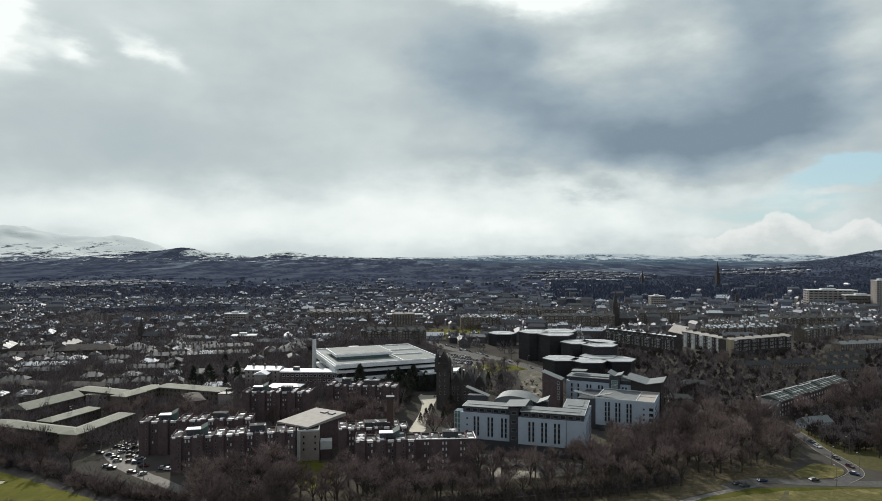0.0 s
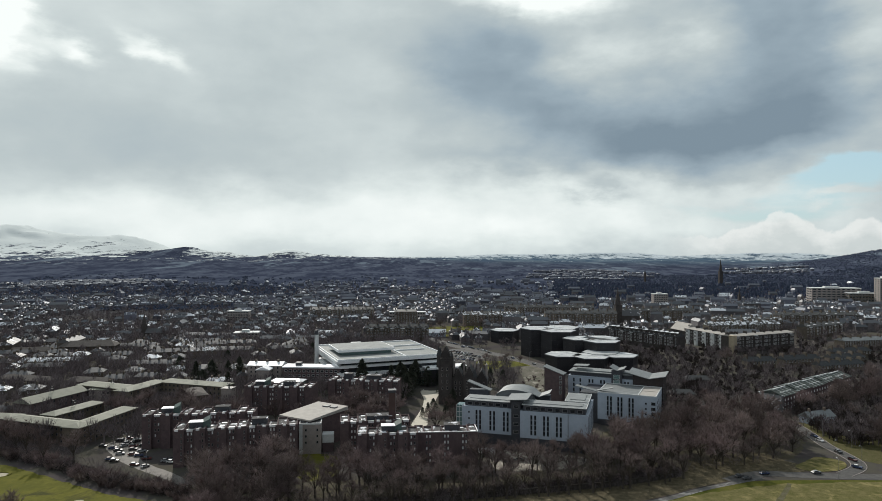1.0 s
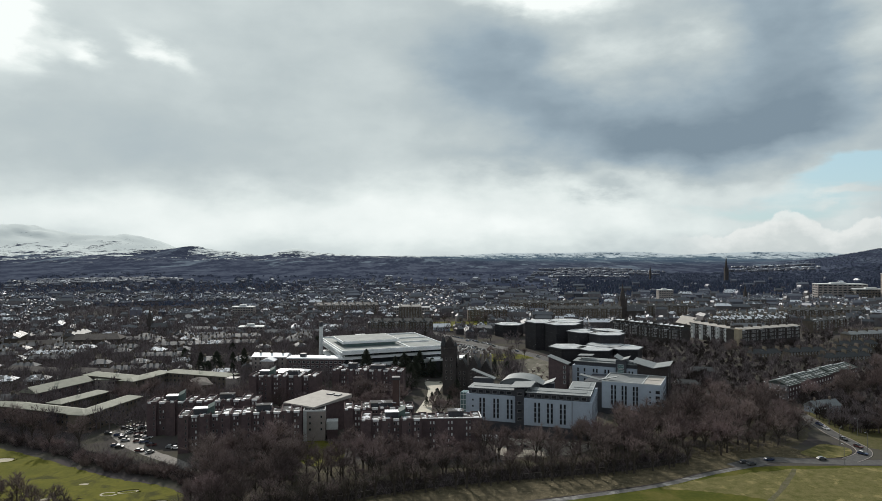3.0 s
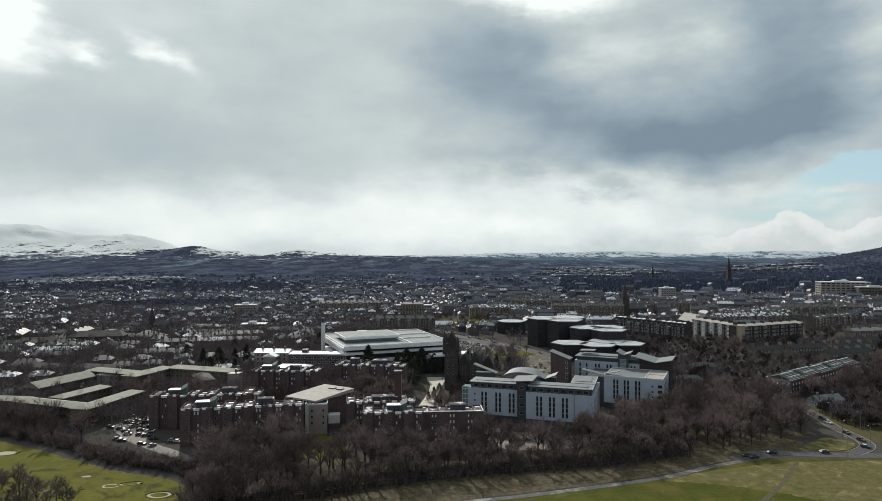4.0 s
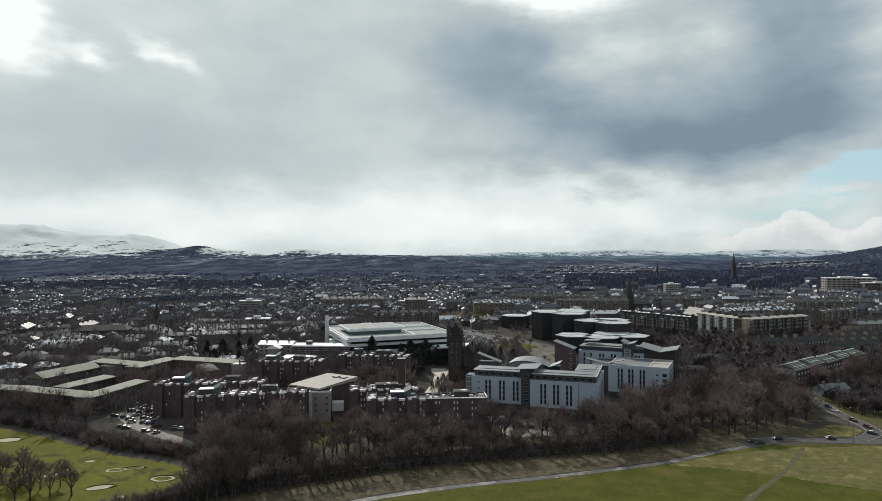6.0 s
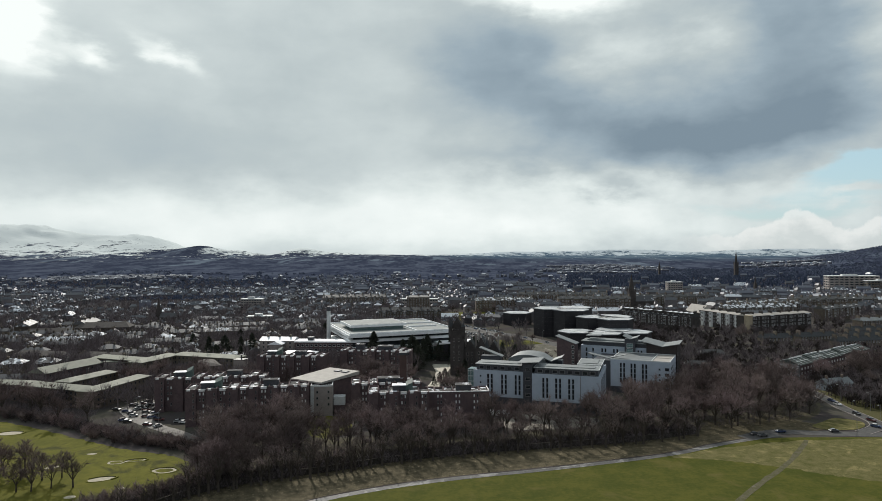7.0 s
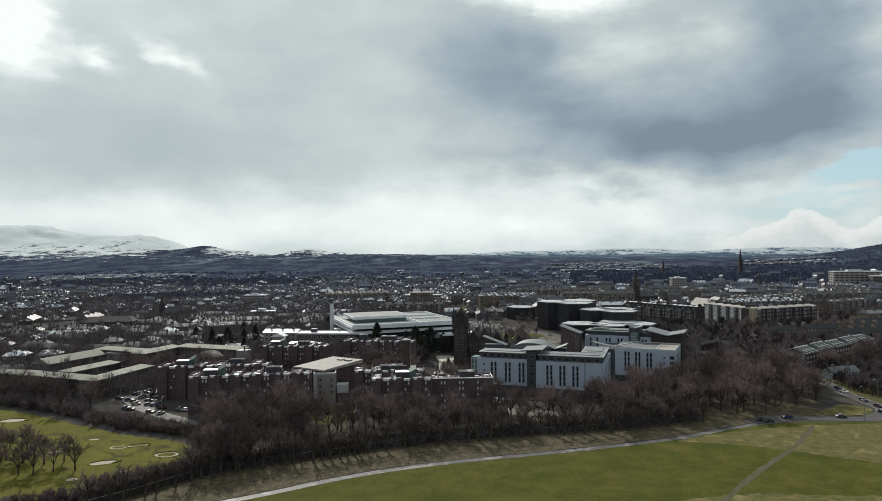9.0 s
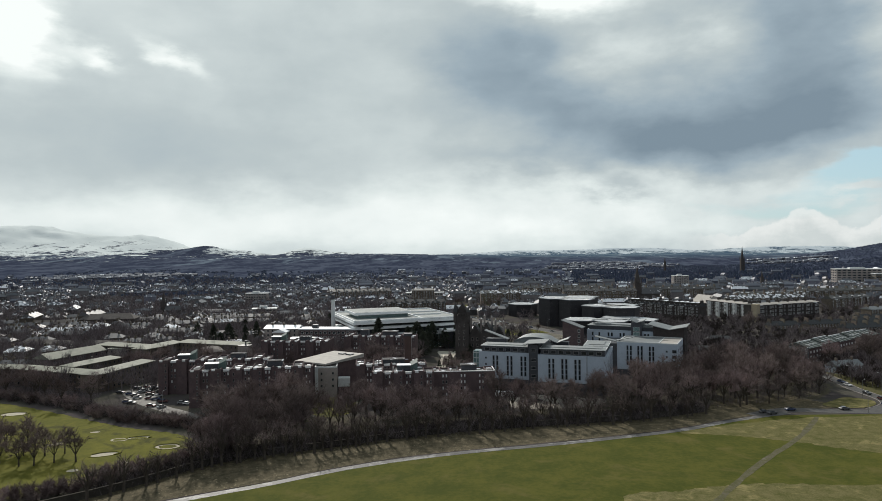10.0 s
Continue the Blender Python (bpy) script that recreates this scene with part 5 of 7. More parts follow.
def build_pool():
    h = thing("swimming_pool_building", pose(-73.9, 454.4, 0, 0, 0, 22), "modernist pool building with broad white concrete roof slabs", "building")
    claim(-73.9, 454.4, 22, 0, 82, 0, 80)
    def tier(name, x0, x1, y0, y1, z0, z1, mat, label=""):
        b = Mesher()
        b.box(x0, x1, y0, y1, z0, z1)
        return part(name, b, mat, h, label)
    tier("base_wall", 4, 78, 4, 76, -0.5, 9.5, TEAL_GLASS, "grey-blue glazed lower walls")
    tier("lower_slab", 1.5, 80.5, 1.5, 78, 9.5, 11.6, POOL_WHITE, "white concrete band")
    tier("glazing", 4, 78, 4.5, 76, 11.6, 18.9, GLASS, "dark strip of glazing")
    tier("mid_slab", 2.0, 80, 2.0, 77.5, 15.2, 17.0, POOL_WHITE, "white concrete band")
    tier("roof_slab", 0, 82, 0, 80, 18.9, 20.8, POOL_WHITE, "deep white concrete roof fascia")
    b = Mesher()
    b.box(0.8, 81.2, 0.8, 79.2, 20.8, 20.95)
    part("roof_deck", b, POOL_DECK, h, "pale grey roof deck")
    for a in ((0.8, 81.2, 0.8, 1.5), (0.8, 1.5, 1.5, 79.2), (80.5, 81.2, 1.5, 79.2), (0.8, 81.2, 78.5, 79.2), (50.5, 51.3, 1.5, 60), (51.3, 76, 30, 30.8), (56, 80, 52, 52.8)):
        tier("upstand", *a, 20.96, 21.9, POOL_WHITE, "white roof upstand")
    tier("upper_glazing", 9, 47, 24, 55, 20.95, 23.4, TEAL_GLASS, "green-grey clerestory glazing")
    tier("upper_slab", 6, 49, 21.5, 57, 23.4, 25.2, POOL_WHITE, "upper white roof slab")
    tier("upper_deck", 6.8, 48.2, 22.3, 56.2, 25.2, 25.35, POOL_DECK)
    tier("stair_box", 26, 34, 60, 66, 20.95, 24.5, CONCRETE)
    for k in range(24):
        tier("mullion", 5 + k * 3.1, 5.25 + k * 3.1, 3.86, 3.996, 0, 9.5, CONCRETE)
    tier("ramp_slab", 64, 96, -9, 3, 12.0, 13.2, POOL_WHITE, "white entrance canopy slab")
    tier("ramp_wall", 66, 94, -7, 1, -0.5, 12.0, CLAD)
    c = thing("tall_chimney", pose(-97.3, 502.1, 0), "tall pale concrete boiler chimney with dark top", "chimney")
    b = Mesher()
    b.tube((0, 0, -0.5), (0, 0, 33.5), 1.7, 1.45, 14)
    part("shaft", b, CONCRETE, c)
    b = Mesher()
    b.tube((0, 0, 33.5), (0, 0, 37), 1.5, 1.45, 14)
    part("cap", b, CLAD, c, "dark chimney top")


def hexagon(cx, cy, r, turn=0.0, stretch=1.0):
    return [(cx + stretch * r * math.cos(radians(60 * k + turn)), cy + r * math.sin(radians(60 * k + turn))) for k in range(6)]


def build_hex_offices():
    h = thing("office_building", pose(110, 590, 0), "cluster of dark glass hexagonal office drums with pale roofs", "building")
    claim(110, 590, 0, -40, 50, -84, 46)
    claim(66, 702, 0, -17, 17, -17, 17)
    for cx, cy, r, z in ((-21, 24, 16, 24.4), (-5, 7, 16, 24.4), (2, 27, 16, 24.8), (10, -18, 15, 20.6), (25, -34, 15, 20.6), (28, -16, 15, 20.6), (-12, -58, 15, 13.0),
                         (8, -68, 15, 13.0), (32, -62, 15, 13.0), (20, -50, 15, 13.4), (-44, 112, 15, 12.0)):
        b = Mesher()
        b.prism(hexagon(cx, cy, r), -0.5, z)
        part("drum", b, BLACK_GLASS, h, "dark glass hexagonal drum")
        for k in range(int(z // 3.6)):
            b = Mesher()
            b.prism(hexagon(cx, cy, r + 0.12), 3.0 + 3.6 * k, 3.35 + 3.6 * k)
            part("floor_band", b, BLACK_GLASS, h)
        b = Mesher()
        b.prism(hexagon(cx, cy, r + 1.0), z, z + 0.7)
        part("roof_rim", b, CLAD, h)
        b = Mesher()
        b.prism(hexagon(cx, cy, r + 0.5), z + 0.7, z + 0.95)
        for k in range(3):
            u = hexagon(cx, cy, r + 0.5)
            b.tube((*u[k], z + 1.0), (*u[k + 3], z + 1.0), 0.12, 0.12, 4)
        part("roof", b, DRUM_ROOF, h, "pale grey hexagonal roof")
    b = Mesher()
    b.tube((-6, 22, 25), (-6, 22, 34), 0.12, 0.06, 6)
    part("mast", b, POST, h)


def tenement(x, y, yaw, run, depth, eave, floors, seed, wall=None, rise=3.6, dormers=True, label="dark sandstone tenement row with slate roof and chimneys", bays=True, name="tenement", roof_mat=None, big=1.0, bay_mat=None, snowy=0.4):
    rng = random.Random(seed)
    wall = wall or STONE
    h = thing(name, pose(x, y, 0, 0, 0, yaw), label, "building", "tenement rows")
    claim(x, y, yaw, 0, run, 0, depth, 5)
    b = Mesher()
    b.box(0, run, 0, depth, -0.5, eave)
    b.solid([(0, 0, eave), (0, depth, eave), (0, depth / 2, eave + rise)], [(0, 2, 1)])
    b.solid([(run, 0, eave), (run, depth, eave), (run, depth / 2, eave + rise)], [(0, 1, 2)])
    part("wall", b, wall, h)
    b = Mesher()
    b.gable(0.05, run - 0.05, 0, depth, eave, eave + rise, 0.35, 0.25)
    part("roof", b, roof_mat or TENEMENT_SLATE, h)
    n = max(2, round(run / 12))
    for i in range(n + 1):
        xx = min(max(run * i / n, 0.6), run - 0.6)
        b = Mesher()
        b.box(xx - 0.5, xx + 0.5, depth / 2 - 2.2, depth / 2 + 2.2, eave + rise - 2.0, eave + rise + 2.0)
        for k in range(5):
            b.tube((xx, depth / 2 - 1.8 + 0.9 * k, eave + rise + 2.0), (xx, depth / 2 - 1.8 + 0.9 * k, eave + rise + 2.7), 0.17, 0.14, 5)
        part("chimney", b, wall, h)
    fh = (eave - 1.0) / floors
    zs = [1.4 + fh * k for k in range(floors)]
    for i in range(n):
        x0 = run * i / n
        w = run / n
        if bays:
            bw = w * 0.3
            b = Mesher()
            xc = x0 + w * 0.5
            b.prism([(xc - bw / 2 - 0.8, 0.05), (xc - bw / 2, -1.3), (xc + bw / 2, -1.3), (xc + bw / 2 + 0.8, 0.05)], -0.5, eave - 0.5)
            bay = part("bay_window", b, bay_mat or wall, h)
            b = Mesher()
            b.prism([(xc - bw / 2 - 1.0, 0.2), (xc - bw / 2 - 0.1, -1.5), (xc + bw / 2 + 0.1, -1.5), (xc + bw / 2 + 1.0, 0.2)], eave - 0.5, eave - 0.3)
            part("bay_roof", b, SNOW if rng.random() < 0.5 else SLATE, bay, "")
            for z in zs[1:]:
                for dx in (-bw / 4, bw / 4):
                    part("window", window_mesh(1.1, 2.0, WHITE_PAINT, GLASS, 1), None, bay, m=pose(xc + dx, -1.31, z))
            spots = (x0 + w * 0.14, x0 + w * 0.86)
        else:
            spots = [x0 + w * (k + 0.5) / 4 for k in range(4)]
        for z in zs[1:]:
            for s in spots:
                part("window", window_mesh(1.1, 2.0, WHITE_PAINT, GLASS, 1), None, h, m=pose(s, -0.01, z))
        for side_at in ([rng.uniform(0.4, 0.6)] if dormers is True else [(k + 0.5) / dormers for k in range(dormers)] if dormers else []):
            xc = x0 + w * side_at
            b = Mesher()
            dw, dz = 1.1 * big, 1.9 * big
            b.box(xc - dw, xc + dw, 0.6, depth * 0.4, eave, eave + dz)
            d = part("dormer", b, wall, h)
            b = Mesher()
            dw, peak = dw + 0.35, eave + dz + 0.35 * big
            b.solid([(xc - dw, 0.35, eave + dz), (xc + dw, 0.35, eave + dz), (xc, 0.35, peak), (xc - dw, depth * 0.45, eave + dz), (xc + dw, depth * 0.45, eave + dz), (xc, depth * 0.45, peak)],
                    [(0, 1, 2), (0, 2, 5, 3), (1, 4, 5, 2), (0, 3, 4, 1)])
            white = rng.random() < snowy
            part("dormer_roof", b, SNOW if white else roof_mat or SLATE, d, "snow-covered dormer roof" if white else "")
            part("window", window_mesh(1.3, 1.4, WHITE_PAINT, GLASS, 1), None, d, m=pose(xc, 0.59, eave + 0.3))
    return h


def build_tenements():
    tenement(-83, 706, 0, 67, 13, 14, 4, 50, None, 3.6, 2, "dark red-brown sandstone tenement row with many chimneys", roof_mat=ROOF_GREY, snowy=0.1)
    tenement(-62, 830, 0, 28, 16, 20, 6, 51, None, 2.0, False, "dark stone institutional block with rows of windows", False)
    tenement(26, 846, 2, 74, 13, 14.5, 4, 52)
    tenement(132, 846, -2, 92, 14, 16, 4, 53)
    tenement(178, 704, -54, 84, 13, 13.5, 4, 54, DARK_STONE, 3.6, 2, "dark stone tenement row with snow-covered dormers", big=1.9, snowy=0.85, roof_mat=ROOF_GREY)
    tenement(276, 624, 24, 84, 14, 15.5, 4, 55, DARK_STONE, 1.4, False, "stone tenement block with flat pale roof", True, roof_mat=DINE_ROOF)
    tenement(255, 692, -73, 62, 14, 15.5, 4, 56, DARK_STONE, 1.4, False, "stone tenement wing with white window bays", True, roof_mat=DINE_ROOF, bay_mat=CONCRETE)
    t = thing("gable_end_block", pose(271.5, 622.5, 0, 0, 0, -62), "pale tan stone end block of a tenement", "building")
    b = Mesher()
    b.box(0, 5.5, 0, 4.5, -0.5, 16.5), b.box(-0.3, 5.8, -0.3, 4.8, 16.5, 17.0)
    part("wall", b, TAN, t)
    tenement(300, 740, 10, 90, 12, 13, 4, 57)
    tenement(330, 800, -8, 80, 12, 13, 4, 58)
    tenement(230, 900, 4, 120, 12, 14, 4, 59)
    tenement(400, 720, 30, 70, 12, 13, 4, 60)
    tenement(430, 840, 5, 110, 12, 14, 4, 61)
    tenement(90, 960, -3, 130, 12, 14, 4, 62)
    tenement(-190, 930, 3, 90, 13, 13, 4, 63)
    tenement(392, 640, 14, 60, 12, 9, 3, 64, None, 2.6, False, "grey stone row with long pale metal roof", False, roof_mat=SHEET)
    tenement(396, 520, 14, 46, 11, 8, 2, 65, None, 3.6, False, "grey stone house row with slate roofs", False)
    tenement(480, 650, 20, 70, 12, 12, 4, 66)
    for i, (x, y, yaw, run) in enumerate(((286, 548, 14, 36), (330, 556, 12, 34), (252, 540, 12, 26), (300, 520, 16, 44), (352, 590, 12, 40))):
        tenement(x, y, yaw, run, 9, 6.0, 2, 70 + i, None, 3.2, False, "low stone terrace with dark slate roof", False, "terrace", roof_mat=ROOF_GREY)


def build_long_house():
    h = thing("long_residence", pose(206, 396, 0, 0, 0, 38.5), "long dark residence with stepped pitched metal roofs", "building")
    claim(200, 393.5, 38.5, 0, 116, 0, 15)
    for i in range(5):
        x0, x1 = i * 20.6, (i + 1) * 20.6
        z = 9.6 + (i % 2) * 0.6
        b = Mesher()
        b.box(x0, x1, 0, 15, -0.5, z)
        part("wall", b, BRICK, h)
        b = Mesher()
        b.gable(x0 + 0.1, x1 - 0.1, 0, 15, z, z + 2.6, 0.5 if i in (0, 4) else 0.0, 0.25)
        part("roof", b, GREEN_ROOF, h, "dark green pitched roof with pale ribs")
        for xr in (x0 + 5.2, x0 + 10.3, x0 + 15.4):
            b = Mesher()
            for ya, yb, za, zb in ((-0.2, 7.5, z, z + 2.6), (7.5, 15.2, z + 2.6, z)):
                b.solid([(xr - 0.15, ya, za + 0.2), (xr + 0.15, ya, za + 0.2), (xr + 0.15, yb, zb + 0.2), (xr - 0.15, yb, zb + 0.2),
                         (xr - 0.15, ya, za + 0.45), (xr + 0.15, ya, za + 0.45), (xr + 0.15, yb, zb + 0.45), (xr - 0.15, yb, zb + 0.45)],
                        [(4, 5, 6, 7), (0, 1, 5, 4), (1, 2, 6, 5), (2, 3, 7, 6), (3, 0, 4, 7)])
            part("roof_rib", b, CONCRETE, h, "pale standing roof rib")
        b = Mesher()
        b.box(x0, x0 + 0.5, -0.5, 15.5, z + 0.2, z + 0.6), b.box(x0 + 2, x1 - 2, 7.2, 7.8, z + 2.7, z + 3.2)
        b.box(x0 + 3, x1 - 3, 3.2, 3.6, z + 1.2, z + 1.65)
        part("roof_edge", b, CONCRETE, h, "pale roof edging")
        for k in range(5):
            for lv in (1.2, 4.0, 6.8):
                part("window", window_mesh(1.1, 1.3, WHITE_PAINT, BLIND if lv > 6 else GLASS, 1), None, h, m=pose(x0 + 2.2 + 4.0 * k, -0.01, lv))
    for x in (0, 103):
        b = Mesher()
        s = 1 if x else -1
        b.prism([(x, 0), (x + s * 3, 3), (x + s * 3, 12), (x, 15)][::s], -0.5, 0, 0, ([10.5, 7.5, 7.5, 10.5])[::s])
        part("end_bay", b, SLATE, h)


def build_gatehouse():
    h = thing("gatehouse", pose(207, 368, 0, 0, 0, 18), "grey stone gate lodge with slate roof", "house")
    claim(207, 368, 18, 0, 19, 0, 9)
    b = Mesher()
    b.box(0, 18, 0, 8.5, -0.3, 3.4)
    for x in (0, 18):
        b.solid([(x, 0, 3.4), (x, 8.5, 3.4), (x, 4.25, 6.4)], [(0, 1, 2) if x else (0, 2, 1)])
    part("wall", b, RENDER_WHITE, h)
    b = Mesher()
    b.gable(0.05, 17.95, 0, 8.5, 3.4, 6.4, 0.4, 0.2)
    part("roof", b, SHEET, h, "pale grey slate roof")
    for x in (3, 14):
        b = Mesher()
        b.box(x - 0.5, x + 0.5, 3.6, 4.9, 5, 8)
        part("chimney", b, STONE, h)
    face_windows(h, (0, -0.01), (18, -0.01), [1.0], 4, 1.1, 1.5, WHITE_PAINT, GLASS)
    face_windows(h, (-0.01, 8.5), (-0.01, 0), [1.0], 2, 1.1, 1.5, WHITE_PAINT, GLASS)


def build_chapel_group():
    gabled_range(-142, 474, -4, 25, 12, 14.6, 2.0, SNOW, HARL, "stone house with steep snow-covered roof", 3, 7, 80, 0.0, 0, 3)
    gabled_range(-124, 464, 86, 10, 9, 13, 2.0, SNOW, HARL, "stone wing with snow-covered gabled roof", 3, 3, 81, 0.0)
    h = thing("teaching_block", pose(-114, 464, 0, 0, 0, -4), "long flat-roofed block with snowy roof and window bands", "building")
    claim(-114, 464, -4, 0, 47, 0, 12)
    b = Mesher()
    b.box(0, 47, 0, 12, -0.5, 14.8)
    part("wall", b, BRICK, h)
    b = Mesher()
    b.box(-0.5, 47.5, -0.5, 12.5, 14.8, 15.7)
    part("roof", b, SNOW, h, "white snowy roof slab")
    b = Mesher()
    b.box(8, 12, 4, 8, 15.7, 18)
    part("plant_room", b, CLAD, h)
    face_windows(h, (0, -0.01), (47, -0.01), [12.0, 8.8, 5.6], 14, 2.0, 1.6, WHITE_PAINT, GLASS, 0.6, 0)
    for x, y, w, d, z in ((-112, 421, 20, 12, 13.0), (-122, 416, 9, 8, 12.0)):
        s = thing("snow_roofed_block", pose(x, y, 0, 0, 0, -6), "low dark block with snow-covered pitched roof", "building")
        claim(x, y, -6, 0, w, 0, d)
        b = Mesher()
        b.box(0, w, 0, d, -0.5, z)
        part("wall", b, COPPER, s)
        b = Mesher()
        b.gable(0, w, 0, d, z, z + 1.6, 0.8, 0.3, 0, 3)
        part("roof", b, SNOW, s, "snow-covered roof")


def spire_church(x, y, yaw, tower, tip, half, nave, label):
    h = thing("church", pose(x, y, 0, 0, 0, yaw), label, "church")
    claim(x, y, yaw, -half, half + nave, -half, half + 4)
    zb = ground_z(x, y)
    b = Mesher()
    b.box(-half, half, -half, half, zb - 1, tower)
    part("tower", b, DARK_STONE, h)
    b = Mesher()
    ring = [(half * 0.95 * math.cos(radians(45 * k + 22.5)), half * 0.95 * math.sin(radians(45 * k + 22.5)), tower) for k in range(8)]
    for k in range(8):
        b.poly([ring[k], ring[(k + 1) % 8], (0, 0, tip)])
    part("spire", b, DARK_STONE, h, "dark stone spire")
    for k in range(4):
        px, py = half * (1 if k in (0, 3) else -1), half * (1 if k < 2 else -1)
        b = Mesher()
        b.tube((px, py, tower - 1), (px, py, tower + half * 1.6), half * 0.2, 0.02, 5)
        part("pinnacle", b, DARK_STONE, h)
    if nave:
        b = Mesher()
        b.box(half, half + nave, -half * 1.3, half * 1.3, zb - 1, tower * 0.42)
        part("nave_wall", b, DARK_STONE, h)
        b = Mesher()
        b.gable(half, half + nave, -half * 1.3, half * 1.3, tower * 0.42, tower * 0.7, 0.3)
        part("nave_roof", b, SLATE, h)


def slab_block(x, y, yaw, run, depth, top, floors, wall, label, cols):
    zb = ground_z(x, y)
    h = thing("slab_block", pose(x, y, zb, 0, 0, yaw), label, "building")
    claim(x, y, yaw, 0, run, 0, depth)
    b = Mesher()
    b.box(0, run, 0, depth, -1, top)
    part("wall", b, wall, h)
    b = Mesher()
    b.box(-0.4, run + 0.4, -0.4, depth + 0.4, top, top + 0.8), b.box(run * 0.3, run * 0.6, depth * 0.3, depth * 0.7, top + 0.8, top + 3.2)
    part("roof", b, CONCRETE, h, "pale flat roof")
    fh = top / floors
    for k in range(floors):
        w = run / cols * 0.7
        face_windows(h, (0, -0.02), (run, -0.02), [fh * k + fh * 0.3], cols, w, fh * 0.55, CONCRETE, GLASS, 0.5, 0)
        face_windows(h, (-0.02, depth), (-0.02, 0), [fh * k + fh * 0.3], max(2, cols // 3), w, fh * 0.55, CONCRETE, GLASS, 0.5, 0)


build_white_hall()
build_rear_hall()
build_brick_blocks()
build_dining_hall()
build_courts()
build_old_house()
build_pool()
build_hex_offices()
build_tenements()
build_long_house()
build_gatehouse()
build_chapel_group()
spire_church(233.5, 876, 5, 25, 47.5, 4.3, 24, "dark stone church with tall slender spire")
spire_church(748.6, 1769, 0, 40, 74, 4.6, 0, "distant dark church with tall spire")
gabled_range(270, 694, 104, 26, 15, 12.5, 7.5, DINE_ROOF, DARK_STONE, "stone church hall with steep pale gable roof", 2, 4, 90, 0.0)
gabled_range(176, 474, -8, 17, 9, 4.2, 2.6, ROOF_GREY, BRICK, "low brick house with grey roof", 1, 4, 91, 2.5)
gabled_range(150, 430, -14, 14, 8, 4.0, 2.4, ROOF_GREY, HARL, "low lodge with grey roof", 1, 3, 92, 2.0)
gabled_range(-16, 738, 8, 19, 8, 4.6, 3.6, SNOW, RENDER_WHITE, "white lodge with snow-covered gabled roof", 1, 4, 93, 0.0)
spire_church(-330, 720, 0, 17, 30, 2.4, 16, "dark stone church with short spire")
spire_church(585, 1900, 0, 30, 44, 2.6, 0, "distant dark church with spire")
spire_church(520, 1150, 0, 18, 32, 2.2, 0, "slim distant dark stone spire")
slab_block(655, 1165, -10, 80, 26, 30, 7, HARL, "grey stone office slab with flat roof", 10)
slab_block(700, 1130, -8, 60, 18, 23, 5, STONE, "stone block with window bands", 12)
slab_block(733, 1100, -5, 22, 18, 50, 15, HARL, "grey tower block with rows of windows", 6)
slab_block(352, 1095, 0, 24, 14, 24, 7, HARL, "grey slab block of flats", 6)
slab_block(-300, 905, 0, 30, 12, 13, 4, HARL, "pale flat-roofed school block", 8)
slab_block(-75, 905, 0, 50, 12, 12, 3, HARL, "long flat-roofed block with window bands", 14)
slab_block(-225, 700, 8, 26, 14, 9, 3, HARL, "flat-roofed block with snow on the roof", 7)

# ---- the town beyond: villas and terraces ----
def house_pattern(kind, seed):
    rng = random.Random(seed)
    h = thing("house", pose(0, 0, -500), "", "house", "town houses")
    w, d, e, rise, hip = {"villa": (14, 11, 6.4, 2.9, 4.5), "semi": (18, 10, 6.2, 2.8, 3.5), "gabled": (11, 9, 5.8, 2.9, 0.0), "terrace": (30, 9.5, 6.4, 2.7, 0.0),
                          "bungalow": (13, 10, 3.4, 2.5, 4.0), "tenement": (34, 12, 12.5, 3.4, 0.0)}[kind]
    floors = max(1, round(e / 3.1))
    b = Mesher()
    b.box(-w / 2, w / 2, -d / 2, d / 2, -0.5, e)
    if not hip:
        for x in (-w / 2, w / 2):
            b.solid([(x, -d / 2, e), (x, d / 2, e), (x, 0, e + rise)], [(0, 1, 2) if x > 0 else (0, 2, 1)])
    part("wall", b, STONE, h)
    b = Mesher()
    b.gable(-w / 2 + 0.05, w / 2 - 0.05, -d / 2, d / 2, e, e + rise, 0.4, 0.22, 0, hip)
    if kind in ("villa", "semi"):
        b.gable(-w * 0.42, -w * 0.1, -d / 2 - 1.6, d * 0.1, e - 0.4, e + 1.8, 0.3, 0.2, 0, 1.0)
    part("roof", b, SLATE, h)
    if kind in ("villa", "semi"):
        b = Mesher()
        b.box(-w * 0.42, -w * 0.1, -d / 2 - 1.6, -d / 2, -0.5, e - 0.4)
        part("bay", b, STONE, h)
    n = {"villa": 2, "semi": 3, "gabled": 2, "terrace": 5, "bungalow": 2, "tenement": 4}[kind]
    for i in range(n):
        x = (-w / 2 + 0.7) + (w - 1.4) * i / (n - 1)
        if hip:
            x *= 0.55
        b = Mesher()
        b.box(x - 0.55, x + 0.55, -1.1, 1.1, e + rise - 1.6, e + rise + 1.5)
        for k in (-0.7, 0, 0.7):
            b.tube((x, k, e + rise + 1.5), (x, k, e + rise + 2.1), 0.18, 0.15, 5)
        part("chimney", b, STONE, h)
    cols = max(2, round(w / 5.5))
    for k in range(min(floors, 3)):
        for i in range(cols):
            x = -w / 2 + w * (i + 0.5) / cols
            y = -d / 2 - 0.01
            if kind in ("villa", "semi") and -w * 0.42 < x < -w * 0.1:
                y -= 1.6
            part("window", window_mesh(1.2, 1.6, WHITE_PAINT, GLASS, 1), None, h, m=pose(x, y, e - 2.1 - 3.0 * k))
    return h


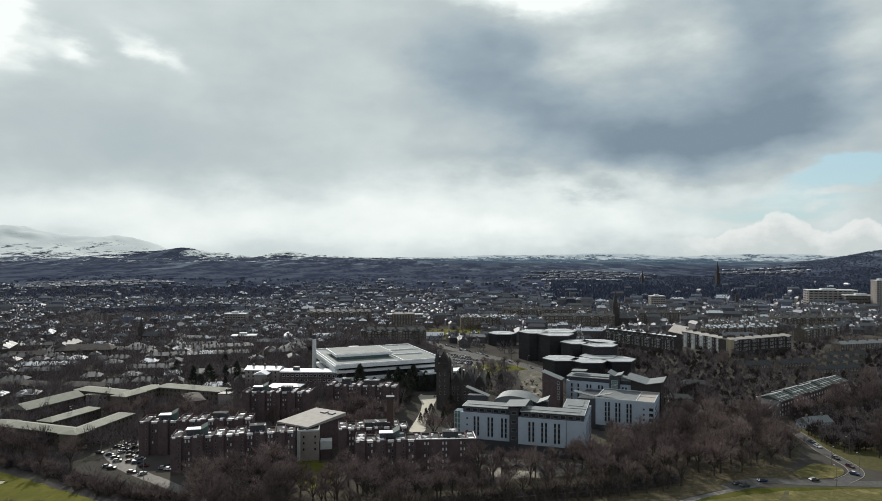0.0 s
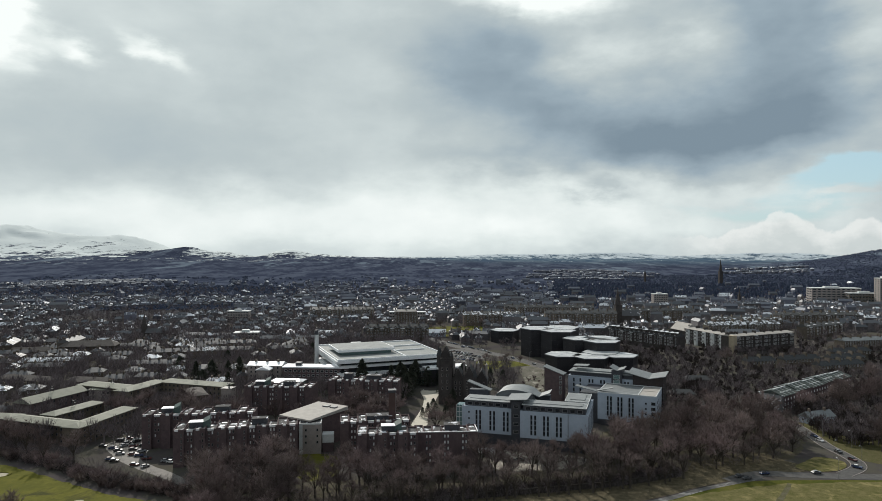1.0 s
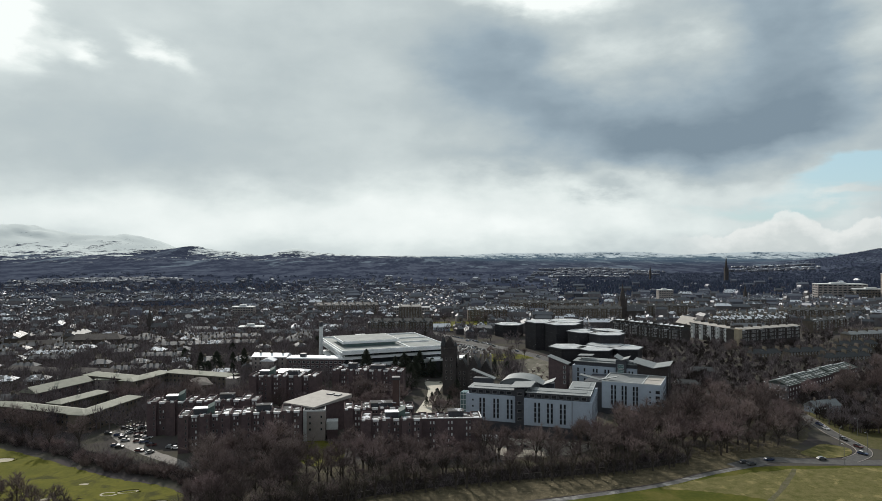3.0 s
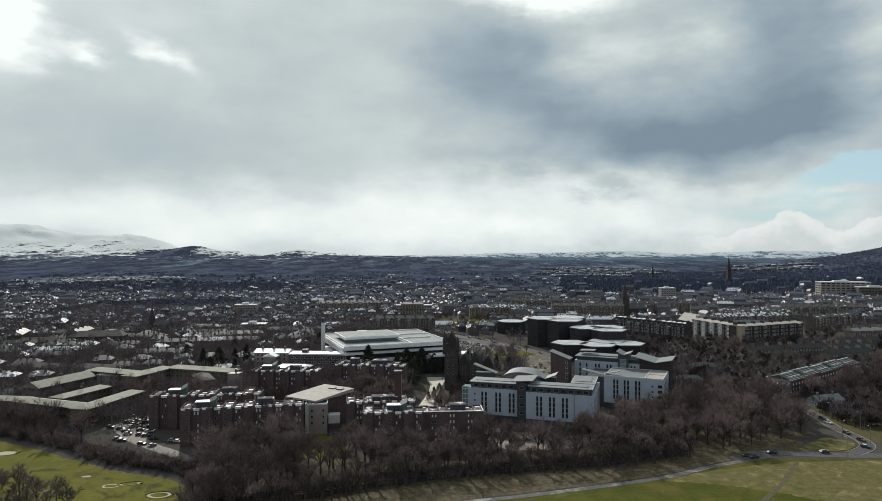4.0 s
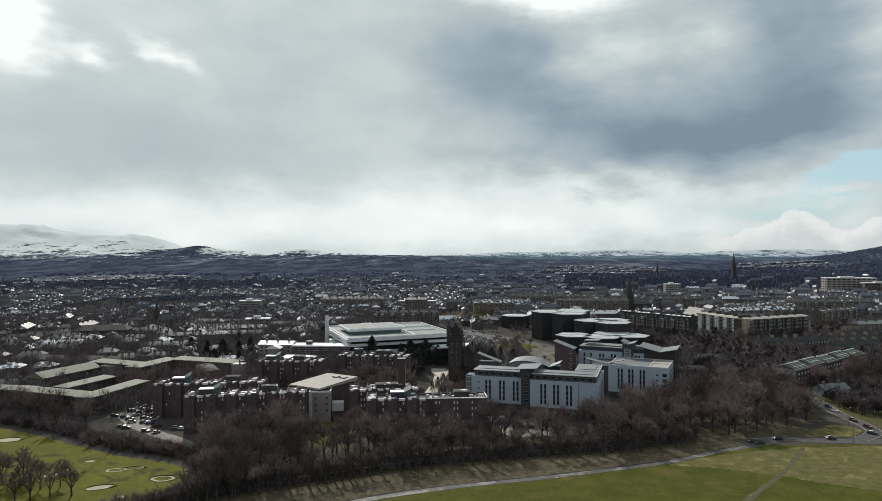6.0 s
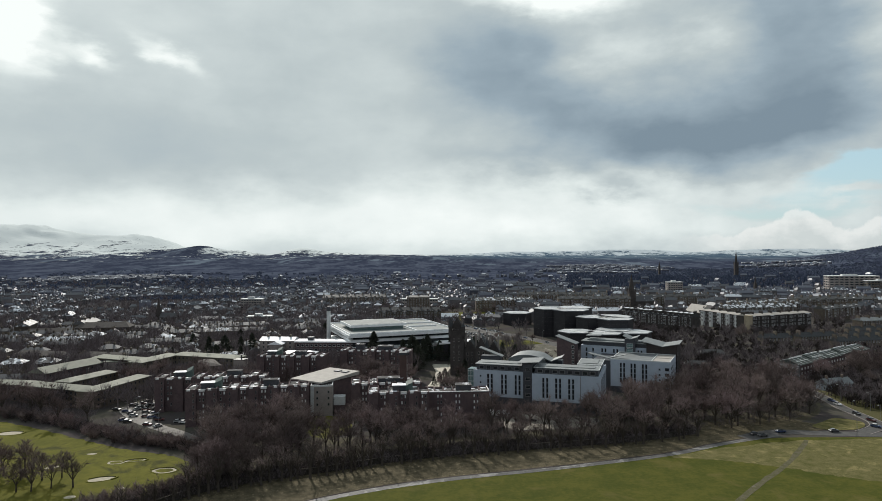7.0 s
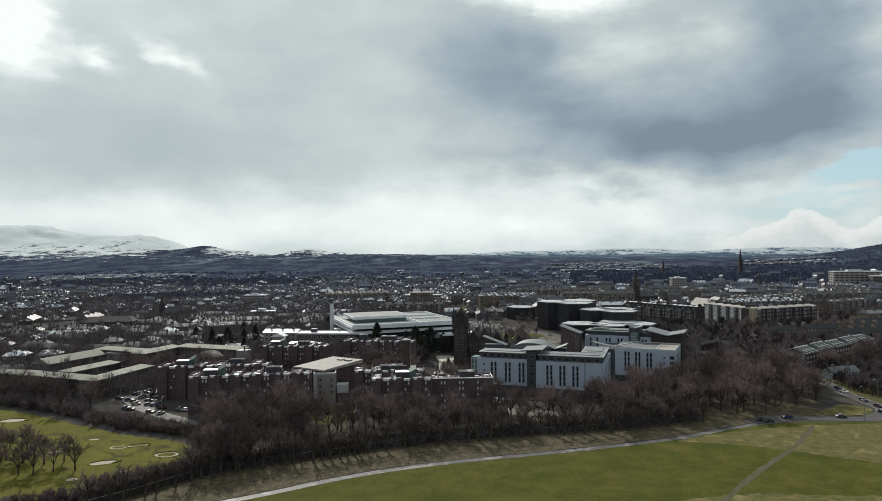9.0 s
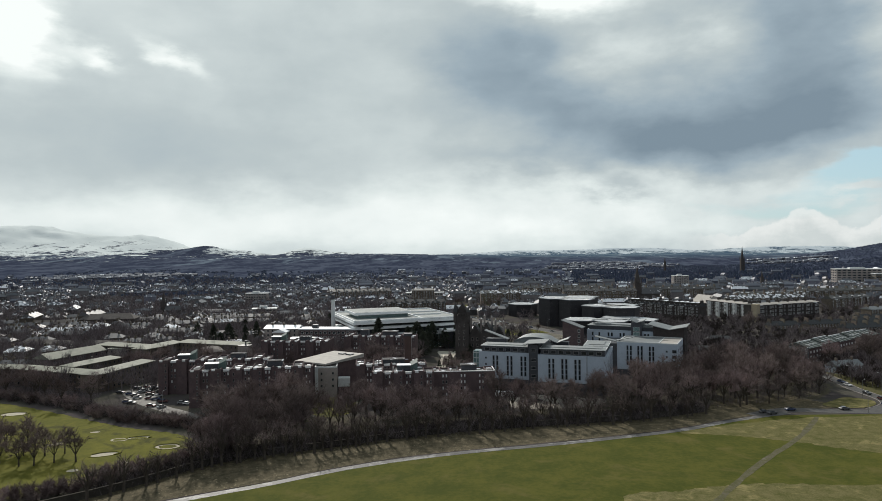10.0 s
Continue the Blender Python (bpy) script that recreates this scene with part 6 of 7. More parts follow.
HOUSE_LABELS = {"villa": "grey stone villa with hipped slate roof and chimneys", "semi": "pair of stone houses with hipped slate roof", "gabled": "small gabled stone house with slate roof",
                "terrace": "row of terraced stone houses with slate roof", "bungalow": "low bungalow with hipped roof", "tenement": "tall stone tenement row with slate roof"}


def build_town():
    rng = random.Random(5)
    kinds = list(HOUSE_LABELS)
    pats = {k: house_pattern(k, i) for i, k in enumerate(kinds)}
    for k in kinds:
        tagged(pats[k], HOUSE_LABELS[k])
    lattice = []
    # streets: rows run on two slanting grids, one each side of the main road
    for side, turn in ((-1, 12), (1, -6)):
        c, s = math.cos(radians(turn)), math.sin(radians(turn))
        v = 340.0
        while v < 2000:
            gap = (29 if side < 0 and v < 620 else 23) + v * 0.002
            u = -2600.0
            while u < 2600:
                x, y = u * c - v * s * 0.15, v + u * s
                u += rng.uniform(18, 31) if side < 0 and v < 620 else rng.uniform(12, 20)
                if (x < 20) != (side < 0) or abs(x) > 0.74 * y + 30 or y < 330:
                    continue
                lattice.append((x + rng.uniform(-3, 3), y + rng.uniform(-5, 5), turn + rng.gauss(0, 5) + (90 if rng.random() < 0.22 else 0)))
            v += gap
    lattice.sort(key=lambda p: p[1])
    named, walls, roofs, hazy_walls, hazy_roofs = 0, Mesher(), Mesher(), Mesher(), Mesher()
    first = dict(pats)
    for x, y, a in lattice:
        if not free(x, y) or (abs(x) < 260 and y < 440) or (x > -125 and y < 690) or rng.random() < (0.30 if x < 0 and y < 900 else 0.10):
            continue
        east = x < 20
        # parks and woods break the town up
        open_land = noise.noise(Vector((x, y, 3)) * 0.0032)
        if y > 420 and open_land > 0.30 + (0.0 if y < 1500 else -0.25 * min(1, (y - 1500) / 1200)):
            continue
        if x > 120 and 1250 < y < 2300 and x > 0.17 * y and rng.random() < 0.93:
            continue
        if ground_z(x, y) > 38 and x > 0:
            continue
        if x < -0.22 * y and 1330 < y < 1720 and rng.random() < 0.8:
            continue
        if y > 1950 or (y > 1250 and rng.random() < 0.05 + 0.85 * (y - 1250) / 700):
            continue
        if east:
            kind = rng.choices(kinds, (40, 22, 16, 12, 6, 4 if y > 600 else 0))[0]
        else:
            kind = rng.choices(kinds, (16, 16, 16, 30, 4, 18))[0]
        if named < 92:
            named += 1
            m = pose(x, y, ground_z(x, y), 0, 0, a + (180 if rng.random() < 0.25 else 0))
            if kind in first:
                first.pop(kind)
                pats[kind].matrix_basis = m
            else:
                copy_thing(pats[kind], m)
            TAKEN.append([(x - 9, y - 8), (x + 9, y - 8), (x + 9, y + 8), (x - 9, y + 8)])
            continue
        z = ground_z(x, y)
        w, d, e, rise, hip = {"villa": (14, 11, 6.4, 2.9, 4.5), "semi": (18, 10, 6.2, 2.8, 3.5), "gabled": (11, 9, 5.8, 2.9, 0.0), "terrace": (30, 9.5, 6.4, 2.7, 0.0),
                              "bungalow": (13, 10, 3.4, 2.5, 4.0), "tenement": (34, 12, 11.5, 3.4, 0.0)}[kind]
        k = rng.uniform(0.5, 0.85)
        if kind in ("terrace", "tenement"):
            k = rng.uniform(0.7, 1.0) if y < 760 else rng.uniform(0.35, 0.75)
        w, d, e = w * k, d * k, e * rng.uniform(0.8, 1.1)
        wall_set, roof_set = (walls, roofs) if y < 850 + 620 * rng.random() else (hazy_walls, hazy_roofs)
        n0, n1 = len(wall_set.v), len(roof_set.v)
        wall_set.box(-w / 2, w / 2, -d / 2, d / 2, -2, e)
        if not hip:
            wall_set.solid([(-w / 2, -d / 2, e), (-w / 2, d / 2, e), (-w / 2, 0, e + rise)], [(0, 2, 1)])
            wall_set.solid([(w / 2, -d / 2, e), (w / 2, d / 2, e), (w / 2, 0, e + rise)], [(0, 1, 2)])
        for s in (-0.3, 0.3) if hip else (-0.46, 0.46):
            if y < 2000:
                wall_set.box(w * s - 0.6, w * s + 0.6, -1.2, 1.2, e + rise - 1.5, e + rise + 1.7)
        roof_set.gable(-w / 2, w / 2, -d / 2, d / 2, e, e + rise, 0.3, 0.2, 0, hip)
        ca, sa = math.cos(radians(a)), math.sin(radians(a))
        for mesh, n in ((wall_set, n0), (roof_set, n1)):
            for i in range(n, len(mesh.v)):
                px, py, pz = mesh.v[i]
                mesh.v[i] = (x + px * ca - py * sa, y + px * sa + py * ca, z + pz)
    # suburbs and villages past the woods: bearing from, to, distance from, to, rows, houses in a row
    for b0, b1, d0, d1, rows, count, big in ((-0.62, -0.38, 1920, 2200, 5, 26, 1.0), (0.10, 0.32, 2050, 2750, 6, 28, 1.0), (0.40, 0.52, 2600, 2950, 3, 26, 1.0)):
        for r in range(rows):
            d = d0 + (d1 - d0) * (r + rng.random() * 0.5) / rows
            lo = b0 + (b1 - b0) * rng.uniform(0, 0.3)
            hi = b1 - (b1 - b0) * rng.uniform(0, 0.3)
            for i in range(count):
                t = lo + (hi - lo) * (i + rng.uniform(0.2, 0.8)) / count
                x, y = d * math.sin(t), d * math.cos(t) + rng.uniform(-12, 12)
                z, w, dp, e, rise = ground_z(x, y), rng.uniform(8, 16) * big, 9, rng.uniform(4.5, 7.5) * (1 + 0.3 * (big > 1)), 2.8
                hazy_walls.box(x - w / 2, x + w / 2, y - dp / 2, y + dp / 2, z - 3, z + e)
                hazy_roofs.gable(x - w / 2, x + w / 2, y - dp / 2, y + dp / 2, z + e, z + e + rise, 0.3, 0.2, 0, rng.choice((0, 3)))
    tagged(part("far_house_walls", walls, HAZED_STONE), "far rows of stone town houses, paled by painted haze", "houses", kind="stuff")
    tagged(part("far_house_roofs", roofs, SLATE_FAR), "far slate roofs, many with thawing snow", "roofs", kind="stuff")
    tagged(part("outer_house_walls", hazy_walls, HAZE_WALL), "stone houses at the far edge of the town, tinted by painted haze", "houses", kind="stuff")
    tagged(part("outer_house_roofs", hazy_roofs, HAZE_ROOF), "slate roofs at the far edge of the town, tinted by painted haze", "roofs", kind="stuff")


build_town()

# ---- trees ----
def sliver(b, p, d, length, width, rng):
    """One twig: a thin tapering blade."""
    u = Vector((rng.uniform(-1, 1), rng.uniform(-1, 1), rng.uniform(-1, 1))).cross(d)
    if u.length < 1e-3:
        return
    u = u.normalized() * width / 2
    q = p + d * length
    b.poly([tuple(p - u), tuple(p + u), tuple(q)])


def bare_tree_meshes(height, spread, seed, ends=3, twigs=26, width=0.065, stout=1.0):
    """Trunk with limbs, and the twigs of a leafless crown."""
    rng = random.Random(seed)
    t, c = Mesher(), Mesher()
    fork = height * rng.uniform(0.22, 0.32)
    lean = Vector((rng.uniform(-0.05, 0.05), rng.uniform(-0.05, 0.05), 1)).normalized()
    base_r = height * 0.022 * stout
    t.tube((0, 0, -0.3), tuple(lean * fork), base_r * 1.25, base_r * 0.85, 7, cap=False)

    def grow(p, d, length, r, depth):
        q = p + d * length
        t.tube(tuple(p), tuple(q), r, r * 0.55, 5 if depth < 1 else 3, cap=False)
        if depth == 2:
            for k in range(twigs):
                s = rng.uniform(0.15, 1.0)
                w = (d + Vector((rng.gauss(0, 0.7), rng.gauss(0, 0.7), rng.gauss(0.25, 0.55)))).normalized()
                sliver(c, p.lerp(q, s), w, height * rng.uniform(0.07, 0.17), width, rng)
            return
        for k in range(ends if depth else ends + 1):
            s = rng.uniform(0.45, 1.0)
            w = (d * 0.9 + Vector((rng.gauss(0, 0.62), rng.gauss(0, 0.62), rng.gauss(0.12, 0.3)))).normalized()
            grow(p.lerp(q, s), w, length * rng.uniform(0.5, 0.72), r * 0.5, depth + 1)

    n = 6
    for i in range(n):
        a = 2 * math.pi * (i + rng.uniform(-0.3, 0.3)) / n
        tilt = rng.uniform(0.25, 0.75) * spread
        d = Vector((math.cos(a) * tilt, math.sin(a) * tilt, 1)).normalized()
        grow(lean * fork * rng.uniform(0.8, 1.0), d, height * rng.uniform(0.30, 0.40), base_r * 0.5, 0)
    grow(lean * fork, lean, height * 0.42, base_r * 0.6, 0)
    return t.data("trunk", BARK), c.data("crown", TWIG)


def shrub_meshes(height, seed):
    rng = random.Random(seed)
    t, c = Mesher(), Mesher()
    for i in range(9):
        a = rng.uniform(0, 6.28)
        d = Vector((math.cos(a) * 0.6, math.sin(a) * 0.6, 1)).normalized()
        p = Vector((math.cos(a), math.sin(a), 0)) * rng.uniform(0, height * 0.4)
        q = p + d * height * rng.uniform(0.5, 0.8)
        t.tube(tuple(p), tuple(q), 0.05, 0.02, 3, cap=False)
        for k in range(70):
            w = (d + Vector((rng.gauss(0, 0.9), rng.gauss(0, 0.9), rng.gauss(0.1, 0.6)))).normalized()
            sliver(c, p.lerp(q, rng.uniform(0.1, 1.0)), w, height * rng.uniform(0.2, 0.4), 0.08, rng)
    n = len(t.v)
    for f in c.f:
        t.f.append(tuple(i + n for i in f)), t.m.append(1)
    t.v += c.v
    return t.data("shrub", [BARK, TWIG])


def conifer_meshes(height, radius, seed):
    rng = random.Random(seed)
    t, c = Mesher(), Mesher()
    t.tube((0, 0, -0.3), (0, 0, height * 0.96), height * 0.02, 0.03, 6)
    for i in range(900):
        f = rng.random() ** 0.8
        z = height * (0.08 + 0.9 * f)
        r = radius * (1 - f) ** 0.75 * rng.uniform(0.25, 1.12) + 0.1
        a = rng.uniform(0, 6.28)
        p = Vector((math.cos(a) * r, math.sin(a) * r, z))
        d = Vector((math.cos(a), math.sin(a), rng.uniform(-0.6, 0.1))).normalized()
        sliver(c, p - d * 0.5, d, rng.uniform(0.8, 1.6), rng.uniform(0.35, 0.7), rng)
    return t.data("trunk", BARK), c.data("crown", NEEDLES)


def plant_group(name, meshes, label, category, group):
    def put(x, y, s, turn, pick):
        t, c = meshes[pick % len(meshes)]
        h = thing(name, pose(x, y, ground_z(x, y), 0, 0, turn), label, category, group)
        h.scale = (s, s, s * (0.92 + 0.16 * ((pick * 37) % 10) / 10))
        part(t.name.split(".")[0], t, None, h)
        part("crown", c, None, h)
    return put


def scatter(rng, plan, count, gap, keep_free=True):
    xs, ys = [p[0] for p in plan], [p[1] for p in plan]
    out, tries = [], 0
    while len(out) < count and tries < count * 40:
        tries += 1
        x, y = rng.uniform(min(xs), max(xs)), rng.uniform(min(ys), max(ys))
        if inside(x, y, plan) and (not keep_free or free(x, y)) and all((x - a) ** 2 + (y - b) ** 2 > gap * gap for a, b in out):
            out.append((x, y))
    return out


def build_trees():
    rng = random.Random(77)
    big = [bare_tree_meshes(17.0, 1.0, 100 + i) for i in range(4)] + [bare_tree_meshes(15.0, 1.3, 120 + i, 3, 30) for i in range(2)]
    thin = [bare_tree_meshes(15.0, 0.8, 170 + i, 2, 8, 0.07, 1.5) for i in range(3)]
    tree = plant_group("bare_tree", big, "leafless brown broadleaf tree in early spring", "tree", "bare trees")
    row_tree = plant_group("bare_tree", thin, "thin leafless tree at the foot of the wall", "tree", "trees along the wall")
    open_tree = plant_group("bare_tree", [bare_tree_meshes(15.5, 1.0, 180 + i, 3, 15, 0.055, 1.2) for i in range(3)], "open-crowned leafless tree behind the wall", "tree", "bare trees")
    near_wall = WALL_LINE[3:] + [(x - 4, y + 17) for x, y in WALL_LINE[:2:-1]]
    shrubs = [shrub_meshes(3.2, 140 + i) for i in range(3)]

    def shrub(x, y, s, turn, pick):
        ob = part("shrub", shrubs[pick % 3], None, None, "leafless brown shrub of a dense hedge", pose(x, y, 0, 0, 0, turn))
        ob.scale = (s, s, s)
        tagged(ob, category="shrub", group="hedge shrubs")

    firs = [conifer_meshes(14, 3.8, 150)] + [conifer_meshes(12.5, 5.0 + 0.4 * i, 160 + i) for i in range(2)]
    fir = plant_group("conifer", firs, "dark green conifer tree", "tree", "conifers")
    spots = []
    zones = [
        ([(x, y + 5) for x, y in WALL_LINE[3:]] + [(104, 300), (76, 306), (40, 304), (18, 286), (-40, 284), (-66, 280)], 74, 4.6),
        ([(-92, 220), (-80, 220), (-66, 228), (-60, 280), (-70, 292), (-108, 274), (-104, 260), (-88, 244)], 34, 4.6),
        ([(76, 276), (110, 290), (150, 302), (172, 318), (188, 346), (184, 380), (150, 392), (128, 372), (112, 350), (86, 340), (76, 310)], 92, 5.6),
        ([(150, 380), (186, 384), (200, 392), (250, 430), (300, 470), (300, 440), (250, 392), (232, 372), (205, 385)], 22, 8),
        ([(208, 300), (290, 300), (310, 360), (250, 380), (240, 350), (214, 330)], 26, 7),
        ([(-15, 335), (8, 340), (8, 400), (-2, 400), (-4, 360), (-12, 352)], 3, 6),
        ([(-60, 340), (-28, 336), (-26, 392), (-70, 396), (-90, 380), (-100, 360)], 14, 8),
        ([(-165, 360), (-110, 352), (-122, 385), (-160, 400)], 14, 8),
        ([(-205, 385), (-185, 372), (-178, 400), (-200, 402)], 6, 7),
        ([(-330, 330), (-240, 332), (-195, 318), (-172, 306), (-172, 296), (-220, 312), (-330, 332)], 14, 7),
        ([(130, 440), (230, 450), (262, 520), (210, 600), (165, 560), (150, 480)], 40, 8.5),
        ([(30, 480), (80, 490), (90, 530), (40, 530)], 12, 8),
    ]
    for plan, count, gap in zones:
        spots += [(x, y, rng.uniform(0.7, 1.2)) for x, y in scatter(rng, plan, count, gap)]
    # the row that stands along the foot of the wall
    line = smooth_line(WALL_LINE[1:], 8)
    for i in range(0, len(line) - 1):
        if rng.random() < 0.85:
            x, y = line[i]
            row_tree(x + 1.0 + rng.uniform(-0.5, 1), y - 2.2 + rng.uniform(-2.0, 0.2), rng.uniform(0.6, 0.95), rng.uniform(0, 360), rng.randrange(60))
    for x, y in ((-128, 196), (-123, 200), (-116, 198), (-97, 206), (-112, 199), (-99, 201), (-134, 193), (170, 304), (199, 321), (201, 316), (206, 326), (178, 323), (184, 334), (185, 344), (176, 316), (171, 311), (181, 328)):
        spots.append((x, y, rng.uniform(0.6, 0.85)))
    for i, (x, y, s) in enumerate(spots[:300]):
        (open_tree if inside(x, y, near_wall) else tree)(x, y, s, rng.uniform(0, 360), rng.randrange(60))
    for x, y in scatter(rng, [(-172, 216), (-140, 214), (-126, 216), (-128, 228), (-146, 236), (-172, 242)], 17, 4.6):
        tree(x, y, rng.uniform(0.58, 0.78), rng.uniform(0, 360), rng.randrange(60))
    # hedge between the golf course and the residences, and scrub along the wall
    hedge = smooth_line([(-330, 333), (-262, 324), (-219, 312), (-178, 293), (-138, 270), (-110, 260), (-89, 243), (-87, 224), (-101, 205), (-122, 187), (-140, 174)], 16)
    for x, y in hedge:
        shrub(x + rng.uniform(-3, 3), y + rng.uniform(-1.5, 6.5), rng.uniform(1.2, 2.2), rng.uniform(0, 360), rng.randrange(60))
    for i, (x, y) in enumerate(smooth_line([(p[0], p[1] + 4) for p in WALL_LINE[2:]], 8)):
        shrub(x + rng.uniform(-3, 3), y + rng.uniform(-1, 5), rng.uniform(0.8, 1.4), rng.uniform(0, 360), rng.randrange(60))
    for x, y, s in ((-54, 436, 1.95), (-29, 444, 1.7), (-24, 434, 1.35), (-22, 456, 1.4), (4, 466, 1.5), (8, 448, 1.3), (14, 458, 1.5), (22, 450, 1.2), (0, 444, 1.0), (6, 408, 0.9), (-30, 420, 1.2), (-34, 430, 1.0), (-178, 470, 1.3), (-168, 474, 1.5), (-160, 486, 1.2), (-128, 440, 0.9),
                    (-9, 392, 0.55), (-6, 402, 0.62), (2, 398, 0.6), (1, 380, 0.5), (70, 415, 0.6), (84, 396, 0.4), (34, 470, 1.0), (44, 480, 0.9), (-150, 455, 1.0), (-185, 560, 1.1), (-120, 600, 1.1), (148, 398, 0.5),
                    (-28, 472, 1.3), (-20, 474, 1.45), (-11, 472, 1.2), (-37, 464, 1.3), (-3, 476, 1.3), (-46, 452, 1.2), (-170, 462, 1.2), (-153, 490, 1.3), (-210, 520, 1.1), (-205, 470, 0.9), (-12, 384, 0.5)):
        fir(x, y, s, rng.uniform(0, 360), rng.randrange(60))

    for x, y in scatter(rng, [(-20, 750), (44, 760), (50, 835), (-20, 822)], 11, 9.0, False) + scatter(rng, [(30, 545), (58, 553), (82, 563), (62, 577), (32, 572)], 5, 7.0, False):
        tree(x, y, rng.uniform(0.45, 0.7), rng.uniform(0, 360), rng.randrange(60))
    # bushes in the gravel garden behind the halls
    for x, y in scatter(rng, [(38, 396), (56, 400), (70, 440), (84, 478), (90, 520), (72, 530), (58, 480), (40, 425)], 44, 3.0, False):
        shrub(x, y, rng.uniform(0.35, 0.85), rng.uniform(0, 360), rng.randrange(60))

    # thicket under the belt of trees and along the hedge
    b = Mesher()
    hedge_side = [(-330, 334), (-262, 325), (-219, 312), (-178, 293), (-138, 271), (-110, 261), (-91, 243)]
    for plan, count in (([(-300, 345), (-232, 338), (-186, 322), (-172, 314), (-176, 306), (-220, 320), (-300, 335)], 260), (hedge_side + [(x + 3, y + 13) for x, y in hedge_side[::-1]], 700), (WALL_LINE[2:] + [(112, 300), (76, 312), (40, 310), (18, 290), (-40, 288), (-70, 288), (-106, 272), (-98, 254), (-88, 234)], 900),
                        ([(x - 1.0, y - 2.5) for x, y in WALL_LINE[1:]] + [(x + 1.5, y + 4.0) for x, y in WALL_LINE[:0:-1]], 520),
                        ([(76, 276), (110, 290), (150, 302), (172, 318), (188, 346), (184, 380), (150, 392), (128, 372), (112, 350), (86, 340), (76, 310)], 700)):
        for x, y in scatter(rng, plan, count, 0.1):
            hgt = rng.uniform(2.5, 6.5)
            for k in range(26):
                a = rng.uniform(0, 6.28)
                p = Vector((x + rng.uniform(-1.6, 1.6), y + rng.uniform(-1.6, 1.6), rng.uniform(0, hgt * 0.6)))
                d = Vector((math.cos(a) * 0.5, math.sin(a) * 0.5, rng.uniform(0.5, 1))).normalized()
                sliver(b, p, d, hgt * rng.uniform(0.25, 0.45), 0.09, rng)
    tagged(part("undergrowth", b, TWIG_FAR), "brown leafless thicket under the trees", "undergrowth", kind="stuff")

    # dark bramble and ivy along the wall
    b = Mesher()
    for x, y in scatter(rng, [(x, y + 0.8) for x, y in WALL_LINE[1:]] + [(x - 1.5, y + 6.0) for x, y in WALL_LINE[:0:-1]], 1300, 0.1) + scatter(rng, hedge_side + [(x + 2, y + 8) for x, y in hedge_side[::-1]], 500, 0.1):
        hgt = rng.uniform(2.6, 5.6)
        for k in range(24):
            a = rng.uniform(0, 6.28)
            p = Vector((x + rng.uniform(-1.6, 1.6), y + rng.uniform(-1.2, 1.2), rng.uniform(0, hgt * 0.6)))
            d = Vector((math.cos(a) * 0.7, math.sin(a) * 0.7, rng.uniform(0.3, 1))).normalized()
            sliver(b, p, d, hgt * rng.uniform(0.25, 0.45), 0.22, rng)
    tagged(part("bramble_thicket", b, BRAMBLE_AND_SHADE), "dark bramble and ivy thicket along the wall", "undergrowth", kind="stuff")

    # street and garden trees of the town, and the woods beyond, past counting
    b, dark = Mesher(), Mesher()
    made = 0
    while made < 11000:
        y = 330 + 1300 * rng.random() ** 1.45
        x = rng.uniform(-0.76, 0.76) * y
        if not free(x, y) or (y < 420 and -110 < x < 190):
            continue
        if x > 60 and y > 640 and rng.random() < 0.35:
            continue
        if made > 9700 and (x < 120 or y > 680):
            continue
        if 6500 < made < 9000 and (x > 0 or y > 1000 or y < 430):
            continue
        made += 1
        hgt = rng.uniform(5, 9.5) if x > 180 and y < 660 else rng.uniform(6, 13.5) if y < 800 else rng.uniform(5, 10)
        z = ground_z(x, y)
        w = 0.10 + y * 0.00022
        count = 80 if y < 640 else 40 if y < 800 else 26
        if y < 640:
            w *= 0.6
        crown = b
        # most near +x trees become lower, darker bushes with shade in their colour
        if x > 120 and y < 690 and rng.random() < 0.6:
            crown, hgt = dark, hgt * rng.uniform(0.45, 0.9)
        crown.tube((x, y, z), (x, y, z + hgt * 0.5), 0.25, 0.15, 3, cap=False)
        for k in range(count):
            th, ph = rng.uniform(0, 6.28), rng.uniform(-0.5, 1.0)
            r = hgt * 0.36 * rng.uniform(0.3, 1.0)
            p = Vector((x + math.cos(th) * r * math.sqrt(max(0, 1 - ph * ph)), y + math.sin(th) * r * math.sqrt(max(0, 1 - ph * ph)), z + hgt * 0.6 + hgt * 0.36 * ph))
            d = (p - Vector((x, y, z + hgt * 0.35))).normalized()
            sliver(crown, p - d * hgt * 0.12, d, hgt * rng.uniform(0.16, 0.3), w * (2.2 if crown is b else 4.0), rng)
    tagged(part("dark_bushes", dark, BRAMBLE_AND_SHADE), "dark bushes and trees darkened by painted shade between the halls and the tenements", "bushes", kind="stuff")
    tagged(part("town_trees", b, TWIG_FAR), "leafless street and garden trees of the town", "trees", kind="stuff")
    b = Mesher()
    made = 0
    while made < 7200:
        y = rng.uniform(1050, 2300)
        x = rng.uniform(-0.78, 0.78) * y
        if math.hypot(x, y) > 4800 or ground_z(x, y) > 66:
            continue
        dense = noise.noise(Vector((x, y, 3)) * 0.0032)
        park = (x > 120 and 1250 < y < 2300 and x > 0.17 * y) or (x < -0.22 * y and 1330 < y < 1720)
        if not park and dense < 0.05 and (y > 1500 or rng.random() < 0.75):
            continue
        if not park and y > 1500 and rng.random() < 0.8:
            continue
        made += 1
        z = ground_z(x, y)
        hgt = rng.uniform(9, 14) if park and x > 0 and y < 1760 else rng.uniform(5, 7.5)
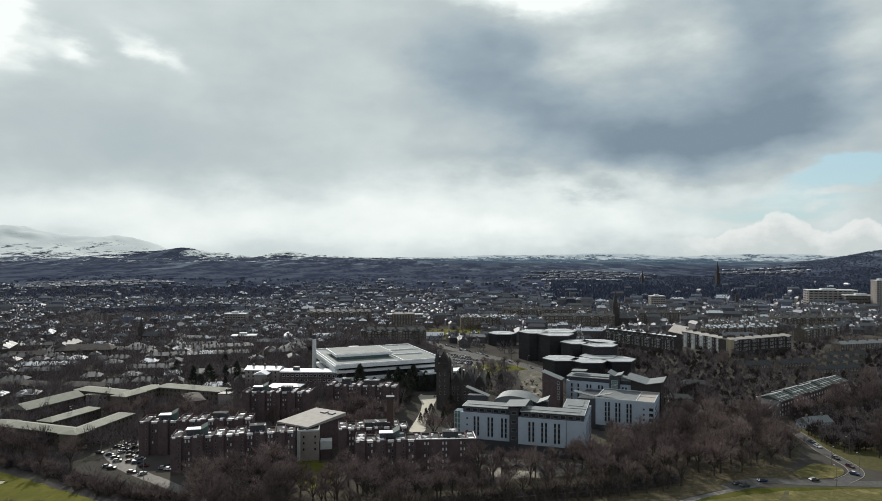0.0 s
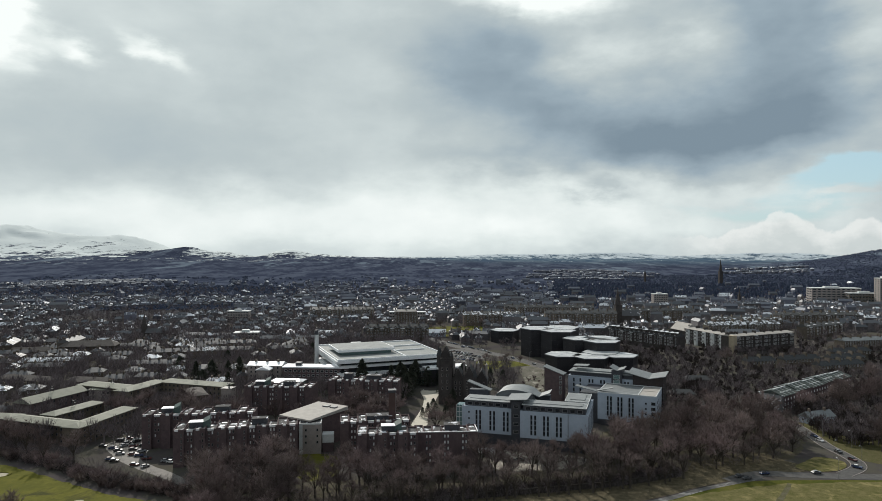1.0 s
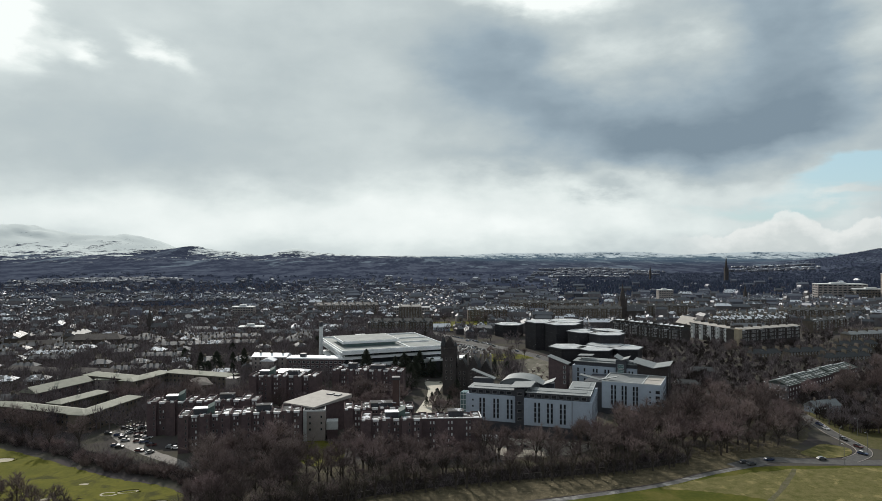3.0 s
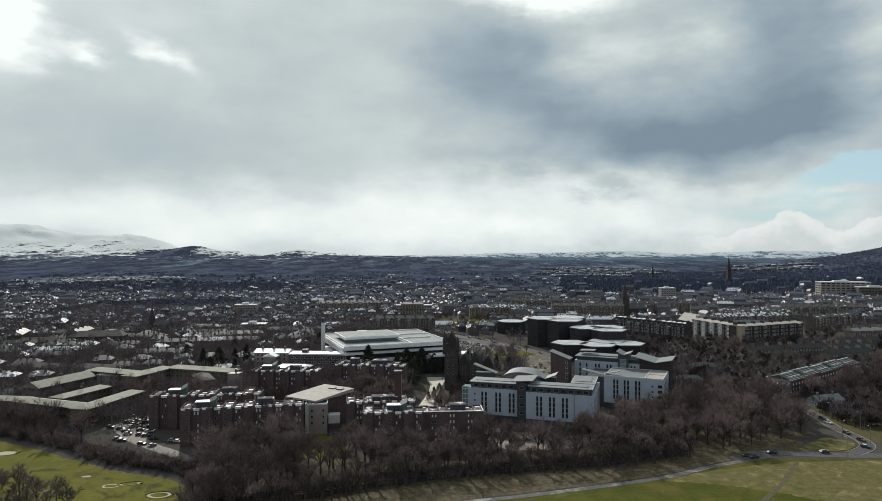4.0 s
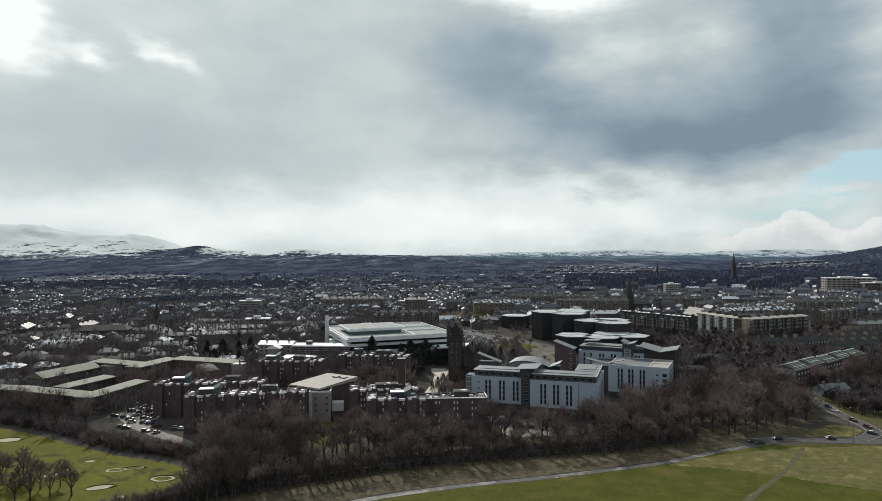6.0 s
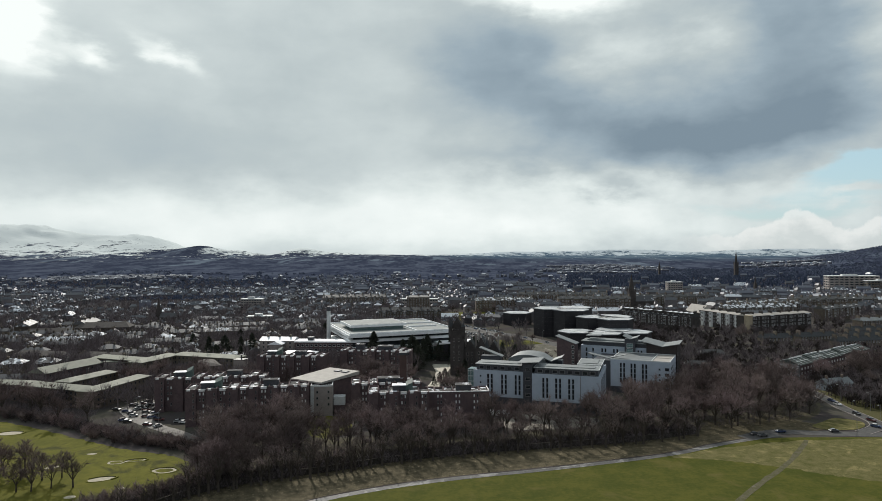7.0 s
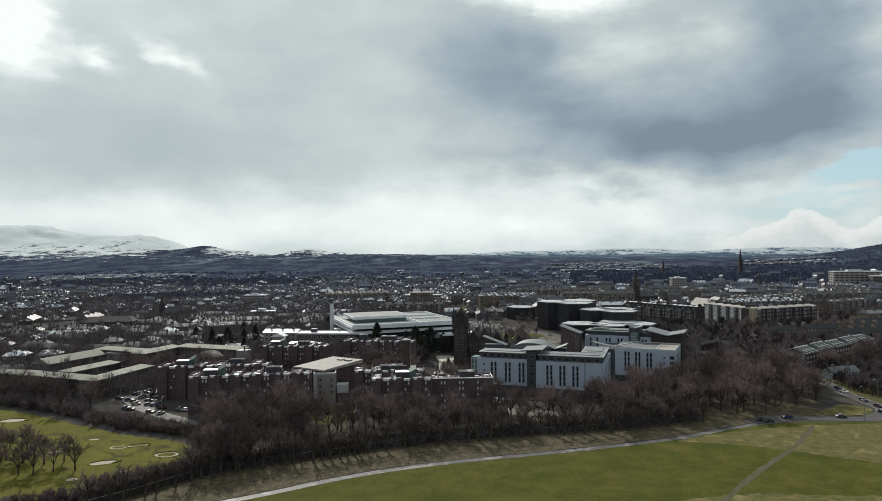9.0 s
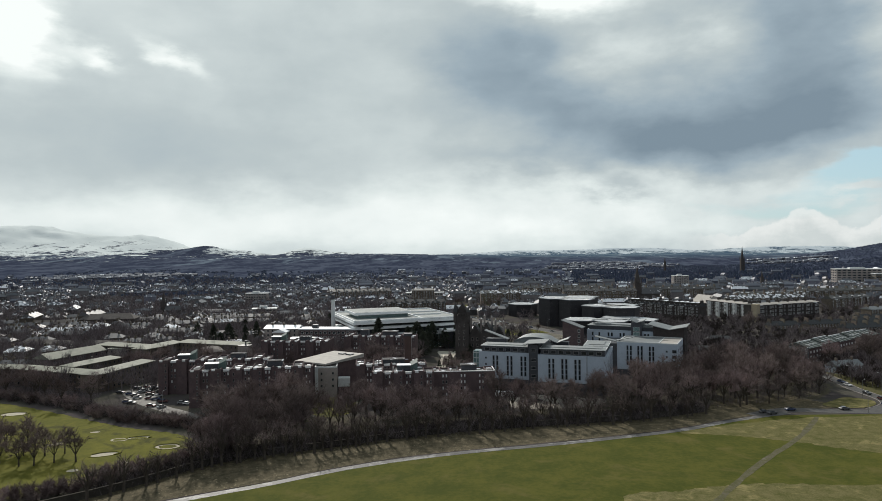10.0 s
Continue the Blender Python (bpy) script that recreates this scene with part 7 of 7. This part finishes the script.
        for k in range(3):
            a = rng.uniform(0, 6.28)
            px, py = x + rng.uniform(-6, 6), y + rng.uniform(-6, 6)
            wd = rng.uniform(2.5, 5)
            top = (px + rng.uniform(-1.5, 1.5), py + rng.uniform(-1.5, 1.5), z + hgt * rng.uniform(0.7, 1.0))
            ring = [(px + wd * math.cos(a + 1.257 * i), py + wd * math.sin(a + 1.257 * i), z + hgt * rng.uniform(0.2, 0.5)) for i in range(5)]
            for i in range(5):
                b.poly([ring[i], ring[(i + 1) % 5], top])
    made = 0
    while made < 2200:
        x, y = rng.uniform(1250, 2150), rng.uniform(2150, 2750)
        z = ground_z(x, y)
        if z < 24:
            continue
        made += 1
        hgt, a, wd = rng.uniform(1.8, 4.2), rng.uniform(0, 6.28), rng.uniform(3.0, 5.5)
        ring = [(x + wd * math.cos(a + 1.257 * i), y + wd * math.sin(a + 1.257 * i), z) for i in range(5)]
        for i in range(5):
            b.poly([ring[i], ring[(i + 1) % 5], (x, y, z + hgt)])
    tagged(part("far_woods", b, WOOD_HAZE), "dark leafless woods far beyond the town, tinted blue for haze", "woods", kind="stuff")


build_trees()

# ---- cars, lamps and small things ----
def car_pattern():
    c = thing("car", pose(0, 0, -500), "parked car with glossy paint", "car", "parked cars")
    b = Mesher()
    side = [(-2.1, 0.35), (2.1, 0.35), (2.15, 0.7), (1.9, 0.88), (1.0, 0.98), (-1.9, 1.0), (-2.15, 0.8)]
    n = len(side)
    v = [(x, -0.85, z) for x, z in side] + [(x, 0.85, z) for x, z in side]
    b.solid(v, [tuple(range(n)), tuple(range(2 * n - 1, n - 1, -1))] + [(i, n + i, n + (i + 1) % n, (i + 1) % n) for i in range(n)])
    part("body", b, PAINT, c)
    b = Mesher()
    v = [(-1.8, -0.78, 0.98), (1.0, -0.78, 0.96), (1.0, 0.78, 0.96), (-1.8, 0.78, 0.98), (-1.3, -0.62, 1.42), (0.2, -0.62, 1.45), (0.2, 0.62, 1.45), (-1.3, 0.62, 1.42)]
    b.solid(v, [(0, 1, 5, 4), (1, 2, 6, 5), (2, 3, 7, 6), (3, 0, 4, 7)])
    part("cabin_glass", b, GLASS, c)
    b = Mesher()
    b.box(-1.3, 0.2, -0.62, 0.62, 1.42, 1.48)
    part("roof", b, PAINT, c)
    for x in (-1.3, 1.3):
        for y in (-0.8, 0.8):
            b = Mesher()
            b.tube((x, y - 0.1, 0.32), (x, y + 0.1, 0.32), 0.32, 0.32, 10)
            b.poly([(x + 0.32 * math.cos(k * 0.628), y - 0.1, 0.32 + 0.32 * math.sin(k * 0.628)) for k in range(10)])
            part("wheel", b, RUBBER, c)
    return c


def build_cars():
    rng = random.Random(31)
    pat = car_pattern()
    rows = []
    for x, y, dx, dy, n, yaw in ((8, 635, 2.6, -2.6, 8, 40), (12, 620, 2.6, -2.4, 9, 40), (12, 604, 2.5, -2.4, 7, 40), (14, 588, 2.5, -1.5, 6, 40)):
        rows += [(x + dx * i, y + dy * i, yaw + rng.uniform(-3, 3)) for i in range(n)]
    rows += [(-163.2, 339.4, 12), (-162.4, 344.3, 20), (-166.3, 335.5, 5), (-170.1, 326.2, -8), (-159.0, 319.1, 15), (-159.9, 327.1, 60), (-145.3, 311.4, 12), (-156.3, 305.8, 20), (-153.0, 303.4, 5), (-141.0, 298.0, -8), (-149.0, 313.1, 15), (-135.1, 295.7, 60), (-129.0, 303.4, 12), (-127.6, 305.8, 20), (-139.3, 306.6, 5), (-125.7, 301.8, -8), (-165.0, 336.4, 15), (-157.2, 334.5, 60), (-160.5, 331.5, 12), (-158.5, 338.0, 12), (-155.0, 326.5, 15), (-152.5, 321.0, 15), (-150.5, 327.5, 15), (-147.0, 318.0, 18), (-163.5, 323.0, 5), (-155.5, 314.0, 20)]
    rows += [(128.4, 283.4, 20), (130.6, 281.0, 20), (192, 318, -85), (194, 337, -80), (195.5, 345, -80), (164.4, 288, 8), (191.5, 306, -75), (187, 295.5, -50), (141, 287, 10)]
    rows += [(20, 660, -58), (44, 624, -58), (63, 592, -62), (78, 562, -66), (30, 650, -58), (90, 540, -60)]
    rows += [(6 + 2.9 * i + rng.uniform(-0.4, 0.4), 692 - 4.75 * i, -58) for i in range(13) if i not in (4, 9)]
    rows += [(30, 303, 10), (33, 304, 10), (36, 305, 12)]
    for i, (x, y, yaw) in enumerate(rows):
        m = pose(x, y, 0.07, 0, 0, yaw)
        if i == 0:
            pat.matrix_basis = m
        else:
            copy_thing(pat, m)


build_cars()


def build_vans():
    """White vans by the service yard."""
    pat = thing("van", pose(0, 0, 0), "white panel van parked beside the hall", "van", "parked vans")
    b = Mesher()
    side = [(-2.6, 0.4), (2.6, 0.4), (2.65, 1.0), (2.1, 1.25), (1.55, 2.1), (1.3, 2.25), (-2.55, 2.25)]
    n = len(side)
    b.solid([(x, -0.95, z) for x, z in side] + [(x, 0.95, z) for x, z in side],
            [tuple(range(n)), tuple(range(2 * n - 1, n - 1, -1))] + [(i, n + i, n + (i + 1) % n, (i + 1) % n) for i in range(n)])
    part("body", b, WHITE_PAINT, pat)
    b = Mesher()
    b.solid([(2.12, -0.8, 1.28), (2.12, 0.8, 1.28), (1.62, 0.75, 2.06), (1.62, -0.75, 2.06)], [(0, 1, 2, 3)])
    part("windscreen", b, GLASS, pat, m=pose(0.02, 0, 0.02))
    for x in (-1.7, 1.7):
        for y in (-0.9, 0.9):
            b = Mesher()
            b.tube((x, y - 0.1, 0.36), (x, y + 0.1, 0.36), 0.36, 0.36, 10)
            part("wheel", b, RUBBER, pat)
    for i, (x, y, a) in enumerate(((15.5, 318, 80), (18.2, 317.4, 82), (20.9, 316.8, 80), (24.5, 317, 120))):
        m = pose(x, y, 0.07, 0, 0, a)
        if i == 0:
            pat.matrix_basis = m
        else:
            copy_thing(pat, m)


build_vans()


def build_lamps():
    pat = thing("street_lamp", pose(0, 0, 0), "grey steel street lamp beside a road", "street lamp", "street lamps")
    b = Mesher()
    b.tube((0, 0, -0.2), (0, 0, 8.5), 0.11, 0.07, 7)
    part("pole", b, POST, pat)
    b = Mesher()
    b.tube((0, 0, 8.4), (1.3, 0, 8.8), 0.06, 0.05, 6)
    part("arm", b, POST, pat)
    b = Mesher()
    b.prism([(1.2, -0.14), (1.9, -0.1), (1.9, 0.1), (1.2, 0.14)], 8.72, 8.9)
    part("lantern", b, CONCRETE, pat)
    spots = [(192, 300, 200), (184, 308, 30), (200, 345, 180), (203, 325, 180), (170, 281, 90), (215, 280, 90), (30, 655, 30), (55, 618, 30), (76, 575, 30), (96, 530, 30), (-156, 318, 0), (-132, 290, 90), (-14, 420, 0)]
    for i, (x, y, a) in enumerate(spots):
        m = pose(x, y, 0.05, 0, 0, a)
        if i == 0:
            pat.matrix_basis = m
        else:
            copy_thing(pat, m)


build_lamps()
